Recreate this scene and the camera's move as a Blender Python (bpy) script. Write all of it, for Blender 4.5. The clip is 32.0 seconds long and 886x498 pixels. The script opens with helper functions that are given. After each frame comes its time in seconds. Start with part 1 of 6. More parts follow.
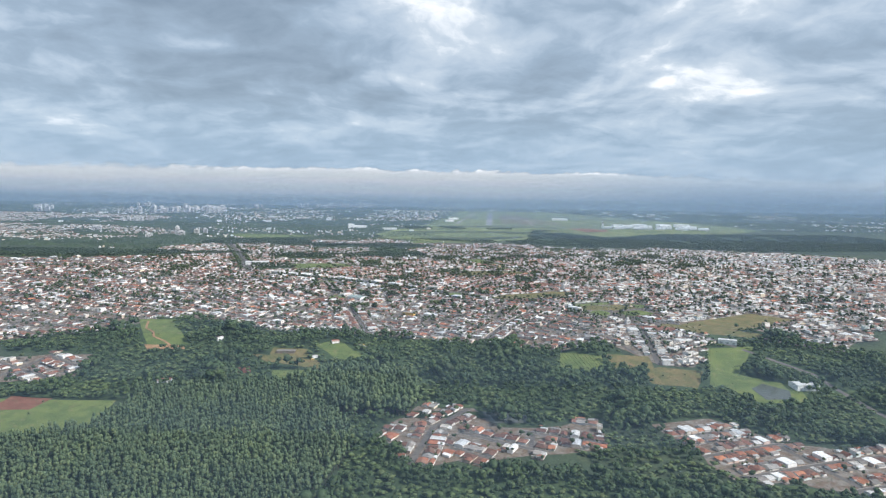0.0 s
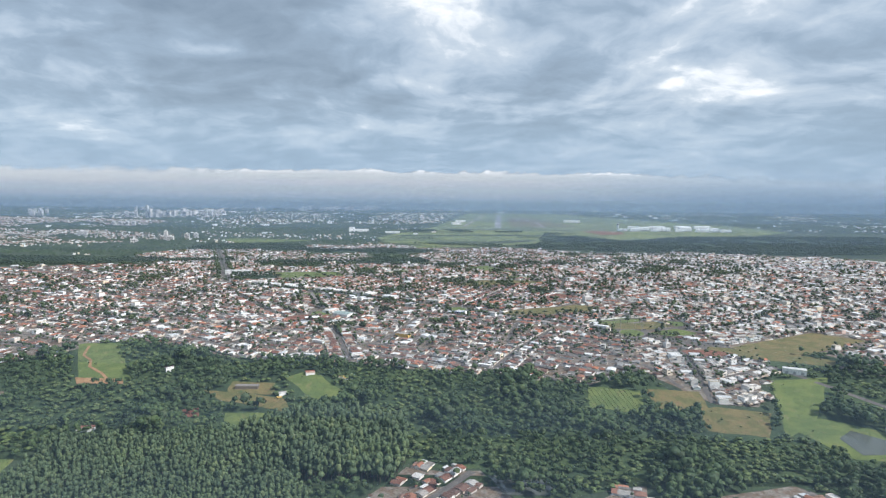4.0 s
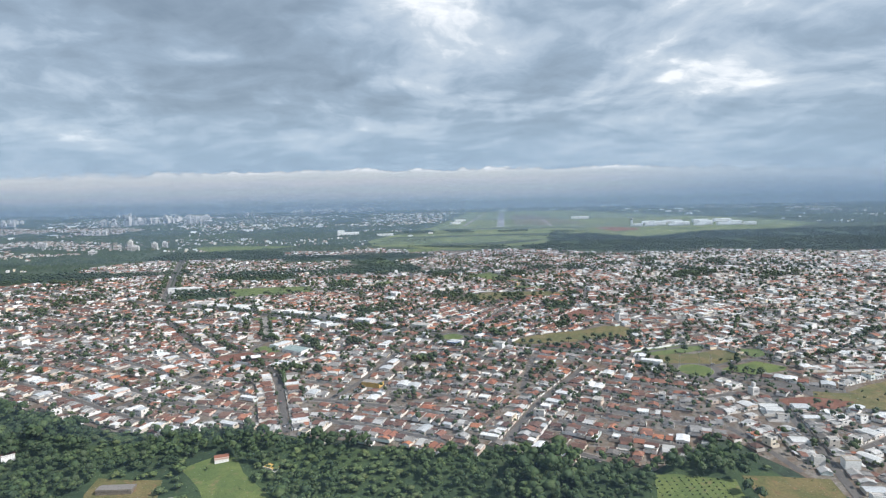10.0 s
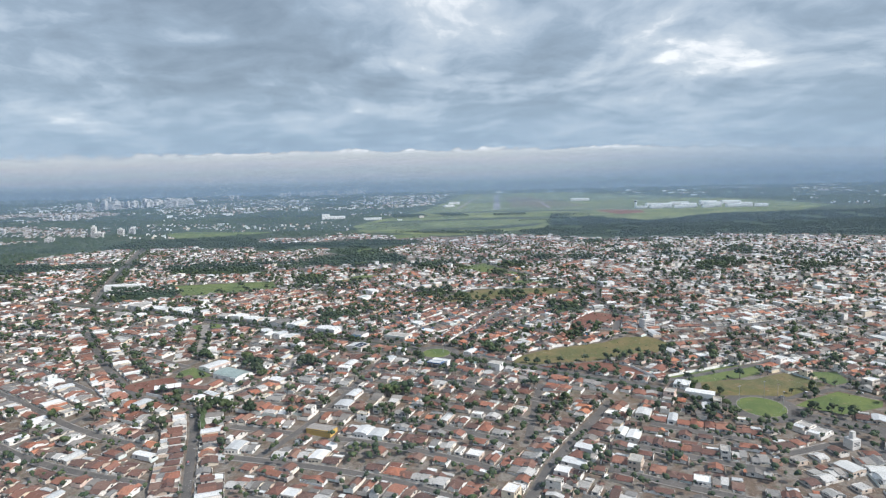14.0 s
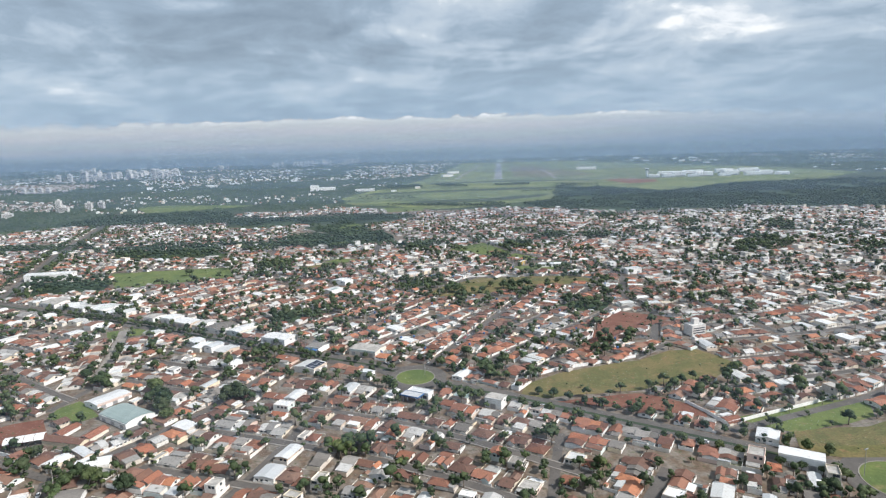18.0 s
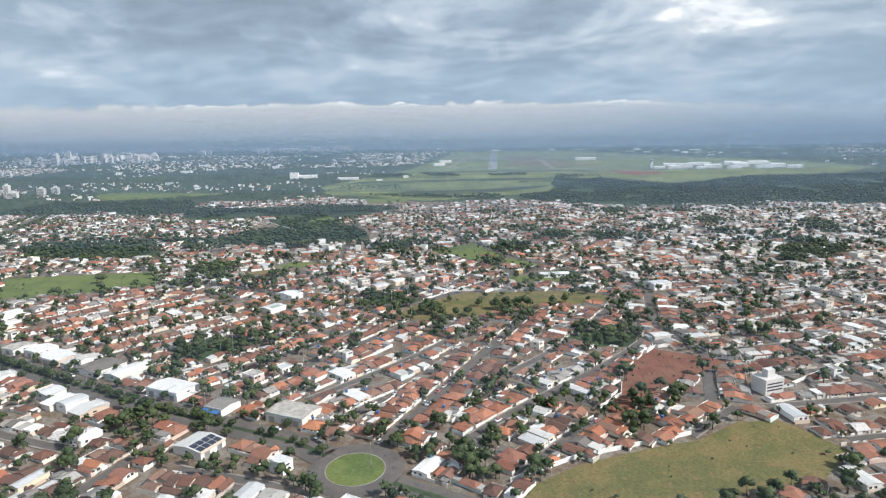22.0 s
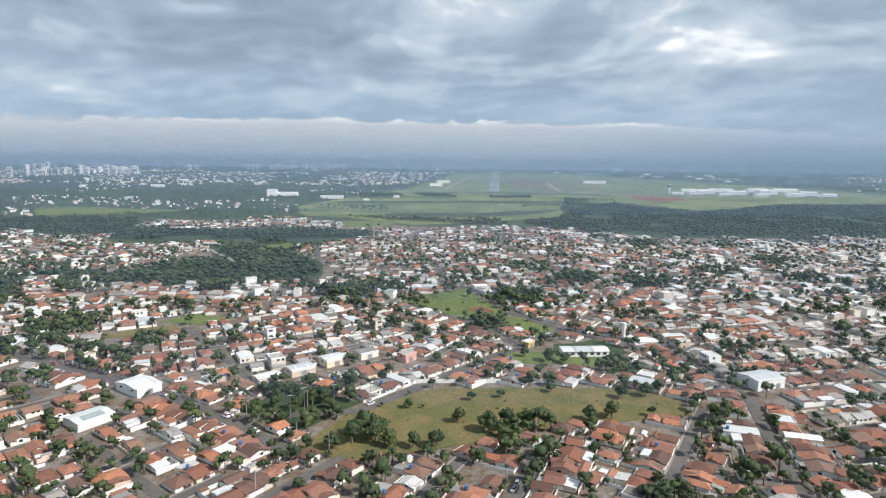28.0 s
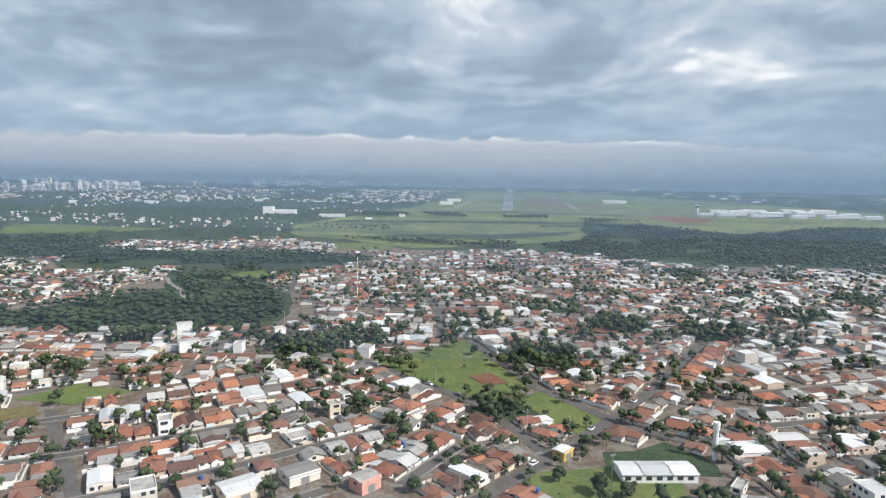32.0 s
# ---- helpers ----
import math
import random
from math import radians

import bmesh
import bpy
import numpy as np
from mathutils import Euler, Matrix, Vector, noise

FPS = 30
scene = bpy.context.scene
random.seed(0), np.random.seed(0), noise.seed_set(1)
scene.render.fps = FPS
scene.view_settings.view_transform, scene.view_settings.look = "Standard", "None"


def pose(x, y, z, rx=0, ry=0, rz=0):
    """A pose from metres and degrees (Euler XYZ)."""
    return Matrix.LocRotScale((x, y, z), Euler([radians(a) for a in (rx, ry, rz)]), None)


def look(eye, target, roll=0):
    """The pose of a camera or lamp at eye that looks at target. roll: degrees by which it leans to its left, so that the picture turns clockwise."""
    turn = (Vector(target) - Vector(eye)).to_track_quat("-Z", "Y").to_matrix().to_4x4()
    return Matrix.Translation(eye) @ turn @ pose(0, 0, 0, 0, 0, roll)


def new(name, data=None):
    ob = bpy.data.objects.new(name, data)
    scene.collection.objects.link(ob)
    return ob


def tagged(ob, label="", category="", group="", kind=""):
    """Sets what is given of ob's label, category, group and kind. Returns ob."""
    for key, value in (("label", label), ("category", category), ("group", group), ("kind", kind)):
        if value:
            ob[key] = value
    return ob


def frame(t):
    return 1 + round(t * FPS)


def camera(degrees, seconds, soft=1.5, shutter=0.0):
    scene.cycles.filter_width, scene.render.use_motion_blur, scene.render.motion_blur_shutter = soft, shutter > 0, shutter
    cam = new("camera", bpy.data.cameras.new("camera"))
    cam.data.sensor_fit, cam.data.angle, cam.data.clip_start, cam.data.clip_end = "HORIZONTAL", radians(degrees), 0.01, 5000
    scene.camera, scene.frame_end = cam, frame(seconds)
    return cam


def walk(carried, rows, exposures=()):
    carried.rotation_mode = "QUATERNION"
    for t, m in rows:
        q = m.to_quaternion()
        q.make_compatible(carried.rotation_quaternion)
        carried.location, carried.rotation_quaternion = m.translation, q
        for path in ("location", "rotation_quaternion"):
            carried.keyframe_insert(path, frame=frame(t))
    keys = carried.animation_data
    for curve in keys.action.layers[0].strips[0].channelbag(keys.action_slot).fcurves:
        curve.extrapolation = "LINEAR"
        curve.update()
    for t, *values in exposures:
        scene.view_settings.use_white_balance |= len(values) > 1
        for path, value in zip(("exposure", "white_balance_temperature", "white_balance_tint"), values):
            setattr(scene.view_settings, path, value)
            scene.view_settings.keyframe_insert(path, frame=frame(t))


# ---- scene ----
# ---- camera: one straight powered approach, sinking about three degrees
cam = camera(71.1, 32.0, 1.2)
METRES, EYE, TILT, LEAN, TURN = 1150.0, 167.0, -5.05, -0.9, 0.0
ROWS = [
    (0.0, -0.00013, -0.00014, -0.00078, 0.00, 0.00, -0.00),
    (0.5, 0.00105, 0.01596, 0.00041, 0.11, 0.06, -0.04),
    (1.0, 0.00219, 0.03211, 0.00140, 0.23, 0.06, -0.08),
    (1.5, 0.00331, 0.04831, 0.00222, 0.34, 0.06, -0.11),
    (2.0, 0.00441, 0.06456, 0.00292, 0.43, 0.10, -0.09),
    (2.5, 0.00549, 0.08084, 0.00354, 0.50, 0.14, -0.03),
    (3.0, 0.00655, 0.09716, 0.00410, 0.58, 0.17, 0.06),
    (3.5, 0.00761, 0.11350, 0.00462, 0.67, 0.22, 0.16),
    (5.5, 0.01175, 0.17907, 0.00675, 1.11, 0.33, 0.61),
    (6.0, 0.01277, 0.19548, 0.00735, 1.12, 0.35, 0.71),
    (6.5, 0.01381, 0.21190, 0.00800, 1.12, 0.38, 0.88),
    (7.0, 0.01484, 0.22831, 0.00868, 1.10, 0.42, 1.15),
    (7.5, 0.01588, 0.24472, 0.00941, 1.11, 0.45, 1.45),
    (8.0, 0.01693, 0.26112, 0.01019, 1.15, 0.45, 1.64),
    (8.5, 0.01799, 0.27750, 0.01100, 1.18, 0.44, 1.70),
    (9.0, 0.01906, 0.29386, 0.01186, 1.18, 0.42, 1.73),
    (9.5, 0.02014, 0.31021, 0.01275, 1.15, 0.34, 1.80),
    (10.0, 0.02123, 0.32653, 0.01367, 1.06, 0.27, 1.92),
    (10.5, 0.02233, 0.34282, 0.01460, 0.98, 0.25, 2.02),
    (11.0, 0.02345, 0.35908, 0.01556, 0.95, 0.25, 1.98),
    (11.5, 0.02459, 0.37531, 0.01652, 0.95, 0.17, 1.86),
    (12.0, 0.02574, 0.39151, 0.01748, 0.90, -0.03, 1.77),
    (12.5, 0.02691, 0.40767, 0.01843, 0.80, -0.32, 1.79),
    (13.0, 0.02809, 0.42378, 0.01937, 0.71, -0.65, 1.87),
    (13.5, 0.02929, 0.43986, 0.02029, 0.67, -1.00, 2.00),
    (14.0, 0.03051, 0.45589, 0.02118, 0.67, -1.37, 2.13),
    (14.5, 0.03174, 0.47187, 0.02204, 0.69, -1.75, 2.24),
    (16.5, 0.03683, 0.53530, 0.02502, 0.78, -3.29, 2.53),
    (17.0, 0.03814, 0.55102, 0.02564, 0.77, -3.56, 2.54),
    (17.5, 0.03946, 0.56669, 0.02620, 0.80, -3.85, 2.51),
    (18.0, 0.04080, 0.58230, 0.02670, 0.82, -4.14, 2.42),
    (18.5, 0.04214, 0.59786, 0.02715, 0.82, -4.40, 2.29),
    (19.0, 0.04350, 0.61335, 0.02754, 0.78, -4.59, 2.16),
    (19.5, 0.04486, 0.62879, 0.02787, 0.71, -4.76, 2.08),
    (20.0, 0.04623, 0.64416, 0.02815, 0.64, -4.89, 2.03),
    (20.5, 0.04761, 0.65948, 0.02839, 0.56, -4.97, 1.98),
    (21.0, 0.04898, 0.67473, 0.02858, 0.48, -5.02, 1.87),
    (21.5, 0.05036, 0.68992, 0.02873, 0.41, -5.06, 1.74),
    (22.0, 0.05174, 0.70506, 0.02885, 0.33, -5.09, 1.62),
    (22.5, 0.05311, 0.72013, 0.02895, 0.27, -5.08, 1.51),
    (23.0, 0.05448, 0.73514, 0.02902, 0.24, -5.02, 1.39),
    (23.5, 0.05584, 0.75010, 0.02908, 0.19, -4.90, 1.33),
    (24.0, 0.05719, 0.76499, 0.02915, 0.13, -4.74, 1.29),
    (24.5, 0.05852, 0.77982, 0.02921, 0.12, -4.55, 1.23),
    (25.0, 0.05984, 0.79460, 0.02929, 0.17, -4.34, 1.13),
    (25.5, 0.06114, 0.80932, 0.02939, 0.25, -4.15, 0.98),
    (27.5, 0.06606, 0.86765, 0.03016, 0.40, -3.29, 0.34),
    (28.0, 0.06721, 0.88210, 0.03048, 0.48, -3.05, 0.22),
    (28.5, 0.06832, 0.89651, 0.03086, 0.59, -2.81, 0.12),
    (29.0, 0.06938, 0.91086, 0.03130, 0.71, -2.58, 0.03),
    (29.5, 0.07039, 0.92518, 0.03181, 0.84, -2.38, -0.05),
    (30.0, 0.07135, 0.93945, 0.03239, 0.98, -2.16, -0.11),
    (30.5, 0.07225, 0.95368, 0.03303, 1.15, -1.96, -0.17),
    (31.0, 0.07308, 0.96787, 0.03373, 1.30, -1.76, -0.22),
    (31.5, 0.07385, 0.98203, 0.03448, 1.48, -1.54, -0.26),
    (32.0, 0.07455, 0.99615, 0.03528, 1.68, -1.33, -0.27),
]
walk(cam, [(t, pose(0, 0, EYE, TILT, LEAN, TURN) @ pose(METRES * x, METRES * y, METRES * z, 90 + pitch, roll, yaw)) for t, x, y, z, yaw, pitch, roll in ROWS],
     [(0.0, 0.24, 6330, 10), (14.0, 0.14, 6360, 10), (18.0, 0.17, 6450, 10), (27.0, 0.23, 6500, 10), (32.0, 0.15, 6500, 10)])

# ---- light: broken overcast with a weak, softened sun from the right
SUN_AZ, SUN_EL = radians(114), radians(42)
sun = new("sun", bpy.data.lights.new("sun", "SUN"))
sun.data.energy, sun.data.angle, sun.data.color = 5.0, radians(5), (1.0, 0.955, 0.905)
sun.matrix_world = look((math.sin(SUN_AZ) * 100, math.cos(SUN_AZ) * 100, math.tan(SUN_EL) * 100), (0, 0, 0))


class Net:
    """Short hand for node trees."""

    def __init__(self, tree):
        self.t = tree
        tree.nodes.clear()

    def add(self, kind):
        return self.t.nodes.new(kind)

    def put(self, value, socket):
        if isinstance(value, bpy.types.NodeSocket):
            self.t.links.new(value, socket)
        else:
            if isinstance(value, tuple) and len(value) == 3 and socket.type == "RGBA":
                value = (*value, 1.0)
            socket.default_value = value

    def math(self, op, a, b=0.0, c=0.0, clamp=False):
        n = self.add("ShaderNodeMath")
        n.operation, n.use_clamp = op, clamp
        for v, s in zip((a, b, c), n.inputs):
            self.put(v, s)
        return n.outputs[0]

    def mix(self, f, a, b, blend="MIX"):
        n = self.add("ShaderNodeMix")
        n.data_type, n.blend_type = "RGBA", blend
        self.put(f, n.inputs["Factor"])
        self.put(a, n.inputs[6])
        self.put(b, n.inputs[7])
        return n.outputs[2]

    def noise(self, vec, scale, detail=4.0, rough=0.55, warp=0.0):
        n = self.add("ShaderNodeTexNoise")
        self.put(vec, n.inputs["Vector"])
        for k, v in (("Scale", scale), ("Detail", detail), ("Roughness", rough), ("Distortion", warp)):
            n.inputs[k].default_value = v
        return n.outputs["Fac"]

    def span(self, v, a, b, c=0.0, d=1.0):
        n = self.add("ShaderNodeMapRange")
        n.interpolation_type = "SMOOTHSTEP"
        for x, s in zip((v, a, b, c, d), n.inputs):
            self.put(x, s)
        return n.outputs[0]

    def ramp(self, v, stops, constant=False):
        n = self.add("ShaderNodeValToRGB")
        n.color_ramp.interpolation = "CONSTANT" if constant else "LINEAR"
        e = n.color_ramp.elements
        while len(e) < len(stops):
            e.new(0.5)
        for el, (p, c) in zip(e, stops):
            el.position, el.color = p, (*c, 1.0)
        self.put(v, n.inputs[0])
        return n.outputs[0]

    def xyz(self, x, y, z):
        n = self.add("ShaderNodeCombineXYZ")
        for v, s in zip((x, y, z), n.inputs):
            self.put(v, s)
        return n.outputs[0]


def make_sky():
    world = bpy.data.worlds.new("sky")
    scene.world = world
    world.use_nodes = True
    n = Net(world.node_tree)
    d = n.add("ShaderNodeTexCoord").outputs["Generated"]
    s = n.add("ShaderNodeSeparateXYZ")
    n.put(d, s.inputs[0])
    x, y, z = s.outputs
    up = n.math("MAXIMUM", z, 0.0)
    side = n.math("ARCTAN2", x, y)
    # a broken cloud deck overhead, seen flatter and flatter towards the horizon
    far = n.math("DIVIDE", 1.0, n.math("ADD", up, 0.24))
    at = n.xyz(n.math("MULTIPLY", x, far), n.math("MULTIPLY", y, far), 0.0)
    warp = n.add("ShaderNodeTexNoise")
    n.put(at, warp.inputs["Vector"])
    warp.inputs["Scale"].default_value, warp.inputs["Detail"].default_value = 1.6, 5.0
    off = n.add("ShaderNodeVectorMath")
    off.operation = "MULTIPLY_ADD"
    n.put(warp.outputs["Color"], off.inputs[0])
    off.inputs[1].default_value = (0.42, 0.42, 0.0)
    n.put(at, off.inputs[2])
    q = off.outputs[0]
    lit = n.add("ShaderNodeVectorMath")
    lit.inputs[1].default_value = (0.035, 0.05, 0.0)
    n.put(q, lit.inputs[0])
    big = n.noise(q, 1.25, 3.0, 0.5)
    mid = n.noise(q, 3.1, 9.0, 0.54)
    toward = n.noise(lit.outputs[0], 3.1, 9.0, 0.54)
    relief = n.math("SUBTRACT", mid, toward)
    body = n.math("ADD", n.math("MULTIPLY", big, 0.55), n.math("ADD", n.math("MULTIPLY", mid, 0.45), n.math("MULTIPLY", relief, 0.3)))
    # the thin, bright part of the deck above the approach line, a darker cloud beside it, torn bright streaks
    for cx, cz, kx, kz, amount in ((-0.03, 0.31, 60.0, 170.0, 0.19), (-0.42, 0.27, 9.0, 90.0, -0.18), (-0.34, 0.208, 200.0, 9000.0, 0.13), (0.5, 0.175, 30.0, 2200.0, 0.01), (0.2, 0.23, 10.0, 140.0, 0.03), (-0.35, 0.14, 8.0, 260.0, -0.04)):
        gx, gz = n.math("SUBTRACT", side, cx), n.math("SUBTRACT", z, cz)
        r2 = n.math("ADD", n.math("MULTIPLY", n.math("MULTIPLY", gx, gx), kx), n.math("MULTIPLY", n.math("MULTIPLY", gz, gz), kz))
        body = n.math("ADD", body, n.math("MULTIPLY", n.math("EXPONENT", n.math("MULTIPLY", r2, -1.0)), amount))
    nishita = n.add("ShaderNodeTexSky")
    nishita.sky_type, nishita.sun_disc, nishita.sun_elevation, nishita.sun_rotation = "NISHITA", False, SUN_EL, SUN_AZ
    blue = n.mix(1.0, nishita.outputs[0], (0.085, 0.085, 0.085), "MULTIPLY")
    grey = n.ramp(body, [(0.22, (0.2, 0.265, 0.34)), (0.36, (0.275, 0.35, 0.435)), (0.45, (0.33, 0.42, 0.52)), (0.52, (0.44, 0.53, 0.63)), (0.6, (0.57, 0.645, 0.72)), (0.68, (0.95, 0.97, 0.99))])
    colour = n.mix(0.9, blue, grey)
    # clear pale strip above the far bank
    strip = n.math("MULTIPLY", n.span(z, 0.0, 0.03), n.span(z, 0.16, 0.05))
    colour = n.mix(n.math("MULTIPLY", strip, 0.5), colour, (0.33, 0.46, 0.6))
    # pale haze low down
    colour = n.mix(n.span(z, 0.035, 0.0), colour, (0.42, 0.49, 0.55))
    # distance below the horizon, past the last fields, with haze painted into the colours
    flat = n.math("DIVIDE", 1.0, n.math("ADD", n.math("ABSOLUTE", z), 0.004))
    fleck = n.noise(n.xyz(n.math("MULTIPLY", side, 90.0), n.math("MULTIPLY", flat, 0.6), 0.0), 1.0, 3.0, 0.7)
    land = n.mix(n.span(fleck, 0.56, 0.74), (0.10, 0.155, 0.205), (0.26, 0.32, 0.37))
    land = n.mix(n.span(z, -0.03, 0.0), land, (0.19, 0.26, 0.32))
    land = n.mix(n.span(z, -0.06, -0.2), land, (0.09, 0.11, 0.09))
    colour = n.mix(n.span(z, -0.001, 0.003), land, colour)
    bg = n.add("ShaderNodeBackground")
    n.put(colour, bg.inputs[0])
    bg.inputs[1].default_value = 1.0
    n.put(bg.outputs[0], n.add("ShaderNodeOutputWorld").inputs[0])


make_sky()


# ---- materials
def surface(name, c1, c2, s1=8.0, c3=None, s2=0.6, rough=0.85, metal=0.0, grain=0.25, bump=0.0, pick=None, rnd="OBJECT", ribs=0.0, spec=0.3, see=0.0, patch=0.0):
    """Two colours mixed at s1 metres, stains of c3, fine grain at s2 metres; pick: colours chosen by chance, piece by piece; patch: broad growth patches, in metres."""
    m = bpy.data.materials.new(name)
    m.use_nodes = True
    n = Net(m.node_tree)
    pos = n.add("ShaderNodeNewGeometry").outputs["Position"]
    base = n.mix(n.span(n.noise(pos, 1.0 / s1, 5.0), 0.38, 0.62), c1, c2)
    if pick:
        chance = n.add("ShaderNodeObjectInfo").outputs["Random"] if rnd == "OBJECT" else n.add("ShaderNodeNewGeometry").outputs["Random Per Island"]
        base = n.mix(0.82, base, n.ramp(chance, [(i / len(pick), c) for i, c in enumerate(pick)], True))
    if c3:
        base = n.mix(n.span(n.noise(pos, 2.7 / s1, 6.0, 0.65), 0.55, 0.72), base, c3)
    if patch:
        base = n.mix(1.0, base, n.ramp(n.noise(pos, 1.0 / patch, 4.0, 0.6), [(0.36, (0.76, 0.79, 0.86)), (0.5, (0.96, 0.97, 0.98)), (0.66, (1.2, 1.17, 1.02))]), "MULTIPLY")
    fine = n.noise(pos, 1.0 / s2, 3.0, 0.65)
    base = n.mix(1.0, base, n.ramp(fine, [(0.25, (1 - grain,) * 3), (0.75, (1 + grain,) * 3)]), "MULTIPLY")
    if ribs:
        at = n.add("ShaderNodeTexCoord").outputs["Object"]
        wave = n.add("ShaderNodeTexWave")
        wave.bands_direction = "X"
        n.put(at, wave.inputs[0])
        wave.inputs["Scale"].default_value, wave.inputs["Distortion"].default_value = ribs, 0.6
        base = n.mix(0.22, base, n.mix(wave.outputs["Fac"], (0.02, 0.02, 0.02), base))
    p = n.add("ShaderNodeBsdfPrincipled")
    n.put(base, p.inputs["Base Color"])
    for k, v in (("Roughness", rough), ("Metallic", metal), ("Specular IOR Level", spec)):
        p.inputs[k].default_value = v
    if bump:
        b = n.add("ShaderNodeBump")
        b.inputs["Strength"].default_value, b.inputs["Distance"].default_value = 0.8, bump
        n.put(fine, b.inputs["Height"])
        n.put(b.outputs[0], p.inputs["Normal"])
    out = n.add("ShaderNodeOutputMaterial")
    if see:
        t = n.add("ShaderNodeBsdfTranslucent")
        n.put(base, t.inputs[0])
        k = n.add("ShaderNodeMixShader")
        k.inputs[0].default_value = see
        n.put(p.outputs[0], k.inputs[1])
        n.put(t.outputs[0], k.inputs[2])
        n.put(k.outputs[0], out.inputs[0])
    else:
        n.put(p.outputs[0], out.inputs[0])
    return m


WALLS = [(0.8, 0.78, 0.74), (0.7, 0.65, 0.57), (0.78, 0.76, 0.73), (0.6, 0.58, 0.55), (0.74, 0.68, 0.57), (0.82, 0.81, 0.8), (0.55, 0.43, 0.33), (0.76, 0.75, 0.73), (0.55, 0.63, 0.61), (0.72, 0.6, 0.42), (0.78, 0.76, 0.73), (0.6, 0.43, 0.36), (0.8, 0.79, 0.78)]
TILES = [(0.34, 0.16, 0.11), (0.26, 0.128, 0.096), (0.42, 0.195, 0.125), (0.21, 0.125, 0.1), (0.37, 0.145, 0.085), (0.225, 0.118, 0.088), (0.29, 0.124, 0.082), (0.46, 0.2, 0.112), (0.155, 0.092, 0.072), (0.29, 0.148, 0.104), (0.25, 0.16, 0.12), (0.13, 0.072, 0.057), (0.17, 0.082, 0.061), (0.22, 0.096, 0.066)]
OLD_WALLS = [(0.78, 0.741, 0.689), (0.585, 0.533, 0.468), (0.676, 0.65, 0.611), (0.468, 0.429, 0.39), (0.82, 0.82, 0.793), (0.546, 0.429, 0.338), (0.65, 0.572, 0.455), (0.754, 0.728, 0.689)]
# browner old tiles, darkened further for cloud shade over the western district
OLD_TILES = [(0.184, 0.097, 0.072), (0.129, 0.075, 0.061), (0.239, 0.109, 0.074), (0.106, 0.066, 0.055), (0.156, 0.092, 0.072), (0.202, 0.129, 0.101), (0.115, 0.064, 0.052), (0.276, 0.12, 0.075), (0.138, 0.083, 0.066), (0.166, 0.078, 0.057)]
GREYS = [(0.16, 0.145, 0.13), (0.22, 0.2, 0.18), (0.3, 0.29, 0.275), (0.4, 0.39, 0.37), (0.24, 0.23, 0.22), (0.52, 0.51, 0.49), (0.33, 0.305, 0.28), (0.6, 0.59, 0.57)]
METALS = [(0.8, 0.8, 0.79), (0.66, 0.67, 0.67), (0.85, 0.85, 0.83), (0.5, 0.52, 0.53), (0.78, 0.78, 0.77), (0.6, 0.6, 0.58)]
LEAF = [(0.062, 0.092, 0.042), (0.082, 0.114, 0.048), (0.05, 0.076, 0.038), (0.112, 0.142, 0.058), (0.07, 0.104, 0.046), (0.092, 0.114, 0.058)]
GUM = [(0.118, 0.17, 0.088), (0.138, 0.192, 0.096), (0.1, 0.149, 0.079), (0.164, 0.212, 0.104), (0.122, 0.176, 0.096)]
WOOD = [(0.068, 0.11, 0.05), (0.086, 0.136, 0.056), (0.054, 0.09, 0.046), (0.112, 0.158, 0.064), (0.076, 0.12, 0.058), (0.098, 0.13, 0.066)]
SCRUB = [(0.084, 0.124, 0.05), (0.1, 0.142, 0.054), (0.07, 0.108, 0.046), (0.118, 0.148, 0.06)]
YARDS = [(0.22, 0.2, 0.18), (0.13, 0.09, 0.065), (0.17, 0.15, 0.135), (0.075, 0.09, 0.042), (0.3, 0.285, 0.265), (0.15, 0.098, 0.068), (0.19, 0.17, 0.148), (0.1, 0.09, 0.08)]
MAT = {}
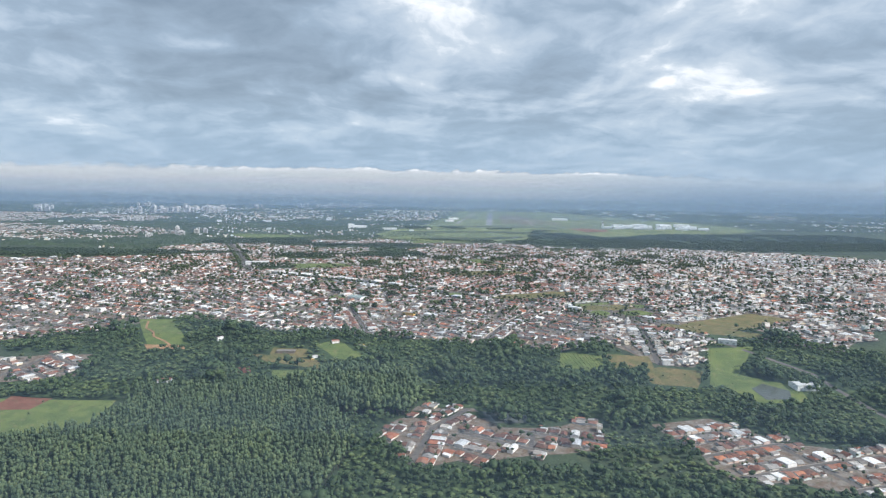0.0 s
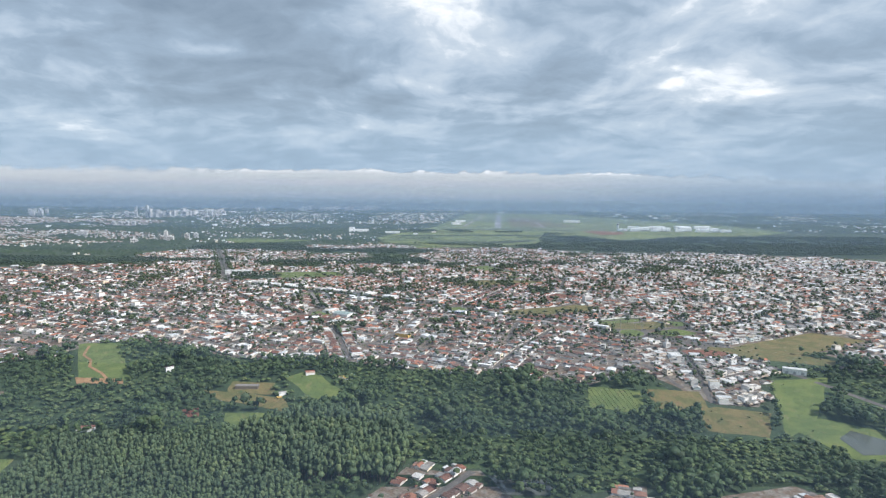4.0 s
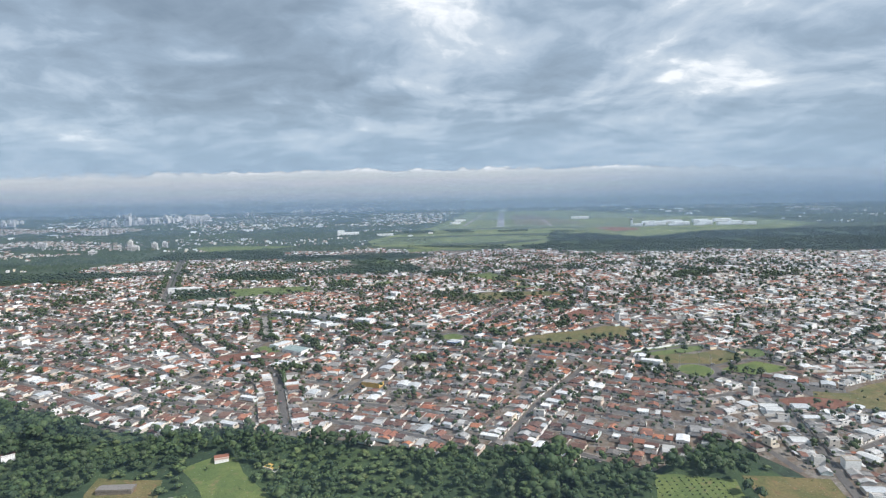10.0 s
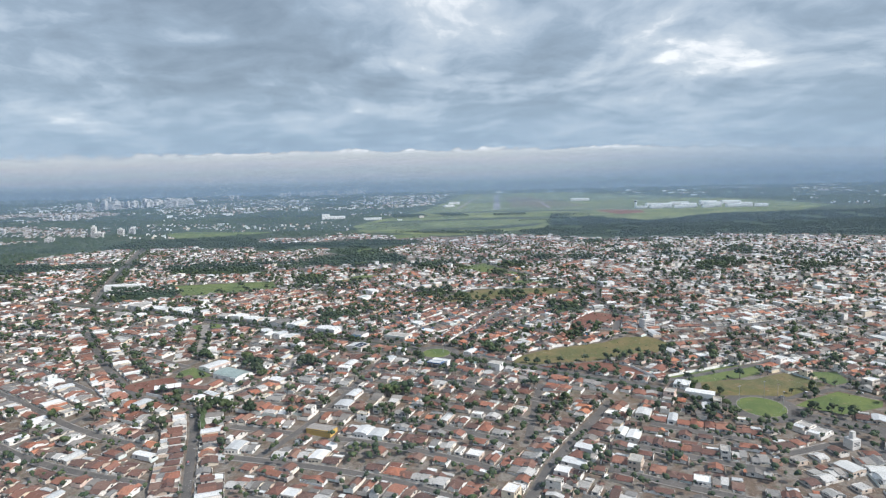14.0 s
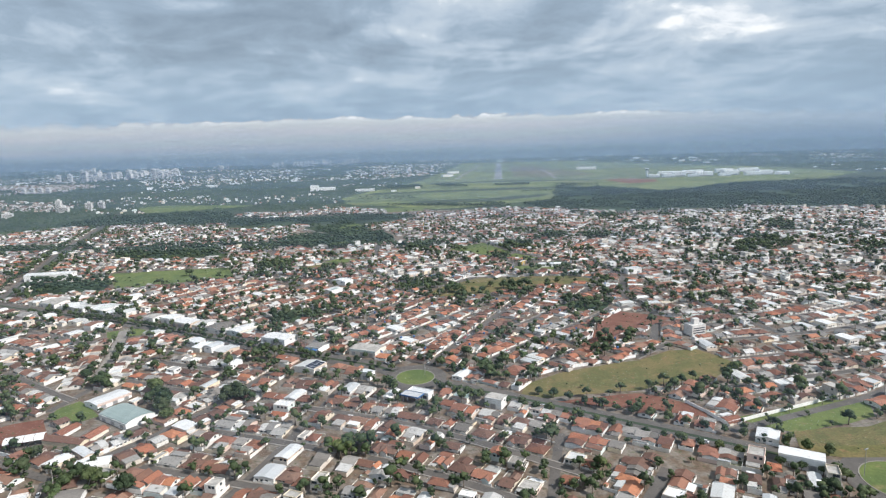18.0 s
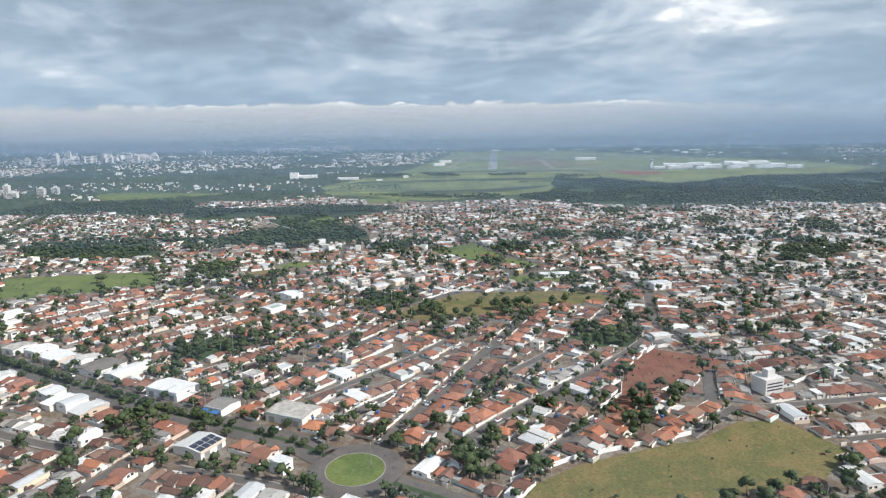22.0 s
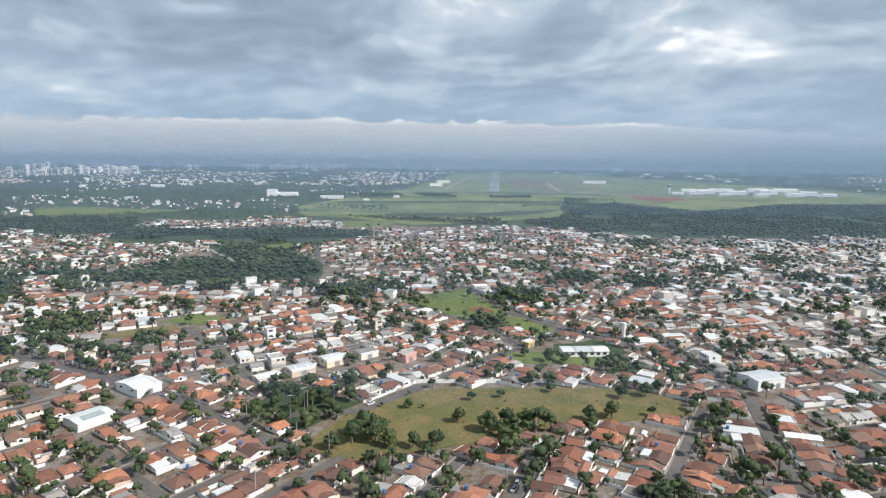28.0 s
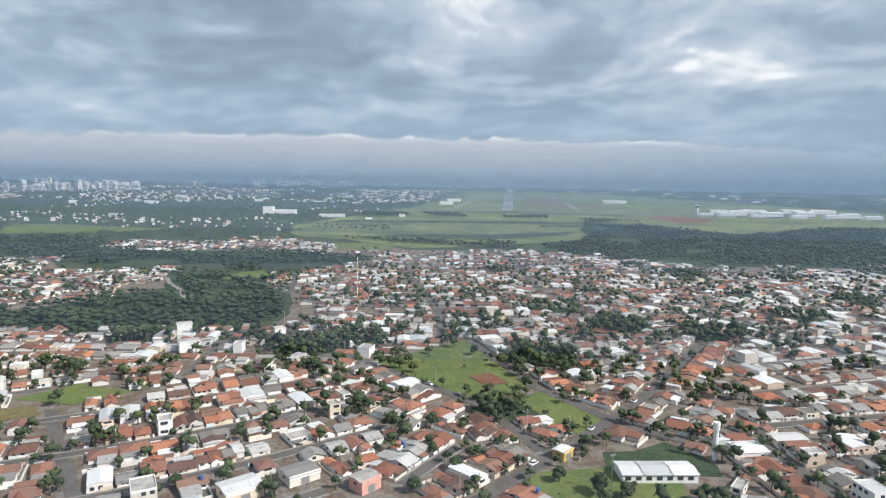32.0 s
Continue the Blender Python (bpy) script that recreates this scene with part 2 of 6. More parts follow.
for r, tail in (("OBJECT", ""), ("ISLAND", "_row")):
    MAT["wall" + tail] = surface("painted_plaster" + tail, (0.74, 0.72, 0.68), (0.64, 0.62, 0.58), 3.0, (0.5, 0.46, 0.4), 0.5, 0.85, grain=0.12, pick=WALLS, rnd=r)
    MAT["tile" + tail] = surface("clay_roof_tile" + tail, (0.33, 0.13, 0.065), (0.24, 0.1, 0.06), 3.5, (0.12, 0.07, 0.055), 0.35, 0.88, grain=0.3, bump=0.05, pick=TILES, rnd=r, ribs=1.6)
    MAT["oldtile" + tail] = surface("weathered_shaded_tile" + tail, (0.2, 0.1, 0.07), (0.14, 0.08, 0.06), 3.5, (0.085, 0.06, 0.05), 0.35, 0.9, grain=0.32, bump=0.05, pick=OLD_TILES, rnd=r, ribs=1.6)
    MAT["oldwall" + tail] = surface("weathered_plaster" + tail, (0.5, 0.47, 0.43), (0.4, 0.37, 0.34), 2.5, (0.28, 0.25, 0.21), 0.5, 0.9, grain=0.2, pick=OLD_WALLS, rnd=r)
    MAT["fibre" + tail] = surface("fibre_cement_sheet" + tail, (0.24, 0.235, 0.225), (0.18, 0.175, 0.17), 4.0, (0.1, 0.095, 0.09), 0.5, 0.9, grain=0.2, pick=GREYS, rnd=r, ribs=1.2)
    MAT["metal" + tail] = surface("pale_sheet_metal" + tail, (0.7, 0.71, 0.71), (0.62, 0.63, 0.64), 6.0, (0.46, 0.43, 0.4), 0.6, 0.5, 0.1, 0.08, pick=METALS, rnd=r, ribs=0.9)
    MAT["slab" + tail] = surface("roof_concrete" + tail, (0.42, 0.4, 0.37), (0.3, 0.29, 0.27), 3.0, (0.17, 0.16, 0.15), 0.5, 0.9, grain=0.2)
    MAT["leaf" + tail] = surface("tree_leaves" + tail, (0.044, 0.072, 0.031), (0.062, 0.094, 0.038), 5.0, None, 0.8, 0.65, grain=0.55, bump=0.5, pick=LEAF, rnd=r, patch=30.0, see=0.3)
    # leaf colour darkened to stand for cloud shade over the far woods
    MAT["forest" + tail] = surface("cloud_shaded_leaves" + tail, (0.042, 0.066, 0.037), (0.056, 0.084, 0.045), 40.0, None, 2.2, 0.7, grain=0.5, bump=1.2, patch=90.0, see=0.2)
    MAT["gum" + tail] = surface("eucalyptus_leaves" + tail, (0.08, 0.12, 0.06), (0.1, 0.145, 0.068), 9.0, None, 0.8, 0.65, grain=0.55, bump=0.5, pick=GUM, rnd=r, patch=45.0, see=0.35)
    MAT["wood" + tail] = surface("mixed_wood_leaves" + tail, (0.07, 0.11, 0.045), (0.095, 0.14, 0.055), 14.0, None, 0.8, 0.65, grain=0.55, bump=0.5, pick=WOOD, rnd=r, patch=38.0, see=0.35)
for tail in ("", "_row"):
    MAT["scrub" + tail] = surface("scrub_leaves" + tail, (0.095, 0.135, 0.054), (0.12, 0.16, 0.06), 8.0, None, 0.8, 0.65, grain=0.55, bump=0.5, pick=SCRUB, rnd="ISLAND" if tail else "OBJECT", patch=30.0, see=0.2)
MAT["bark"] = surface("bark", (0.14, 0.11, 0.085), (0.22, 0.19, 0.15), 0.6, None, 0.2)
MAT["country"] = surface("rough_pasture_and_scrub", (0.046, 0.066, 0.036), (0.038, 0.056, 0.034), 60.0, (0.066, 0.08, 0.038), 5.0, 0.95, grain=0.4, patch=160.0)
MAT["town_soil"] = surface("yard_earth_and_concrete", (0.13, 0.094, 0.068), (0.18, 0.16, 0.138), 7.0, (0.07, 0.085, 0.04), 1.6, 0.95, grain=0.4)
MAT["yard"] = surface("yard_floor", (0.26, 0.23, 0.2), (0.2, 0.17, 0.14), 3.0, (0.12, 0.11, 0.07), 0.7, 0.95, grain=0.35, pick=YARDS)
MAT["yard_row"] = surface("yard_floor_row", (0.26, 0.23, 0.2), (0.2, 0.17, 0.14), 3.0, (0.12, 0.11, 0.07), 0.7, 0.95, grain=0.35, pick=YARDS, rnd="ISLAND")
MAT["asphalt"] = surface("worn_asphalt", (0.094, 0.087, 0.081), (0.12, 0.109, 0.1), 10.0, (0.068, 0.064, 0.061), 0.6, 0.9, grain=0.18)
MAT["pave"] = surface("pavement_concrete", (0.26, 0.24, 0.215), (0.19, 0.175, 0.16), 5.0, (0.24, 0.18, 0.13), 0.7, 0.9, grain=0.2)
MAT["grass"] = surface("mown_grass", (0.118, 0.148, 0.045), (0.084, 0.118, 0.038), 18.0, (0.165, 0.145, 0.066), 1.5, 0.95, grain=0.25)
MAT["dry"] = surface("dry_grass", (0.15, 0.122, 0.052), (0.1, 0.102, 0.038), 14.0, (0.19, 0.115, 0.062), 1.2, 0.95, grain=0.35)
MAT["earth"] = surface("red_earth", (0.145, 0.06, 0.04), (0.18, 0.083, 0.055), 9.0, (0.1, 0.095, 0.05), 1.2, 0.95, grain=0.22)
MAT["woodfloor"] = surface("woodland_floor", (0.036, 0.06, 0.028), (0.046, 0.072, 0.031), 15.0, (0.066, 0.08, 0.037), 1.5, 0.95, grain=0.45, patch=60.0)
MAT["airgrass"] = surface("airfield_grass", (0.15, 0.175, 0.07), (0.1, 0.13, 0.052), 110.0, (0.17, 0.16, 0.075), 9.0, 0.95, grain=0.3, patch=140.0)
MAT["airbrown"] = surface("scraped_airfield_verge", (0.13, 0.105, 0.075), (0.11, 0.12, 0.06), 50.0, (0.17, 0.15, 0.1), 5.0, 0.95, grain=0.2)
MAT["runway"] = surface("runway_asphalt", (0.17, 0.175, 0.18), (0.14, 0.145, 0.15), 30.0, (0.1, 0.1, 0.1), 3.0, 0.85, grain=0.12)
MAT["white"] = surface("white_paint", (0.8, 0.8, 0.79), (0.76, 0.76, 0.74), 4.0, (0.62, 0.6, 0.57), 0.8, 0.6, grain=0.06)
MAT["terminal"] = surface("white_terminal_cladding", (0.87, 0.87, 0.86), (0.84, 0.84, 0.83), 12.0, None, 2.0, 0.5, grain=0.04)
MAT["blockwhite"] = surface("tower_block_render", (0.62, 0.6, 0.57), (0.53, 0.52, 0.5), 18.0, None, 3.0, 0.85, grain=0.1)
MAT["glass"] = surface("window_glass", (0.035, 0.045, 0.055), (0.05, 0.06, 0.07), 3.0, None, 0.8, 0.12, grain=0.1, spec=0.5)
MAT["dark"] = surface("dark_steel", (0.05, 0.05, 0.055), (0.07, 0.068, 0.065), 1.0, None, 0.2, 0.5, grain=0.15)
MAT["steel"] = surface("galvanised_steel", (0.45, 0.46, 0.47), (0.38, 0.39, 0.4), 1.0, None, 0.2, 0.45, 0.6, 0.1)
MAT["pole"] = surface("pole_concrete", (0.42, 0.4, 0.37), (0.34, 0.33, 0.31), 1.0, None, 0.3, 0.9, grain=0.12)
MAT["yellow"] = surface("yellow_paint", (0.6, 0.4, 0.12), (0.54, 0.36, 0.1), 3.0, None, 0.6, 0.7, grain=0.08)
MAT["pink"] = surface("salmon_paint", (0.66, 0.36, 0.3), (0.6, 0.32, 0.27), 3.0, None, 0.6, 0.8, grain=0.08)
MAT["greenroof"] = surface("grey_green_sheet_metal", (0.33, 0.4, 0.38), (0.29, 0.36, 0.345), 6.0, (0.2, 0.27, 0.26), 0.6, 0.5, 0.1, 0.08, ribs=0.8)
MAT["track"] = surface("orange_tan_track", (0.3, 0.185, 0.1), (0.24, 0.14, 0.075), 8.0, (0.16, 0.13, 0.06), 1.0, 0.95, grain=0.2)
MAT["water"] = surface("pond_water", (0.09, 0.1, 0.085), (0.075, 0.085, 0.075), 20.0, None, 2.0, 0.08, grain=0.08, spec=0.5)
MAT["tank"] = surface("blue_water_tank", (0.06, 0.16, 0.36), (0.05, 0.14, 0.32), 1.0, None, 0.3, 0.5, grain=0.08)
MAT["solar"] = surface("solar_panel", (0.02, 0.028, 0.05), (0.03, 0.035, 0.055), 1.0, None, 0.4, 0.2, grain=0.1, spec=0.5)
MAT["car"] = surface("car_paint", (0.6, 0.6, 0.6), (0.55, 0.55, 0.55), 2.0, None, 0.5, 0.3, grain=0.04, pick=[(0.75, 0.75, 0.75), (0.5, 0.51, 0.52), (0.04, 0.04, 0.045), (0.7, 0.7, 0.71), (0.35, 0.04, 0.035), (0.12, 0.13, 0.15)])


def haze_material(name, thick, top):
    """Haze imitated on a flat blue-tinted sheet: mostly clear, a little light scattered both ways, thinning out
    upwards.
    """
    m = bpy.data.materials.new(name)
    m.use_nodes = True
    n = Net(m.node_tree)
    s = n.add("ShaderNodeSeparateXYZ")
    n.put(n.add("ShaderNodeNewGeometry").outputs["Position"], s.inputs[0])
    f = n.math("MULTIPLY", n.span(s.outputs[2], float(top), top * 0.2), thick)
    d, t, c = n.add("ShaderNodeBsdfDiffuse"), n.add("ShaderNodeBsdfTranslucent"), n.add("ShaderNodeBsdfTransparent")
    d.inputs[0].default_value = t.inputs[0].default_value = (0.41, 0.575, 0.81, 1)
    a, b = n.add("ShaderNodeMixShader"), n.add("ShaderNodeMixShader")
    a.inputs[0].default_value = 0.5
    n.put(d.outputs[0], a.inputs[1])
    n.put(t.outputs[0], a.inputs[2])
    n.put(f, b.inputs[0])
    n.put(c.outputs[0], b.inputs[1])
    n.put(a.outputs[0], b.inputs[2])
    n.put(b.outputs[0], n.add("ShaderNodeOutputMaterial").inputs[0])
    return m


def bank_material():
    """Distance: hazy plain at the foot, a grey cumulus bank above it with a lumpy sunlit crest, lower and bluer to the east."""
    m = bpy.data.materials.new("distant_cloud_bank")
    m.use_nodes = True
    n = Net(m.node_tree)
    s = n.add("ShaderNodeSeparateXYZ")
    n.put(n.add("ShaderNodeNewGeometry").outputs["Position"], s.inputs[0])
    x, _, z = s.outputs
    side = n.math("DIVIDE", x, 1000.0)
    puff = n.noise(n.xyz(n.math("MULTIPLY", side, 8.5), n.math("MULTIPLY", z, 0.016), 1.3), 1.0, 6.0, 0.6)
    wide = n.noise(n.xyz(n.math("MULTIPLY", side, 0.5), 0.0, 5.1), 1.0, 2.0, 0.5)
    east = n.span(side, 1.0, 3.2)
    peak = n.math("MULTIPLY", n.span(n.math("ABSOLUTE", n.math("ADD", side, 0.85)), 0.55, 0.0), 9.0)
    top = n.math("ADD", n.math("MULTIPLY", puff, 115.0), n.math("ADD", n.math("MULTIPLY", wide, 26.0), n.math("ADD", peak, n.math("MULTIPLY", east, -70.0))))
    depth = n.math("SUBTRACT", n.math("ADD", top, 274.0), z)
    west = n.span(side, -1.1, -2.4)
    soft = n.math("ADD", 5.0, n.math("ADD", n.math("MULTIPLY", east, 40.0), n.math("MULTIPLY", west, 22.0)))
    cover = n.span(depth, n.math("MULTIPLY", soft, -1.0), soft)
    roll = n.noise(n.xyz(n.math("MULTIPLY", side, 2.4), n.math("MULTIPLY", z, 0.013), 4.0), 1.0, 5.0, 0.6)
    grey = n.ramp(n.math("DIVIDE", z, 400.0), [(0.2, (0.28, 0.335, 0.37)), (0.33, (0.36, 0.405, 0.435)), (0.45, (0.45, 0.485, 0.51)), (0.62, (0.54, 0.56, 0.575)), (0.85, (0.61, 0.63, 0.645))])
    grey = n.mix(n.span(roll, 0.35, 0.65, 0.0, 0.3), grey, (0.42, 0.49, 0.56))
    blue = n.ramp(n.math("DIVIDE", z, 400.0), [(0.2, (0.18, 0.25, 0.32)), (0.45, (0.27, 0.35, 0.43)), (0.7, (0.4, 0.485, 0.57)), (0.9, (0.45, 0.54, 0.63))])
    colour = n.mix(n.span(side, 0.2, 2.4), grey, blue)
    # the sheet glows; sunlight on the crest is painted as a paler rim
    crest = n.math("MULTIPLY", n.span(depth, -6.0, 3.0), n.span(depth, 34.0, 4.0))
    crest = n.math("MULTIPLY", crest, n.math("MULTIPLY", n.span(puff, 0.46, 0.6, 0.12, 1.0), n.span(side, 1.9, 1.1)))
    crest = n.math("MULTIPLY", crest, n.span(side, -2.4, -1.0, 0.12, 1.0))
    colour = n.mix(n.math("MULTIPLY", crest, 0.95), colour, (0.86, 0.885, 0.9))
    # flecks for roofs and woods of the plain at the foot, haze in their colour
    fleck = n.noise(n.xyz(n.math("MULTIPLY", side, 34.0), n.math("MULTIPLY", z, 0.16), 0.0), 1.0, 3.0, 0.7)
    hazy_plain_c = n.mix(n.span(fleck, 0.55, 0.72), (0.15, 0.21, 0.25), (0.36, 0.41, 0.45))
    colour = n.mix(n.span(z, 160.0, 95.0, 0.0, 0.85), colour, hazy_plain_c)
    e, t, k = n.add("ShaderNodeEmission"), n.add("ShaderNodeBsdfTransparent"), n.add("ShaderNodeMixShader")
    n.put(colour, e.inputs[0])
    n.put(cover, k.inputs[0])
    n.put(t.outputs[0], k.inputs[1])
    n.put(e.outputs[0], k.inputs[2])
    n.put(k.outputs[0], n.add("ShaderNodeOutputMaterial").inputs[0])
    return m


MAT["bank"] = bank_material()


# ---- shapes
class Shape:
    """A growing mesh: points, faces and one material name a face."""

    def __init__(self):
        self.v, self.f, self.m = [], [], []

    def face(self, pts, mat):
        i = len(self.v)
        self.v += [tuple(p) for p in pts]
        self.f.append(tuple(range(i, i + len(pts))))
        self.m.append(mat)

    def solid(self, pts, faces, mat):
        i = len(self.v)
        self.v += [tuple(p) for p in pts]
        for f in faces:
            self.f.append(tuple(i + k for k in f))
            self.m.append(mat)
        return self

    def box(self, x0, x1, y0, y1, z0, z1, mat, taper=0.0):
        t = taper
        p = [(x0, y0, z0), (x1, y0, z0), (x1, y1, z0), (x0, y1, z0), (x0 + t, y0 + t, z1), (x1 - t, y0 + t, z1), (x1 - t, y1 - t, z1), (x0 + t, y1 - t, z1)]
        return self.solid(p, [(3, 2, 1, 0), (4, 5, 6, 7), (0, 1, 5, 4), (1, 2, 6, 5), (2, 3, 7, 6), (3, 0, 4, 7)], mat)

    def gable(self, x0, x1, y0, y1, z, rise, mat, over=0.5, along="x", t=0.14):
        """Double-pitched roof sheet with thickness; the ridge runs along one axis."""
        if along == "x":
            a0, a1, b0, b1 = x0 - over, x1 + over, y0 - over, y1 + over
        else:
            a0, a1, b0, b1 = y0 - over, y1 + over, x0 - over, x1 + over
        drop = rise * over / max((b1 - b0) / 2 - over, 0.5)
        mid = (b0 + b1) / 2
        prof = [(b0, z - drop), (mid, z + rise), (b1, z - drop), (b1, z - drop - t), (mid, z + rise - t), (b0, z - drop - t)]
        pts = []
        for a in (a0, a1):
            for b, h in prof:
                pts.append((a, b, h) if along == "x" else (b, a, h))
        fs = [(0, 1, 7, 6), (1, 2, 8, 7), (2, 3, 9, 8), (3, 4, 10, 9), (4, 5, 11, 10), (5, 0, 6, 11), (0, 5, 4, 1), (1, 4, 3, 2), (6, 7, 10, 11), (7, 8, 9, 10)]
        return self.solid(pts, fs, mat)

    def gable_wall(self, x0, x1, y0, y1, z, rise, mat, along="x"):
        if along == "x":
            m = (y0 + y1) / 2
            pts = [(x0, y0, z), (x0, y1, z), (x0, m, z + rise), (x1, y0, z), (x1, y1, z), (x1, m, z + rise)]
        else:
            m = (x0 + x1) / 2
            pts = [(x0, y0, z), (x1, y0, z), (m, y0, z + rise), (x0, y1, z), (x1, y1, z), (m, y1, z + rise)]
        return self.solid(pts, [(0, 1, 2), (3, 5, 4)], mat)

    def gabled_body(self, x0, x1, y0, y1, z0, z, rise, mat, along="x"):
        """Walls with their gables in one piece."""
        if along == "x":
            m = (y0 + y1) / 2
            end = [(y0, z0), (y1, z0), (y1, z), (m, z + rise), (y0, z)]
            pts = [(x0, b, h) for b, h in end] + [(x1, b, h) for b, h in end]
        else:
            m = (x0 + x1) / 2
            end = [(x0, z0), (x1, z0), (x1, z), (m, z + rise), (x0, z)]
            pts = [(b, y0, h) for b, h in end] + [(b, y1, h) for b, h in end]
        fs = [(0, 1, 2, 3, 4), (9, 8, 7, 6, 5)] + [((i + 1) % 5, i, 5 + i, 5 + (i + 1) % 5) for i in range(5)]
        return self.solid(pts, fs, mat)

    def frame_wall(self, x0, x1, y0, y1, z0, z1, mat, t=0.18):
        """A closed ring of wall, as a parapet."""
        o = [(x0, y0), (x1, y0), (x1, y1), (x0, y1)]
        i = [(x0 + t, y0 + t), (x1 - t, y0 + t), (x1 - t, y1 - t), (x0 + t, y1 - t)]
        pts = [(a, b, z0) for a, b in o] + [(a, b, z0) for a, b in i] + [(a, b, z1) for a, b in o] + [(a, b, z1) for a, b in i]
        fs = []
        for k in range(4):
            j = (k + 1) % 4
            fs += [(k, j, 8 + j, 8 + k), (4 + j, 4 + k, 12 + k, 12 + j), (8 + k, 8 + j, 12 + j, 12 + k)]
        return self.solid(pts, fs, mat)

    def hip(self, x0, x1, y0, y1, z, rise, mat, over=0.5, t=0.14):
        x0, x1, y0, y1 = x0 - over, x1 + over, y0 - over, y1 + over
        z -= rise * 0.12
        w, d = x1 - x0, y1 - y0
        if w > d:
            r = [(x0 + d / 2, (y0 + y1) / 2, z + rise), (x1 - d / 2, (y0 + y1) / 2, z + rise)]
            fs = [(0, 1, 5, 4), (1, 2, 5), (2, 3, 4, 5), (3, 0, 4)]
        else:
            r = [((x0 + x1) / 2, y0 + w / 2, z + rise), ((x0 + x1) / 2, y1 - w / 2, z + rise)]
            fs = [(0, 1, 4), (1, 2, 5, 4), (2, 3, 5), (3, 0, 4, 5)]
        low = [(x0, y0, z), (x1, y0, z), (x1, y1, z), (x0, y1, z)]
        pts = low + r + [(a, b, c - t) for a, b, c in low]
        fs += [(9, 8, 7, 6), (0, 6, 7, 1), (1, 7, 8, 2), (2, 8, 9, 3), (3, 9, 6, 0)]
        return self.solid(pts, fs, mat)

    def lean(self, x0, x1, y0, y1, z0, z1, mat, t=0.1):
        """Single-pitched sheet from height z0 at y0 to z1 at y1."""
        p = [(x0, y0, z0), (x1, y0, z0), (x1, y1, z1), (x0, y1, z1)]
        p += [(a, b, c - t) for a, b, c in p]
        return self.solid(p, [(0, 1, 2, 3), (7, 6, 5, 4), (0, 4, 5, 1), (1, 5, 6, 2), (2, 6, 7, 3), (3, 7, 4, 0)], mat)

    def vault(self, x0, x1, y0, y1, z, rise, mat, n=7, t=0.15):
        """Curved sheet roof, the axis along x."""
        pts = []
        for x in (x0, x1):
            for up in (0, -t):
                for i in range(n):
                    a = math.pi * i / (n - 1)
                    pts.append((x, (y0 + y1) / 2 - math.cos(a) * (y1 - y0) / 2, z + math.sin(a) * rise + up))
        fs = []
        for i in range(n - 1):
            fs += [(i, i + 1, 2 * n + i + 1, 2 * n + i), (n + i + 1, n + i, 3 * n + i, 3 * n + i + 1), (i, n + i, n + i + 1, i + 1), (2 * n + i, 2 * n + i + 1, 3 * n + i + 1, 3 * n + i)]
        return self.solid(pts, fs, mat)

    def tube(self, a, b, r0, r1, mat, n=6):
        a, b = Vector(a), Vector(b)
        d = (b - a).normalized()
        u = d.orthogonal().normalized()
        w = d.cross(u)
        pts = []
        for c, r in ((a, r0), (b, r1)):
            for i in range(n):
                k = 2 * math.pi * i / n
                pts.append(tuple(c + (u * math.cos(k) + w * math.sin(k)) * r))
        fs = [(i, (i + 1) % n, n + (i + 1) % n, n + i) for i in range(n)] + [tuple(range(n, 2 * n)), tuple(range(n - 1, -1, -1))]
        return self.solid(pts, fs, mat)

    def mesh(self, name, tail="", smooth=False):
        me = bpy.data.meshes.new(name)
        me.from_pydata(self.v, [], self.f)
        names = list(dict.fromkeys(self.m))
        for k in names:
            me.materials.append(MAT.get(k + tail, MAT.get(k)))
        me.polygons.foreach_set("material_index", [names.index(k) for k in self.m])
        if smooth:
            me.polygons.foreach_set("use_smooth", [True] * len(self.f))
        me.update()
        return me


def part(name, shape, parent, label=""):
    ob = new(name, shape if isinstance(shape, bpy.types.Mesh) else shape.mesh(name))
    ob.parent = parent
    if label:
        ob["label"] = label
    return ob


def thing(name, x, y, turn, label, category, group="", z=None, size=1.0):
    ob = new(name)
    ob.empty_display_size = 0.5
    ob.matrix_world = Matrix.LocRotScale((x, y, land(y) if z is None else z), Euler((0, 0, turn)), (size,) * 3)
    return tagged(ob, label, category, group)


def structure(name, shape, label=""):
    ob = new(name, shape.mesh(name))
    return tagged(ob, label, kind="structure")


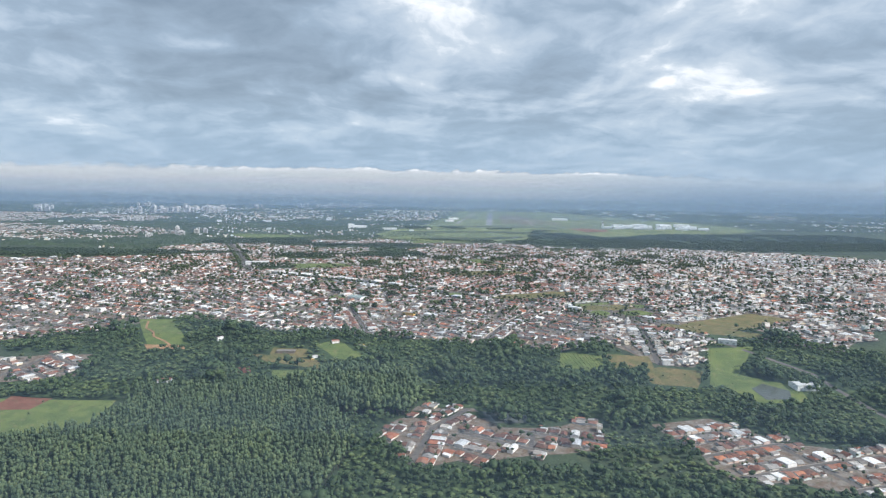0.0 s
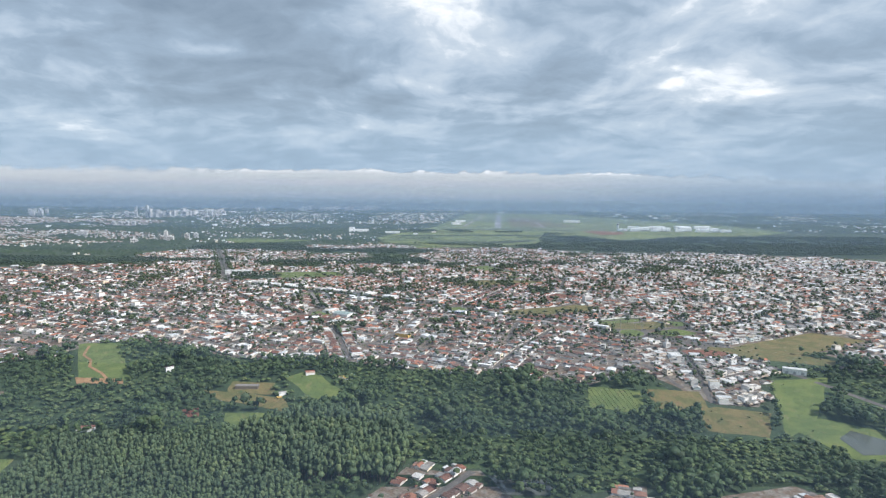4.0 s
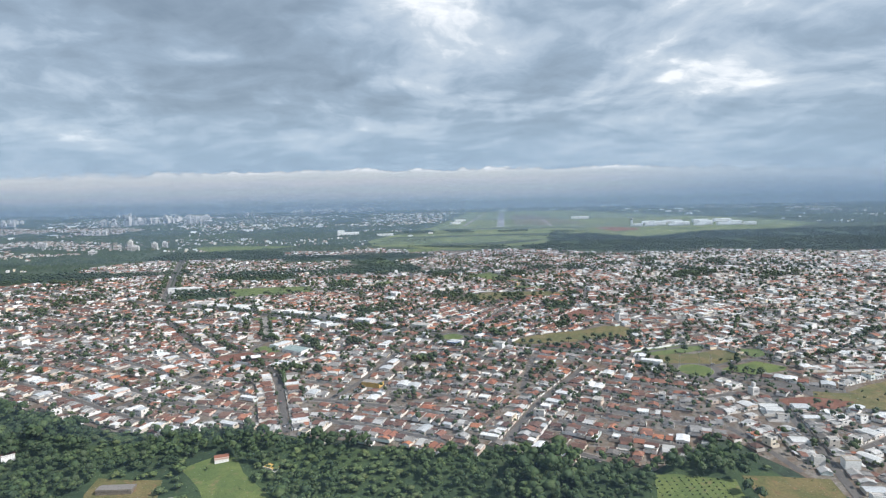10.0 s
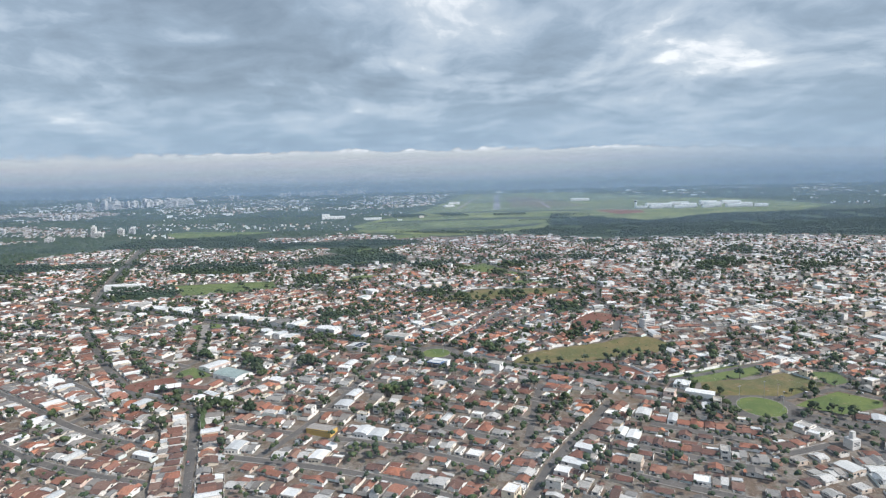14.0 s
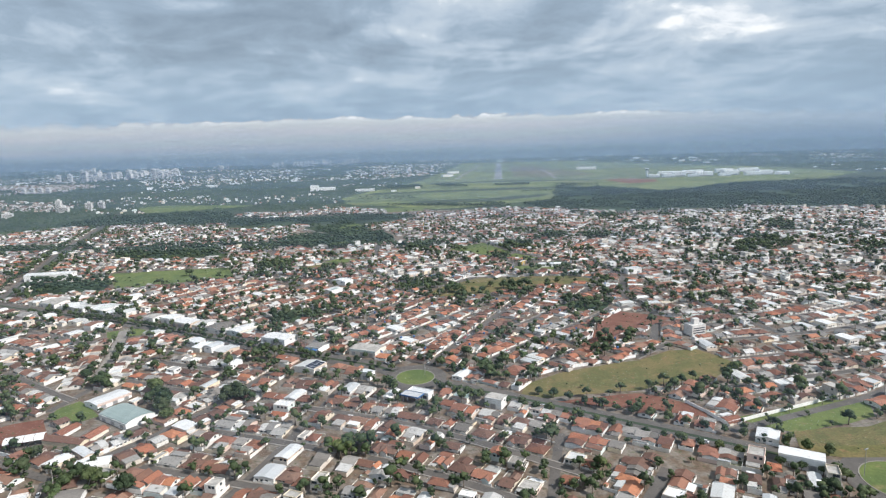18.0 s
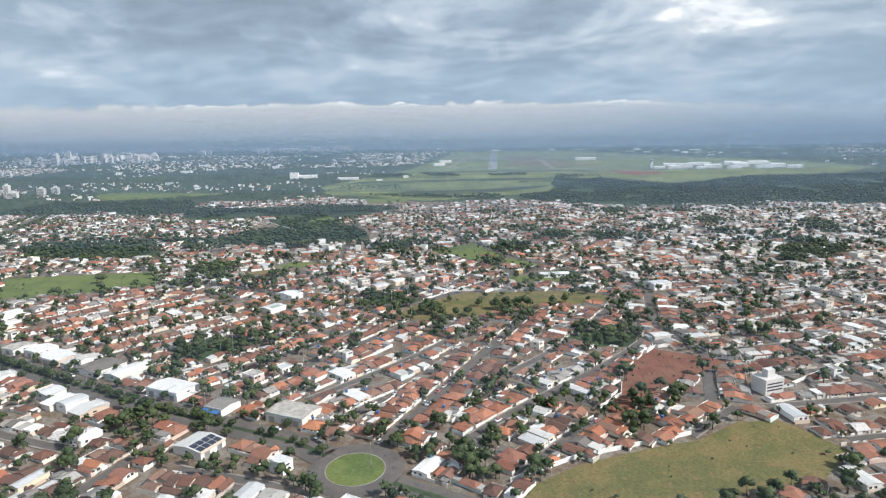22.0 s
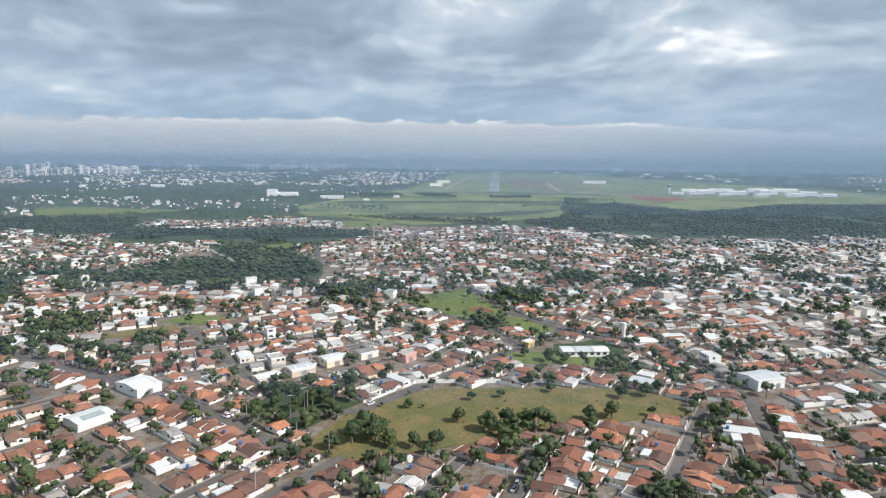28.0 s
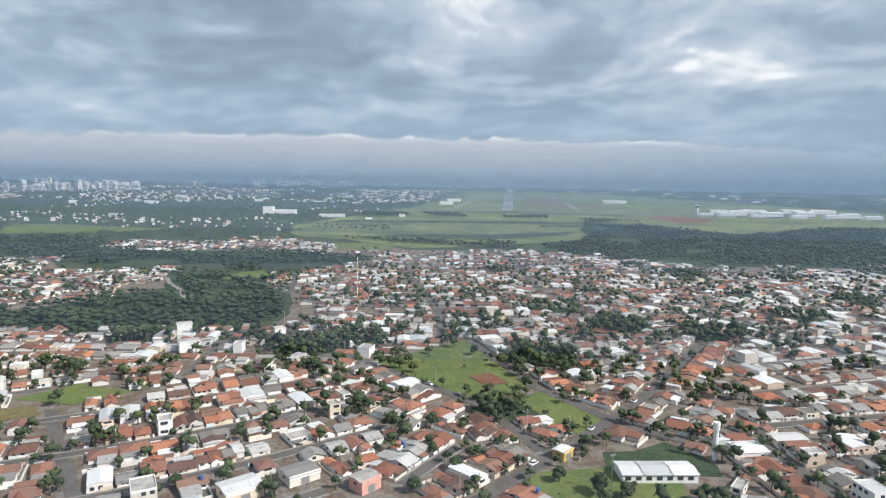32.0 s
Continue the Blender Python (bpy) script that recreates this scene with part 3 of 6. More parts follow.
def many(name, kinds, label, category="", smooth=False):
    """ONE object out of a great many copies. kinds: list of (shape, rows of x, y, z, turn, width scale, height scale)."""
    mats, vs, loops, counts, idx, base = [], [], [], [], [], 0
    for shape, rows in kinds:
        if not len(rows):
            continue
        r = np.asarray(rows, float)
        v = np.asarray(shape.v, float)
        c, s = np.cos(r[:, 3])[:, None], np.sin(r[:, 3])[:, None]
        w, h = r[:, 4][:, None], r[:, 5][:, None]
        x, y = v[None, :, 0] * w, v[None, :, 1] * w
        out = np.stack((x * c - y * s + r[:, 0:1], x * s + y * c + r[:, 1:2], v[None, :, 2] * h + r[:, 2:3]), 2)
        vs.append(out.reshape(-1, 3))
        flat = np.concatenate([np.asarray(f) for f in shape.f])
        loops.append((flat[None, :] + base + np.arange(len(r))[:, None] * len(v)).ravel())
        counts.append(np.tile([len(f) for f in shape.f], len(r)))
        for k in shape.m:
            if k not in mats:
                mats.append(k)
        idx.append(np.tile([mats.index(k) for k in shape.m], len(r)))
        base += len(v) * len(r)
    if not vs:
        return None
    vs, loops, counts, idx = (np.concatenate(a) for a in (vs, loops, counts, idx))
    me = bpy.data.meshes.new(name)
    me.vertices.add(len(vs))
    me.vertices.foreach_set("co", vs.ravel())
    me.loops.add(len(loops))
    me.loops.foreach_set("vertex_index", loops)
    me.polygons.add(len(counts))
    me.polygons.foreach_set("loop_start", np.concatenate(([0], np.cumsum(counts)[:-1])))
    me.attributes.new("sharp_face", "BOOLEAN", "FACE").data.foreach_set("value", np.full(len(counts), not smooth))
    for k in mats:
        me.materials.append(MAT.get(k + "_row", MAT.get(k)))
    me.polygons.foreach_set("material_index", idx)
    me.update(calc_edges=True)
    return tagged(new(name, me), label, category, kind="stuff")


# ---- the plan: land form, districts, fields, roads
LAND_Y = np.arange(-1600.0, 8001.0, 20.0)
LAND_Z = np.interp(LAND_Y, [-1600, 0, 400, 600, 700, 780, 860, 930, 1120, 1350, 1550, 1900, 2300, 2700, 3300, 4000, 5000, 6600],
                   [-30, -50, -54, -50, -40, -24, -14, -7, 0, 7, 9, 2, 4, 14, 26, 40, 72, 100])
for _ in range(6):
    LAND_Z[1:-1] = (LAND_Z[:-2] + 2 * LAND_Z[1:-1] + LAND_Z[2:]) / 4


def land(y):
    return np.interp(y, LAND_Y, LAND_Z)


def within(poly, x, y):
    x, y = np.asarray(x, float), np.asarray(y, float)
    res = np.zeros(np.broadcast(x, y).shape, bool)
    for (x0, y0), (x1, y1) in zip(poly, poly[1:] + poly[:1]):
        if y0 == y1:
            continue
        res ^= ((y0 > y) != (y1 > y)) & (x < (x1 - x0) * (y - y0) / (y1 - y0) + x0)
    return res


def from_line(line, x, y):
    """Distance of points from a polyline."""
    best = np.full(np.broadcast(x, y).shape, 1e9)
    for (x0, y0), (x1, y1) in zip(line, line[1:]):
        dx, dy = x1 - x0, y1 - y0
        k = np.clip(((x - x0) * dx + (y - y0) * dy) / (dx * dx + dy * dy), 0, 1)
        best = np.minimum(best, np.hypot(x - x0 - k * dx, y - y0 - k * dy))
    return best


def ring(x, y, r, n=20):
    return [(x + r * math.cos(2 * math.pi * i / n), y + r * math.sin(2 * math.pi * i / n)) for i in range(n)]


def ragged(poly, step=14.0, amount=3.0):
    """The outline with its sides broken up a little."""
    out = []
    for (x0, y0), (x1, y1) in zip(poly, poly[1:] + poly[:1]):
        k = max(1, int(math.hypot(x1 - x0, y1 - y0) / step))
        for i in range(k):
            x, y = x0 + (x1 - x0) * i / k, y0 + (y1 - y0) * i / k
            out.append((x + amount * noise.noise((x * 0.05, y * 0.05, 3.0)), y + amount * noise.noise((x * 0.05, y * 0.05, 9.0))))
    return out


def cut(poly, level, keep_above):
    out = []
    for p, q in zip(poly, poly[1:] + poly[:1]):
        a, b = (p[1] >= level) == keep_above, (q[1] >= level) == keep_above
        if a:
            out.append(p)
        if a != b:
            k = (level - p[1]) / (q[1] - p[1])
            out.append((p[0] + k * (q[0] - p[0]), level))
    return out


def drape(shape, poly, mat, lift):
    """A sheet over the land inside an outline, in 20 m bands."""
    lo, hi = min(p[1] for p in poly), max(p[1] for p in poly)
    y = math.floor(lo / 20) * 20
    while y < hi:
        band = cut(cut(poly, y, True), y + 20, False)
        if len(band) >= 3:
            area = sum(p[0] * q[1] - q[0] * p[1] for p, q in zip(band, band[1:] + band[:1]))
            if abs(area) > 0.5:
                band = band if area > 0 else band[::-1]
                shape.face([(px, py, land(py) + lift) for px, py in band], mat)
        y += 20


def strip(shape, line, width, mat, lift, shift=0.0, deep=0.0):
    """A ribbon along a line over the land; deep: a raised slab with sides."""
    pts = []
    for (x0, y0), (x1, y1) in zip(line, line[1:]):
        k = max(1, int(math.hypot(x1 - x0, y1 - y0) / 18))
        pts += [(x0 + (x1 - x0) * i / k, y0 + (y1 - y0) * i / k) for i in range(k)]
    pts.append(line[-1])
    left, right = [], []
    for i, (x, y) in enumerate(pts):
        ax, ay = pts[max(i - 1, 0)]
        bx, by = pts[min(i + 1, len(pts) - 1)]
        n = math.hypot(bx - ax, by - ay) or 1.0
        nx, ny = -(by - ay) / n, (bx - ax) / n
        for side, k in ((left, shift + width / 2), (right, shift - width / 2)):
            side.append((x + nx * k, y + ny * k, land(y + ny * k) + lift))
    i0, n = len(shape.v), len(pts)
    shape.v += left + right
    for i in range(n - 1):
        shape.f.append((i0 + n + i, i0 + n + i + 1, i0 + i + 1, i0 + i))
        shape.m.append(mat)
    if deep:
        j0 = len(shape.v)
        shape.v += [(a, b, c - deep) for a, b, c in left + right]
        for i in range(n - 1):
            shape.f += [(i0 + i, i0 + i + 1, j0 + i + 1, j0 + i), (i0 + n + i + 1, i0 + n + i, j0 + n + i, j0 + n + i + 1)]
            shape.m += [mat, mat]


TOWN = [
    [(-1250, 1000), (-560, 770), (-430, 815), (-397, 865), (-355, 872), (-225, 818), (-136, 822), (-37, 796), (66, 790), (149, 766), (215, 800), (262, 725), (305, 722), (362, 835), (430, 860), (520, 780), (700, 930), (1000, 1000),
     (1250, 1500), (1000, 1880), (640, 1960), (330, 1940), (230, 2060), (0, 2060), (-60, 1900), (-90, 1760), (-62, 1680), (-35, 1585), (-40, 1540), (-90, 1522), (-190, 1500), (-320, 1540), (-520, 1545), (-800, 1430), (-1300, 1330)],
    [(-760, 1600), (-330, 1570), (-229, 1572), (-205, 1641), (-178, 1689), (-217, 1775), (-358, 1809), (-436, 1910), (-760, 1880)],
    [(-420, 2010), (-160, 2000), (-20, 1960), (0, 2080), (-250, 2140), (-420, 2110)],
    [(-56, 545), (-22, 613), (35, 606), (60, 562), (95, 563), (157, 592), (145, 520), (-20, 480)],
    [(205, 575), (261, 592), (313, 537), (400, 510), (380, 430), (230, 470)],
    [(-560, 700), (-488, 730), (-418, 733), (-406, 675), (-447, 662), (-560, 650)],
]
GRASS = {
    "triangle_lawn": [(40, 1474), (92, 1522), (124, 1441), (103, 1416), (63, 1447)],
    "wedge_lawn": [(112, 1419), (131, 1436), (154, 1395), (139, 1381)],
    "school_lawn": [(110, 1351), (170, 1364), (160, 1334), (114, 1334)],
    "football_field": [(-347, 1368), (-215, 1387), (-195, 1336), (-300, 1288)],
    "hillside_clearing": [(-423, 855), (-378, 858), (-312, 760), (-362, 752)],
    "wood_clearing": [(-160, 770), (-134, 790), (-86, 733), (-112, 718)],
    "lower_clearing": [(-193, 699), (-150, 699), (-162, 672), (-188, 676)],
    "valley_field": [(-520, 612), (-329, 613), (-314, 552), (-385, 522), (-520, 520)],
    "crossing_lawn": [(262, 922), (302, 943), (322, 927), (316, 917), (284, 908)],
    "bend_lawn": [(294, 987), (324, 979), (321, 959), (307, 954)],
    "verge_lawn": [(194, 980), (245, 997), (276, 1000), (266, 978), (219, 962)],
    "far_lawn": [(-815, 2344), (-726, 2358), (-460, 2316), (-547, 2219), (-693, 2166)],
    "town_end_lawn": [(-120, 2132), (-19, 2151), (-15, 2050), (-92, 2040)],
    "valley_lawn": [(-152, 1752), (-148, 1800), (-128, 1822), (-108, 1775), (-112, 1728)],
    "small_lawn": [(-110, 1405), (-92, 1425), (-62, 1418), (-80, 1400)],
    "pond_bank": [(310, 690), (350, 705), (400, 675), (390, 632), (335, 632)],
    "vegetable_rows": [(148, 760), (200, 752), (190, 708), (142, 718)],
    "school_green": [(-186, 1009), (-177, 1018), (-154, 998), (-164, 989), (-182, 996)],
    "east_meadow": [(341, 779), (405, 786), (335, 690), (300, 668)],
    "corner_lawn": [(-232, 1150), (-205, 1158), (-196, 1140), (-222, 1132)],
}
DRY = {
    "park_meadow": [(20, 1237), (41, 1279), (76, 1299), (163, 1303), (187, 1290), (187, 1273), (131, 1262), (94, 1245), (43, 1229)],
    "vacant_ground": [(84, 1014), (92, 1030), (113, 1045), (170, 1064), (192, 1079), (214, 1080), (229, 1055), (207, 1033), (174, 1025), (156, 1016), (100, 1008)],
    "dry_common": [(209, 943), (217, 964), (256, 969), (285, 979), (303, 955), (264, 936)],
    "dry_slope": [(205, 757), (258, 752), (252, 712), (205, 718)],
    "dry_bank": [(240, 716), (262, 722), (308, 712), (284, 668), (236, 678)],
    "dry_strip": [(-130, 1375), (-96, 1398), (-88, 1388), (-122, 1366)],
    "shed_yard": [(-210, 760), (-165, 758), (-160, 735), (-205, 730)],
    "avenue_verge": [(314, 872), (367, 862), (440, 832), (428, 814), (358, 832), (303, 850)],
    "barn_yard": [(-231, 742), (-147, 728), (-135, 702), (-207, 722)],
    "right_common": [(340, 870), (470, 930), (520, 900), (400, 840)],
}
EARTH = {
    "red_lot": [(-217, 975), (-199, 966), (-186, 962), (-170, 976), (-184, 996), (-198, 991)],
    "red_building_site": [(160, 1142), (185, 1172), (207, 1160), (222, 1150), (196, 1132), (170, 1114), (152, 1098), (144, 1085), (137, 1093), (150, 1118)],
    "brown_verge": [(105, 1003), (154, 1012), (167, 1006), (184, 991), (180, 980), (150, 992)],
    "bare_verge": [(277, 857), (308, 862), (335, 851), (315, 840), (281, 846)],
    "red_track": [(-235, 704), (-222, 708), (-216, 691), (-230, 689)],
    "red_yard": [(153, 1566), (191, 1568), (196, 1550), (157, 1546)],
    "bare_patch": [(-440, 620), (-395, 615), (-400, 588), (-440, 585)],
    "ball_court": [(92, 1452), (104, 1458), (112, 1444), (101, 1438)],
}
AVENUE = [(-470, 1278), (-374, 1233), (-206, 1162), (-90, 1101), (-6, 1064), (8, 1053)]
AVENUE_EAST = [(38, 1033), (95, 1003), (192, 947), (222, 930)]
BOULEVARD = [(-396, 1262), (-402, 1278), (-651, 1899), (-760, 2160)]
STREETS = [
    (AVENUE, 15.0), (AVENUE_EAST, 12.0), (BOULEVARD, 14.0),
    ([(28, 1058), (74, 1150), (119, 1245)], 5.4), ([(-22, 1262), (40, 1272), (63, 1297), (131, 1374), (172, 1425), (240, 1530)], 6.0),
    ([(-190, 1352), (-92, 1307), (-22, 1268), (20, 1235)], 6.0), ([(-60, 1088), (-20, 1150), (40, 1232)], 5.0),
    ([(-143, 933), (-129, 900), (-100, 815)], 5.0), ([(60, 800), (89, 855), (143, 934)], 5.4),
    ([(255, 905), (279, 868), (262, 729)], 6.0), ([(256, 910), (330, 850), (436, 709), (446, 600), (430, 430)], 6.0),
    ([(252, 931), (304, 947), (322, 956), (352, 966), (470, 1060), (700, 1180)], 5.5), ([(304, 947), (326, 929), (400, 930)], 5.0), ([(253, 911), (315, 875), (376, 844), (520, 770)], 11.0), ([(92, 1526), (124, 1441), (158, 1392), (180, 1380)], 5.4),
    ([(-40, 1560), (10, 1480), (36, 1474), (98, 1412), (120, 1366)], 5.0), ([(186, 966), (276, 1000), (330, 1030)], 5.0),
    ([(190, 1100), (212, 1160), (200, 1215), (220, 1290), (205, 1385)], 5.4), ([(-24, 484), (-6, 560), (28, 606)], 6.0),
    ([(-330, 1128), (-250, 1020), (-192, 955), (-141, 934), (-116, 966), (-94, 1003), (-70, 1062)], 5.0),
    ([(-217, 1150), (-196, 1087), (-184, 1048)], 8.0),
]
ROUND = [(22.0, 1043.0, 12.0), (239.0, 921.0, 15.0)]
WOODS = {
    "left_grove": [(-112, 1174), (-93, 1204), (-55, 1189), (-85, 1158)],
    "park_grove": [(-12, 1275), (8, 1302), (40, 1281), (17, 1250)],
    "field_grove": [(-410, 1330), (-330, 1330), (-310, 1285), (-380, 1270)],
    "red_site_grove": [(140, 1196), (160, 1210), (184, 1200), (172, 1176), (150, 1176)],
}
BELTS = [
    [(-1400, 1360), (-800, 1445), (-520, 1562), (-320, 1555), (-190, 1512), (-95, 1530), (-45, 1545), (-38, 1577), (-70, 1680), (-95, 1744), (-152, 1873), (-208, 1777), (-174, 1682), (-201, 1634), (-226, 1565), (-330, 1565), (-760, 1595), (-1400, 1600)],
    [(-760, 1900), (-480, 1905), (-330, 1840), (-215, 1870), (-60, 1900), (-20, 1950), (-160, 1995), (-420, 2000), (-480, 2120), (-760, 2120)],
    [(230, 2065), (330, 1945), (640, 1965), (1000, 1885), (1300, 1950), (1900, 2100), (1700, 2650), (900, 2560), (640, 2380), (500, 2560), (400, 2690), (350, 2500), (300, 2230)],
    [(-120, 2160), (0, 2150), (240, 2075), (300, 2180), (180, 2170), (20, 2185), (-110, 2200)],
]
VALLEY = [(-620, 660), (-560, 640), (-450, 655), (-405, 670), (-415, 738), (-520, 735), (-560, 765), (-430, 812), (-397, 862), (-355, 868), (-225, 814), (-136, 818), (-37, 792), (66, 786), (149, 762), (200, 795), (258, 715),
          (310, 708), (365, 830), (430, 855), (520, 775), (640, 760), (560, 600), (420, 520), (320, 540), (262, 596), (200, 570), (158, 596), (95, 567), (60, 566), (36, 610), (-22, 617), (-60, 550), (-20, 475), (220, 465), (380, 425),
          (420, 300), (-120, 300), (-85, 430), (-70, 520), (-97, 582), (-31, 583), (-26, 676), (-115, 694), (-163, 655), (-217, 648), (-318, 645), (-330, 616), (-520, 618), (-620, 600)]
AIRFIELD = [(-270, 2420), (-205, 2230), (-110, 2190), (20, 2080), (170, 2150), (330, 2300), (390, 2640), (520, 2560), (640, 2410), (900, 2590), (1250, 2680), (1500, 2900), (1400, 3300), (720, 4350), (120, 4350), (-60, 3050)]
RUNWAY = [(226, 3003), (322, 4220)]

for x, y, r in ROUND:
    STREETS.append((ring(x, y, r + 4.2) + ring(x, y, r + 4.2)[:1], 7.4))
WOODS["west_wood"] = [(-413, 1496), (-411, 1522), (-351, 1529), (-293, 1536), (-248, 1462), (-322, 1453), (-384, 1455)]
# clumps of trees among the houses
rng = random.Random(19)
GROVES = []
for lo, hi, left, right, count, least, most in ((1320, 1960, -260, 620, 46, 8, 22), (860, 1300, -330, 420, 16, 5, 9)):
    for _ in range(count):
        x, y, r = rng.uniform(left, right), rng.uniform(lo, hi), rng.uniform(least, most)
        GROVES.append([(px, y + (py - y) * rng.uniform(0.5, 0.9)) for px, py in ring(x, y, r, 10)])
OPEN = GROVES + list(GRASS.values()) + list(DRY.values()) + list(EARTH.values()) + list(WOODS.values())


def free(x, y, gap=8.0):
    """True where neither a field, a grove nor a named street lies."""
    ok = np.ones(np.shape(x), bool)
    for poly in OPEN:
        ok &= ~within(poly, x, y)
    for line, w in STREETS:
        ok &= from_line(line, x, y) > w / 2 + gap
    for cx, cy, r in ROUND:
        ok &= np.hypot(x - cx, y - cy) > r + 10 + gap
    return ok


def in_town(x, y):
    """Inside a district; the far outskirts are ragged."""
    res = np.zeros(np.shape(x), bool)
    k = np.clip((y - 1450) / 200, 0, 1)
    x, y = x + k * 30 * np.sin(y / 53), y + k * (32 * np.sin(x / 71 + 1.0) + 20 * np.sin(x / 29))
    for poly in TOWN:
        res |= within(poly, x, y)
    return res


def avenue_y(x):
    return 1233 - 0.505 * (x + 374)


def zone(x, y):
    """Which street grid a place belongs to."""
    west = (y < avenue_y(x)) & (x < 215) | (x < -250)
    return np.where(west, 0, np.where(x > 205, 3, np.where(y > 1440, 4, np.where((y > 1300) & (x < 60), 2, 1))))


GRIDS = [(radians(-23.5), 35.6, 146.0, 11.0), (radians(53.0), 35.4, 158.0, 4.0), (radians(32.0), 35.6, 132.0, 9.0), (radians(17.0), 35.8, 142.0, 17.0), (radians(7.0), 35.8, 128.0, 3.0)]

# ---- land and setting
ground = Shape()
xs = [-9000, -6000, -4000, -2500, -1500, -800, -400, 0, 400, 800, 1500, 2500, 4000, 6000, 9000]
n = len(xs)
for yy in LAND_Y:
    ground.v += [(x, yy, land(yy)) for x in xs]
for j in range(len(LAND_Y) - 1):
    for i in range(n - 1):
        ground.f.append((j * n + i, j * n + i + 1, (j + 1) * n + i + 1, (j + 1) * n + i))
        ground.m.append("country")
structure("ground", ground, "rolling pasture and scrub land reaching the horizon")
town = Shape()
for poly in TOWN:
    drape(town, ragged(poly, 20, 8), "town_soil", 0.1)
structure("town_ground", town, "brown earth and concrete yards between the houses")
for i, (name, poly) in enumerate(GRASS.items()):
    s = Shape()
    drape(s, ragged(poly), "grass", 0.2 + 0.004 * i)
    structure(name, s, "short green grass with worn patches")
for i, (name, poly) in enumerate(DRY.items()):
    s = Shape()
    drape(s, ragged(poly), "dry", 0.29 + 0.006 * i)
    structure(name, s, "yellowing dry grass with bare brown earth")
for i, (name, poly) in enumerate(EARTH.items()):
    s = Shape()
    drape(s, ragged(poly, 10, 2.5), "earth", 0.36 + 0.005 * i)
    structure(name, s, "bare red-brown earth")
s = Shape()
strip(s, [(-406, 848), (-396, 820), (-380, 806), (-372, 790), (-350, 774), (-336, 760)], 3.0, "track", 0.44)
drape(s, [(-372, 764), (-322, 762), (-316, 752), (-362, 750)], "track", 0.41)
strip(s, [(-205, 1748), (-185, 1712), (-160, 1680), (-137, 1635)], 4.0, "pave", 0.4)
structure("dirt_track", s, "orange dirt track down the clearing")
s = Shape()
strip(s, [(-219, 1152), (-196, 1087), (-183, 1046)], 8.0, "pave", 0.34)
structure("dirt_road", s, "wide pale unpaved road below the avenue")
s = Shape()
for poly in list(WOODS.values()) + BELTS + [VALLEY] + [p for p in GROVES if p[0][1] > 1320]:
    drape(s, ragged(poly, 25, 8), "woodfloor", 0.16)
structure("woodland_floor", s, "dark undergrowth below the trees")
s = Shape()
drape(s, ragged(AIRFIELD, 60, 15), "airgrass", 0.18)
structure("airfield", s, "wide pale green airfield grass")
for poly in ([(-215, 2500), (60, 2540), (370, 2560), (375, 2625), (100, 2610), (-190, 2570)], [(-60, 2240), (120, 2230), (290, 2330), (330, 2420), (150, 2330), (-40, 2300)], [(-30, 2850), (210, 2880), (520, 2840), (540, 2880), (220, 2930), (-20, 2900)]):
    s = Shape()
    drape(s, ragged(poly, 40, 14), "country", 0.24)
    structure("damp_meadow", s, "darker uncut grass across the airfield")
s = Shape()
drape(s, ragged([(300, 3120), (420, 3060), (640, 3130), (560, 3420), (470, 3900), (340, 3900)], 60, 18), "airbrown", 0.24)
structure("airfield_verge", s, "brownish scraped ground beside the runway")
s = Shape()
drape(s, [(577, 2830), (650, 2880), (743, 2790), (720, 2700), (620, 2660)], "earth", 0.24)
structure("apron_earthworks", s, "dark red earthworks by the terminal apron")
s = Shape()
drape(s, [(344, 668), (362, 682), (384, 664), (374, 642), (346, 640)], "water", 0.42)
structure("pond", s, "still grey-green pond with grassy banks")
s = Shape()
drape(s, [(40, 601), (88, 596), (85, 573), (50, 572)], "water", 0.38)
structure("lagoon", s, "shallow grey settling pond")
s = Shape()
strip(s, RUNWAY, 31.0, "runway", 0.3)
runway = structure("runway", s, "long grey asphalt runway on the approach line")
marks = Shape()
dx, dy = RUNWAY[1][0] - RUNWAY[0][0], RUNWAY[1][1] - RUNWAY[0][1]
ln = math.hypot(dx, dy)
ux, uy = dx / ln, dy / ln


def on_runway(along, across):
    return RUNWAY[0][0] + ux * along + uy * across, RUNWAY[0][1] + uy * along - ux * across


for side in (-14.2, 14.2):
    strip(marks, [on_runway(4, side), on_runway(ln - 4, side)], 0.8, "white", 0.36)
for k in range(-6, 7):
    if k:
        strip(marks, [on_runway(10, k * 2.1), on_runway(40, k * 2.1)], 0.9, "white", 0.36)
for k in range(28):
    strip(marks, [on_runway(90 + k * 40, 0), on_runway(112 + k * 40, 0)], 1.1, "white", 0.36)
for side in (-6.5, 6.5):
    strip(marks, [on_runway(300, side), on_runway(350, side)], 4.0, "white", 0.36)
part("runway_markings", marks, runway, "white threshold bars and edge lines")
s = Shape()
for line, w in (([(70, 3080), (215, 4150)], 14.0), ([(226, 3020), (70, 3080)], 12.0), ([(440, 3010), (640, 2860), (820, 2860)], 14.0), ([(250, 3060), (440, 3010)], 12.0), ([(440, 3010), (470, 3500)], 14.0), ([(330, 2830), (560, 2770), (760, 2840)], 7.0)):
    strip(s, line, w, "pave", 0.28)
structure("taxiway", s, "pale concrete taxiways and apron roads")

# streets
def bend(x, y):
    """The street grid is not quite straight."""
    return x + 9 * np.sin(y / 61 + x / 140) + 6 * np.sin(x / 47 + 2.0), y + 8 * np.sin(x / 67 - y / 150 + 1.0) + 5 * np.sin(y / 39)


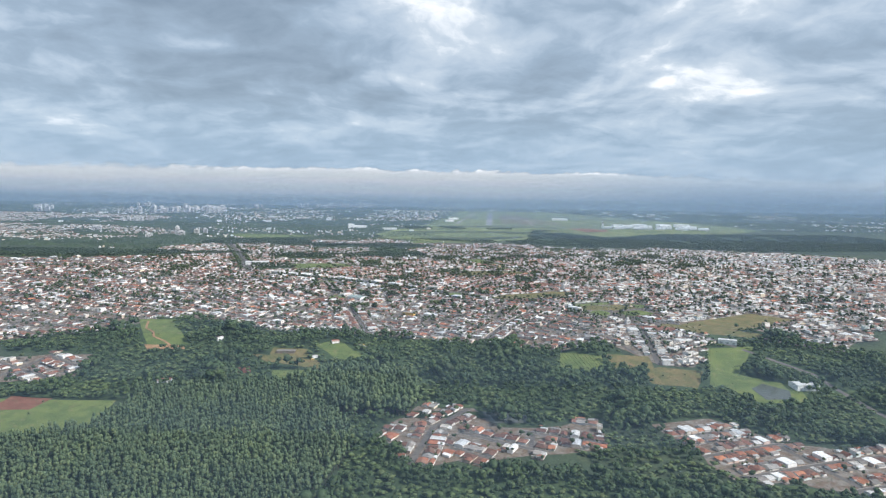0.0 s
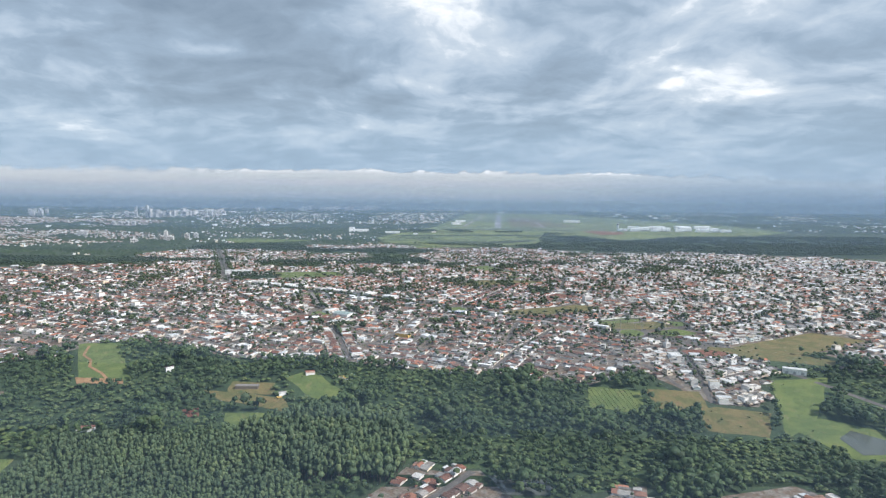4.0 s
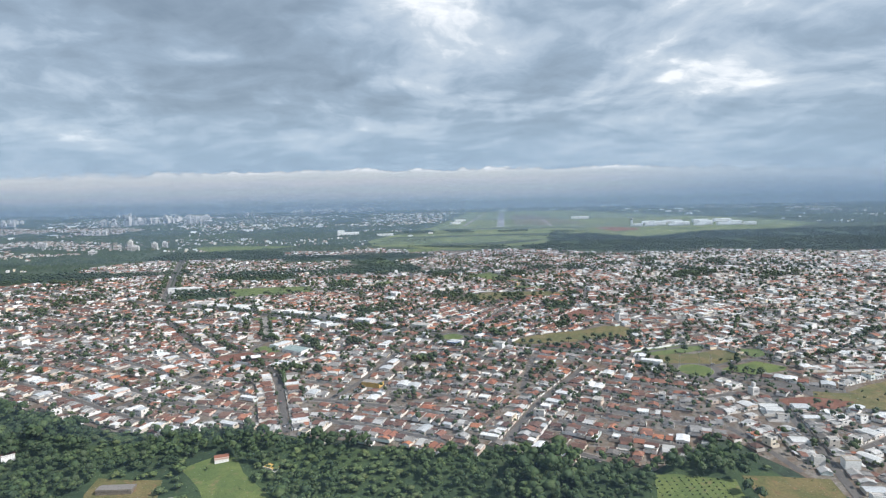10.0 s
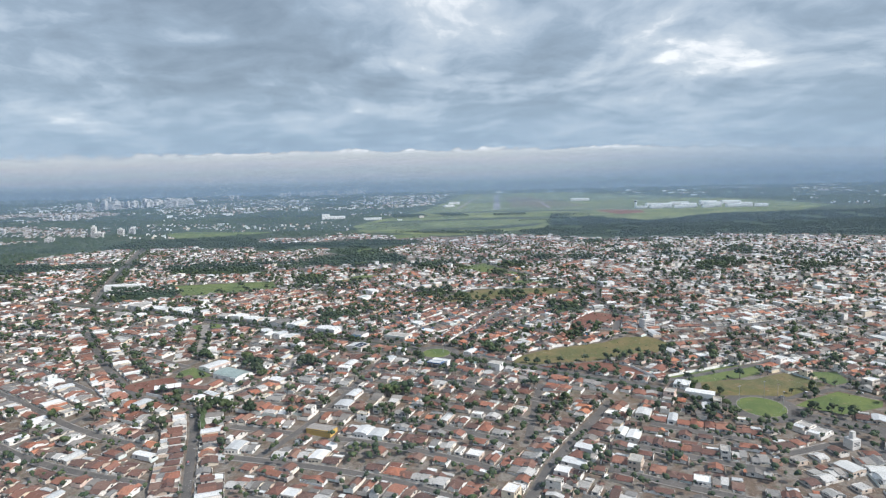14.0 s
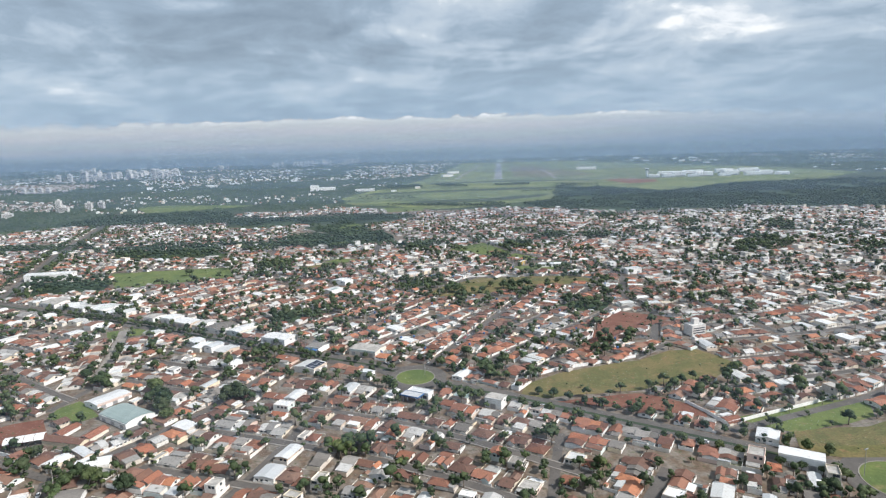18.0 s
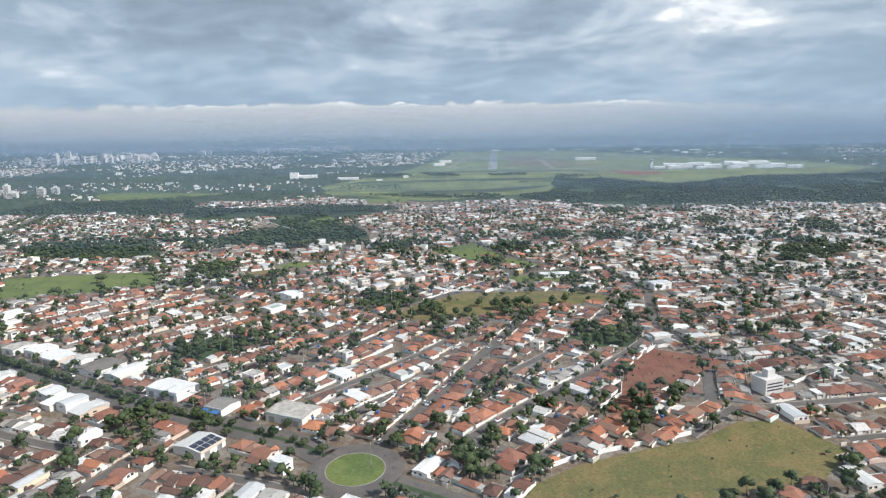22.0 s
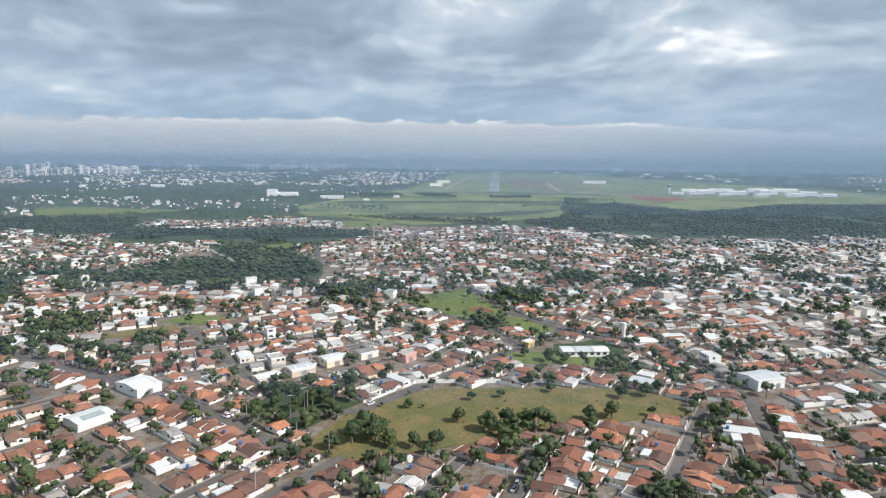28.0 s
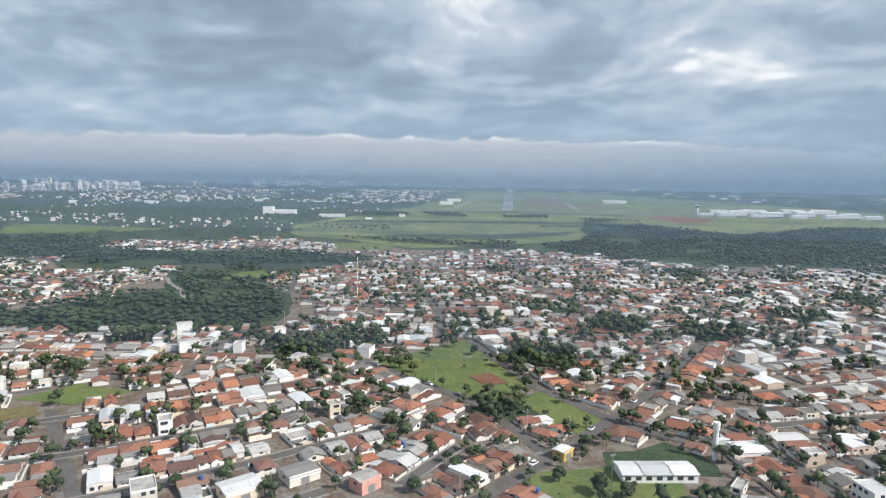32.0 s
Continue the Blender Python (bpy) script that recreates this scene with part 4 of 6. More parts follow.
# a chart of what is taken, in 1 m cells, and a coarser one of the districts
CX, CY = -1320.0, 400.0
TAKEN = np.zeros((2640, 1800), bool)
mx, my = np.meshgrid(np.arange(CX, CX + 2640, 4.0), np.arange(CY, CY + 1800, 4.0), indexing="ij")
DISTRICT = np.where(in_town(mx, my), zone(mx, my), -1)


def district(x, y):
    return DISTRICT[min(max(int((x - CX) / 4), 0), 659), min(max(int((y - CY) / 4), 0), 449)]



def chart(x, y):
    i = np.clip((np.asarray(x) - CX).astype(int), 0, TAKEN.shape[0] - 1)
    j = np.clip((np.asarray(y) - CY).astype(int), 0, TAKEN.shape[1] - 1)
    return i, j


def take_line(line, width):
    for (x0, y0), (x1, y1) in zip(line, line[1:]):
        k = max(2, int(math.hypot(x1 - x0, y1 - y0) / 0.7))
        f = np.linspace(0, 1, k)
        d = np.arange(-width / 2, width / 2 + 0.1, 0.7)
        n = math.hypot(x1 - x0, y1 - y0) or 1.0
        px = x0 + (x1 - x0) * f[:, None] - (y1 - y0) / n * d[None, :]
        py = y0 + (y1 - y0) * f[:, None] + (x1 - x0) / n * d[None, :]
        TAKEN[chart(px, py)] = True


def take_area(poly):
    xs = np.arange(min(p[0] for p in poly), max(p[0] for p in poly) + 1, 1.0)
    ys = np.arange(min(p[1] for p in poly), max(p[1] for p in poly) + 1, 1.0)
    gx, gy = np.meshgrid(xs, ys)
    ok = within(poly, gx, gy)
    TAKEN[chart(gx[ok], gy[ok])] = True


PLOT = 14.8
WIDE = (5.6, 6.6, 7.6, 8.8, 10.4)
SHORT = 6.6
plot_u, plot_v = (a.ravel() for a in np.meshgrid(np.linspace(-0.4, 0.4, 5), np.linspace(0.9, PLOT - 1.3, 8)))


def try_plot(x, y, a, w, spare=0, deep=1.0):
    """Takes the plot when its ground is free."""
    px = x + math.cos(a) * plot_u * w - math.sin(a) * plot_v * deep
    py = y + math.sin(a) * plot_u * w + math.cos(a) * plot_v * deep
    cells = chart(px, py)
    if TAKEN[cells].sum() > spare:
        return False
    fu, fv = np.meshgrid(np.linspace(-0.47, 0.47, 18) * w, np.linspace(0.3, PLOT * deep - 0.3, 24))
    TAKEN[chart(x + math.cos(a) * fu - math.sin(a) * fv, y + math.sin(a) * fu + math.cos(a) * fv)] = True
    LOTS.append((x, y, a, w))
    return True


road, walkway = Shape(), Shape()
LOTS, SPECIAL = [], [(-159, 1017, 14), (-136, 994, 15), (-175, 968, 10), (-153, 973, 15), (-124, 917, 9), (-127, 944, 9), (-47, 897, 10), (155, 1352, 24), (25, 1011, 11), (-8, 1043, 6), (51, 1008, 7), (70, 1001, 8), (-403, 1346, 28), (126, 1365, 7), (-48, 1060, 12), (-84, 1117, 14), (-51, 1097, 9), (-70, 1258, 11), (204, 935, 11), (-66, 1484, 8), (-86, 1522, 7), (4, 1317, 8), (-9, 1305, 8), (18, 1331, 8), (34, 1343, 8), (224, 1112, 9), (265, 869, 6), (234, 1309, 11), (57, 1338, 8),
                     (-66, 1292, 14), (182, 1366, 3), (404, 672, 16), (375, 797, 14)]
for poly in OPEN + [ring(64, 587, 30)]:
    take_area(poly)
for line, w in STREETS:
    strip(road, line, w, "asphalt", 0.3)
    take_line(line, w + 1.2)
for x, y, r in ROUND:
    take_area(ring(x, y, r + 11))
for x, y, r in SPECIAL:
    take_area(ring(x, y, r))
rng = random.Random(7)
# halls along the avenue, most of them on its far side
HALLS = []
for side, share in ((1, 0.85), (-1, 0.4)):
    for (x0, y0), (x1, y1) in zip(AVENUE[:-1], AVENUE[1:-1]):
        length, at = math.hypot(x1 - x0, y1 - y0), rng.uniform(0, 5)
        a = math.atan2(y1 - y0, x1 - x0)
        while at < length - 6:
            w, d = rng.choice((9.0, 11.0, 14.0, 17.0, 21.0) if side > 0 else (8.0, 10.0, 12.0)), rng.uniform(14, 25) if side > 0 else rng.uniform(9, 16)
            off = side * (9.4 + rng.choice((0, 0.6, 2.0)) + d / 2)
            x, y = x0 + math.cos(a) * (at + w / 2) - math.sin(a) * off, y0 + math.sin(a) * (at + w / 2) + math.cos(a) * off
            fu, fv = (v.ravel() for v in np.meshgrid(np.linspace(-0.5, 0.5, 24) * w, np.linspace(-0.5, 0.5, 28) * d))
            cells = chart(x + math.cos(a) * fu - math.sin(a) * fv, y + math.sin(a) * fu + math.cos(a) * fv)
            if rng.random() < share and not TAKEN[cells].any() and x > -345:
                TAKEN[cells] = True
                HALLS.append((x, y, a + (0 if side > 0 else math.pi), w, d))
                if side > 0 and rng.random() < 0.6:
                    # a second hall behind the first
                    d2 = rng.uniform(9, 15)
                    x2, y2 = x - math.sin(a) * (d + d2 + 1) / 2, y + math.cos(a) * (d + d2 + 1) / 2
                    cells = chart(x2 + math.cos(a) * fu - math.sin(a) * fv * d2 / d, y2 + math.sin(a) * fu + math.cos(a) * fv * d2 / d)
                    if not TAKEN[cells].any():
                        TAKEN[cells] = True
                        HALLS.append((x2, y2, a, w, d2))
                at += w + rng.choice((0.4, 0.4, 1.5, 4.0))
            else:
                at += w + 1.0 if rng.random() > share else 3.0
# plots facing the named streets come first
for line, sw in STREETS[:2] + STREETS[3:len(STREETS) - len(ROUND)]:
    for sgn in (-1, 1):
        for (x0, y0), (x1, y1) in zip(line, line[1:]):
            d, at = math.hypot(x1 - x0, y1 - y0), rng.uniform(0, 4)
            a = math.atan2(y1 - y0, x1 - x0)
            while at < d:
                w = rng.choice(WIDE)
                m = at + w / 2
                x = x0 + math.cos(a) * m - math.sin(a) * sgn * (sw / 2 + 1.6)
                y = y0 + math.sin(a) * m + math.cos(a) * sgn * (sw / 2 + 1.6)
                side = a if sgn > 0 else a + math.pi
                if district(x, y) >= 0 and try_plot(x, y, side, w, 1):
                    at += w
                else:
                    at += 2.5
for g, (ang, gap, block, off) in enumerate(GRIDS):
    ux, uy = math.cos(ang), math.sin(ang)
    nx, ny = -uy, ux

    def runs(vx, vy, wx, wy, k, step, reach=(-2600, 2600)):
        """Stretches of one grid line that lie in this grid's part of the town."""
        a = np.arange(reach[0], reach[1], step)
        x, y = bend(wx * k + vx * a, wy * k + vy * a)
        ok = in_town(x, y) & (zone(x, y) == g)
        for sx, sy in ((0, 0), (2, 2), (-2, 2), (2, -2), (-2, -2)):
            ok &= ~TAKEN[chart(x + sx, y + sy)]
        start = None
        for i in range(len(a) + 1):
            if i < len(a) and ok[i]:
                start = i if start is None else start
            elif start is not None:
                if i - 1 - start >= 3:
                    yield list(zip(x[start:i], y[start:i]))
                start = None

    lines = []
    for k in range(-70, 71):
        for line in runs(ux, uy, nx, ny, k * gap + off, 10.0):
            strip(road, line, 4.4, "asphalt", 0.28)
            lines.append(line)
            for sgn in (-1, 1):
                strip(walkway, line, 0.9, "pave", 0.42, sgn * 2.65, 0.16)
    for k in range(-24, 25):
        for line in runs(nx, ny, ux, uy, k * block + off, 10.0):
            strip(road, line, 4.6, "asphalt", 0.24)
            lines.append(line)
    for line in lines:
        take_line(line, 5.2)
    for k in range(-70, 71):
        for sgn in (-1, 1):
            place = -2600.0
            base = k * gap + off
            while place < 2600:
                w = rng.choice(WIDE)
                mid = place + w / 2
                x, y = bend(nx * base + ux * mid, ny * base + uy * mid)
                if not (-1300 < x < 1300 and 410 < y < 2190) or district(x, y) != g:
                    place += 12
                    continue
                x1, y1 = bend(nx * base + ux * (mid + 1), ny * base + uy * (mid + 1))
                a = math.atan2(y1 - y, x1 - x) + (0 if sgn > 0 else math.pi)
                place += w if try_plot(x - math.sin(a) * 3.05, y + math.cos(a) * 3.05, a, w, 1) else 2.5
# houses squeezed into what is left inside the blocks
for gx in np.arange(-700, 700, 5.0):
    for gy in np.arange(760, 1900, 5.0):
        x, y = gx + rng.uniform(-3, 3), gy + rng.uniform(-3, 3)
        if not TAKEN[chart(x, y)] and district(x, y) >= 0:
            try_plot(x, y, GRIDS[district(x, y)][0] + rng.choice((0, 1, 2, 3)) * math.pi / 2, rng.choice(WIDE[:2]), 3)
# small houses on the last corners
for gx in np.arange(-420, 420, 4.0):
    for gy in np.arange(780, 1600, 4.0):
        x, y = gx + rng.uniform(-2, 2), gy + rng.uniform(-2, 2)
        if not TAKEN[chart(x, y)] and district(x, y) >= 0:
            try_plot(x, y, GRIDS[district(x, y)][0] + rng.choice((0, 1, 2, 3)) * math.pi / 2, SHORT, 2, 0.58)
for line in (AVENUE, AVENUE_EAST, BOULEVARD):
    strip(road, line, 2.6, "country", 0.34)
for x, y, r in ROUND:
    s = Shape()
    drape(s, ring(x, y, r, 28), "grass", 0.42)
    island = structure("roundabout_island", s, "round grass island of a roundabout")
    s = Shape()
    strip(s, ring(x, y, r + 0.2, 28) + ring(x, y, r + 0.2, 28)[:1], 0.5, "pave", 0.46, 0.0, 0.3)
    part("kerb", s, island)
structure("road", road, "worn grey asphalt streets")
structure("pavement", walkway, "raised concrete pavements along the streets")


# ---- houses
def house_kind(seed, style, w):
    """Parts of one house on its plot: x along the street, y away from it. Returns name: Shape."""
    r = random.Random(seed)
    body, roof, yard, panes, door, gate = (Shape() for _ in range(6))
    parts = {"body": body, "roof": roof, "yard_wall": yard, "window_panes": panes, "door": door, "gate": gate}
    depth = 8.4 if w == SHORT else PLOT
    x0, x1 = -w / 2 + 0.12, w / 2 - 0.12
    c = 0.4 if w == SHORT else r.choice((0.4, 0.9, 1.8, 2.6))
    hw = w - r.choice((0.2, 0.2, 0.3, 0.9, 1.6))
    a = x0 + 0.05 if r.random() < 0.5 else x1 - hw + 0.15
    b, d = a + hw - 0.2, min(c + r.uniform(6.6, 9.6), depth - 1.2)
    h = r.uniform(4.6, 5.2) if style == "two" else r.uniform(1.9, 2.3)
    parts["yard_floor"] = Shape().box(x0, x1, 0.1, depth, -0.4, 0.2, "yard")
    tile = "tile" if style in ("gable", "cross", "hip", "side") else "fibre"
    if style == "flat" and r.random() < 0.6 and w != SHORT:
        c, d = 0.5, depth - r.uniform(0.6, 3.0)
        h = r.uniform(2.6, 3.4)
        body.gabled_body(a, b, c, d, -0.3, h, 0.5, "wall", "y")
        roof.gable(a, b, c, d, h, 0.62, r.choice(("metal", "metal", "metal", "fibre")), 0.2, "y")
    elif style in ("two", "flat"):
        body.box(a, b, c, d, -0.3, h, "wall")
        parts["parapet"] = Shape().frame_wall(a, b, c, d, h, h + r.uniform(0.5, 0.8), "wall")
        if r.random() < 0.7:
            roof.lean(a + 0.25, b - 0.25, c + 0.25, d - 0.25, h + 0.15, h + 0.45, r.choice(("metal", "fibre", "metal", "slab")))
        else:
            roof.box(a + 0.22, b - 0.22, c + 0.22, d - 0.22, h + 0.01, h + 0.12, "slab")
    elif style == "hip":
        body.box(a, b, c, d, -0.3, h, "wall")
        roof.hip(a, b, c, d, h, r.uniform(1.0, 1.5), tile, 0.6)
    else:
        way = "y" if style == "side" else "x"
        e = r.uniform(0.85, 1.3)
        if hw > 7.2 and r.random() < 0.5:
            # two roofs side by side, one a little deeper and higher than the other
            m, d2, lift = a + (b - a) * r.uniform(0.4, 0.6), c + (d - c) * r.uniform(0.7, 0.95), r.uniform(0.15, 0.5)
            body.gabled_body(a, m, c, d2, -0.3, h, e - 0.16, "wall", way)
            roof.gable(a, m, c, d2, h, e, tile, 0.4, way)
            parts["side_wing"] = Shape().gabled_body(m, b, c + 0.4, d, -0.3, h + lift, e - 0.16, "wall", way)
            parts["side_roof"] = Shape().gable(m, b, c + 0.4, d, h + lift, e, tile, 0.4, way)
        else:
            body.gabled_body(a, b, c, d, -0.3, h, e - 0.16, "wall", way)
            roof.gable(a, b, c, d, h, e, tile, 0.55, way)
        if style == "cross":
            m = a + (hw - 3.2) * r.choice((0.05, 0.9))
            parts["front_wing"] = Shape().gabled_body(m, m + 3.6, max(c - 1.1, 0.3), c + 0.6, -0.3, h - 0.05, 0.8, "wall", "y")
            parts["wing_roof"] = Shape().gable(m, m + 3.6, max(c - 1.1, 0.3), (c + d) / 2, h - 0.05, 0.98, tile, 0.35, "y")
    # back wing, shed at the end of the yard, car port in front
    rest = depth - d
    kinds = ("fibre", "tile", "tile", "metal", "fibre", "tile", "tile", "fibre")
    ew, ed = (hw - 0.2) * r.uniform(0.55, 1.0), min(rest - 0.3, r.uniform(2.8, 6.0))
    if ed > 1.6:
        ex = a if r.random() < 0.5 else b - ew
        k = r.choice(kinds)
        parts["back_wing"] = Shape().box(ex, ex + ew, d - 0.1, d + ed, -0.3, 2.0, "wall")
        if k == "tile":
            parts["back_wing_roof"] = Shape().gable(ex, ex + ew, d + 0.1, d + ed, 2.0, 0.8, k, 0.35, r.choice("xy"))
        else:
            parts["back_wing_roof"] = Shape().lean(ex - 0.2, ex + ew + 0.2, d + 0.02, d + ed + 0.35, 2.5, 2.06, k)
    if rest - ed > 2.2 and r.random() < 0.9:
        aw = r.uniform(2.6, w * 0.7)
        ax = x0 + 0.1 if r.random() < 0.5 else x1 - aw - 0.1
        y0 = depth - r.uniform(1.6, rest - ed - 0.3)
        parts["annex"] = Shape().box(ax, ax + aw, y0, depth - 0.1, -0.3, 1.9, "wall")
        parts["annex_roof"] = Shape().lean(ax - 0.15, ax + aw + 0.15, y0 - 0.25, depth - 0.05, 2.0, 2.35, r.choice(kinds))
    if r.random() < 0.75 and style not in ("two", "cross") and c > 1.5:
        cw = r.uniform(2.8, 4.6)
        ax = a if r.random() < 0.5 else b - cw
        parts["car_port"] = Shape().lean(ax, ax + cw, 0.3, c + 0.15, 1.9, 2.1, r.choice(kinds))
    # plot walls, gate, door, windows
    hh = r.uniform(1.2, 1.7)
    yard.box(x0 - 0.08, x0 + 0.08, 0.16, depth, -0.4, hh, "wall").box(x0 - 0.08, x1 + 0.08, depth, depth + 0.14, -0.4, hh + 0.1, "wall")
    gx = r.uniform(x0 + 0.5, x1 - 3.5)
    yard.box(x0 - 0.08, gx, 0.0, 0.16, -0.4, hh, "wall")
    parts["gate_wall"] = Shape().box(gx + 3.0, x1 + 0.08, 0.0, 0.16, -0.4, hh, "wall")
    gate.box(gx + 0.04, gx + 2.96, 0.03, 0.11, 0.15, hh - 0.1, r.choice(("dark", "steel", "white")))
    count = 2 if hw < 8.2 else 3
    for fy in (c, d):
        for i in range(count):
            px = a + 0.7 + i * (hw - 2.6) / count
            for fl in ((0.0, 3.0) if style == "two" else (0.0,)):
                panes.box(px, px + 1.3, fy - 0.04, fy + 0.04, fl + 1.0, fl + 2.1, "glass")
    for fx in (a, b):
        for fl in ((0.0, 3.0) if style == "two" else (0.0,)):
            panes.box(fx - 0.03, fx + 0.03, c + 2.2, c + 3.6, fl + 1.0, fl + 2.1, "glass")
    door.box(b - 1.5, b - 0.6, c - 0.05, c + 0.05, 0.0, 2.1, r.choice(("bark", "dark", "white")))
    if r.random() < 0.12:
        z = h + 0.13 if style in ("two", "flat") else h + 0.9
        parts["water_tank"] = Shape().tube((a + 1.6, d - 1.5, z), (a + 1.6, d - 1.5, z + 1.3), 0.6, 0.72, "tank", 10)
    return parts


STYLES = ["gable", "cross", "hip", "side", "gable", "hip", "cross", "side", "gable", "hip", "flat", "fibre", "two", "flat", "fibre", "fibre"]
WIDTHS = WIDE
STYLE_WORDS = {"gable": "red clay gable roof", "cross": "front-gabled red clay roof", "hip": "hipped clay tile roof", "side": "street-gabled clay tile roof",
               "fibre": "grey fibre cement roof", "flat": "parapet and low sheet roof", "two": "two floors and flat roof"}
HOUSES = {}
seed = 100
for w in WIDTHS + (SHORT,):
    for st in STYLES:
        seed += 1
        HOUSES.setdefault(w, []).append((st, house_kind(seed, st, w)))


def merged(parts, names):
    """Some parts of a house in one shape, for the far rows."""
    s = Shape()
    for name in names:
        if name in parts:
            p = parts[name]
            i = len(s.v)
            s.v += p.v
            s.f += [tuple(i + k for k in f) for f in p.f]
            s.m += p.m
    return s


def aged(shape):
    """The same shape with weathered, partly shade-darkened tiles and weathered plaster."""
    s = Shape()
    s.v, s.f, s.m = shape.v, shape.f, [{"tile": "oldtile", "wall": "oldwall"}.get(k, k) for k in shape.m]
    return s


def plain(parts):
    return merged(parts, ("body", "roof", "yard_floor", "side_wing", "side_roof", "parapet", "front_wing", "wing_roof", "back_wing", "back_wing_roof", "annex", "annex_roof", "car_port", "gate_wall", "yard_wall", "window_panes"))


def small(parts):
    return merged(parts, ("body", "roof", "yard_floor", "side_wing", "side_roof", "parapet", "back_wing", "back_wing_roof", "annex_roof"))


def simple(parts):
    return merged(parts, ("body", "roof"))


def plainer(parts):
    return merged(parts, ("body", "roof", "side_roof", "yard_floor", "back_wing_roof"))


rng = random.Random(11)
near_lots, far_lots = [], []
for x, y, a, w in LOTS:
    mx, my = x - math.sin(a) * 7.5, y + math.cos(a) * 7.5
    if rng.random() < (0.025 if my < 1600 else 0.13):
        continue
    k = rng.randrange(len(STYLES))
    if STYLES[k] == "two" and rng.random() < 0.55:
        k = 0
    if rng.random() < 0.06 + (0.28 if my > 1480 else 0.14 if my > 1350 else 0):
        k = rng.choice((10, 11, 13, 14))
    if district(mx, my) == 1 and rng.random() < 0.6:
        k = rng.randrange(10)
    if 235 < mx < 345 and 700 < my < 850 or mx > 320 and rng.random() < 0.45:
        k = rng.choice((10, 11, 12, 13, 14, 15))
    if -150 < mx < 240 and 985 < my < 1420:
        near_lots.append((math.hypot(mx - 70, (my - 1200) * 0.8), x, y, a, w, k))
    else:
        far_lots.append((x, y, a + rng.uniform(-0.03, 0.03), w, k))
near_lots.sort()
for r in near_lots[310:]:
    far_lots.append(r[1:])
near_lots = near_lots[:310]
made = {}
for _, x, y, a, w, k in near_lots:
    st, parts = HOUSES[w][k]
    old = y < avenue_y(x) - 10 and rng.random() < 0.75 or rng.random() < 0.15
    if (w, k, old) not in made:
        made[w, k, old] = {nm: (aged(sh) if old else sh).mesh(nm) for nm, sh in parts.items()}
    ob = thing("house", x, y, a + rng.uniform(-0.04, 0.04), "plastered house with " + STYLE_WORDS[st] + " and walled yard", "house", "houses of the town", size=rng.uniform(0.94, 1.06))
    for nm, me in made[w, k, old].items():
        tagged(part(nm, me, ob), kind="stuff" if nm == "window_panes" else "")
groups = {}
for x, y, a, w, k in far_lots:
    far = y > 1420 or abs(x) > 420 or y < 780
    old = rng.random() < (0.6 if (y < avenue_y(x) - 10 and x < 250) else 0.4 if x > 230 or y > 1550 else 0.12)
    groups.setdefault((w, k, 2 if y > 1620 or abs(x) > 620 else int(far), old), []).append((x, y, land(y) - 0.1, a, 1.0, rng.uniform(0.95, 1.15)))
shapes = {key: (plain, small, plainer)[key[2]](HOUSES[key[0]][key[1]][1]) for key in groups}
shapes = {key: aged(sh) if key[3] else sh for key, sh in shapes.items()}
many("house_rows", [(shapes[k], v) for k, v in groups.items() if not k[2]], "rows of tiled and grey-roofed town houses with walled yards", "houses")
many("far_house_rows", [(shapes[k], v) for k, v in groups.items() if k[2]], "far rows of small pale houses with red roofs", "houses")


# ---- trees
ICO = [(0, -0.526, 0.851), (0, 0.526, 0.851), (0, -0.526, -0.851), (0, 0.526, -0.851), (-0.526, 0.851, 0), (0.526, 0.851, 0), (-0.526, -0.851, 0), (0.526, -0.851, 0), (0.851, 0, -0.526), (0.851, 0, 0.526), (-0.851, 0, -0.526), (-0.851, 0, 0.526)]
ICO_FACES = [[j for j in range(12) if j > i and (Vector(ICO[i]) - Vector(ICO[j])).length < 1.1] for i in range(12)]
ICO_FACES = [(i, j, k) for i in range(12) for j in ICO_FACES[i] for k in ICO_FACES[j] if k in ICO_FACES[i]]
ICO_FACES = [f if (Vector(ICO[f[1]]) - Vector(ICO[f[0]])).cross(Vector(ICO[f[2]]) - Vector(ICO[f[0]])).dot(Vector(ICO[f[0]])) > 0 else f[::-1] for f in ICO_FACES]


FINE, FINE_FACES = [Vector(p) for p in ICO], []
for f in ICO_FACES:
    mids = []
    for i, j in ((0, 1), (1, 2), (2, 0)):
        v = (Vector(ICO[f[i]]) + Vector(ICO[f[j]])).normalized()
        near = [k for k in range(12, len(FINE)) if (FINE[k] - v).length < 0.01]
        mids.append(near[0] if near else len(FINE))
        if not near:
            FINE.append(v)
    FINE_FACES += [(f[0], mids[0], mids[2]), (f[1], mids[1], mids[0]), (f[2], mids[2], mids[1]), tuple(mids)]


def lump(s, c, r, mat, rr):
    """A finer, knobbly core for the crowns that are passed nearest."""
    seat = Vector((rr.uniform(-50, 50), rr.uniform(-50, 50), rr.uniform(-50, 50)))
    pts = []
    for v in FINE:
        k = 1.0 + 0.32 * noise.noise(v * 1.7 + seat) + rr.uniform(-0.09, 0.09)
        pts.append((c[0] + v.x * r[0] * k, c[1] + v.y * r[1] * k, c[2] + v.z * r[2] * k))
    s.solid(pts, FINE_FACES, mat)


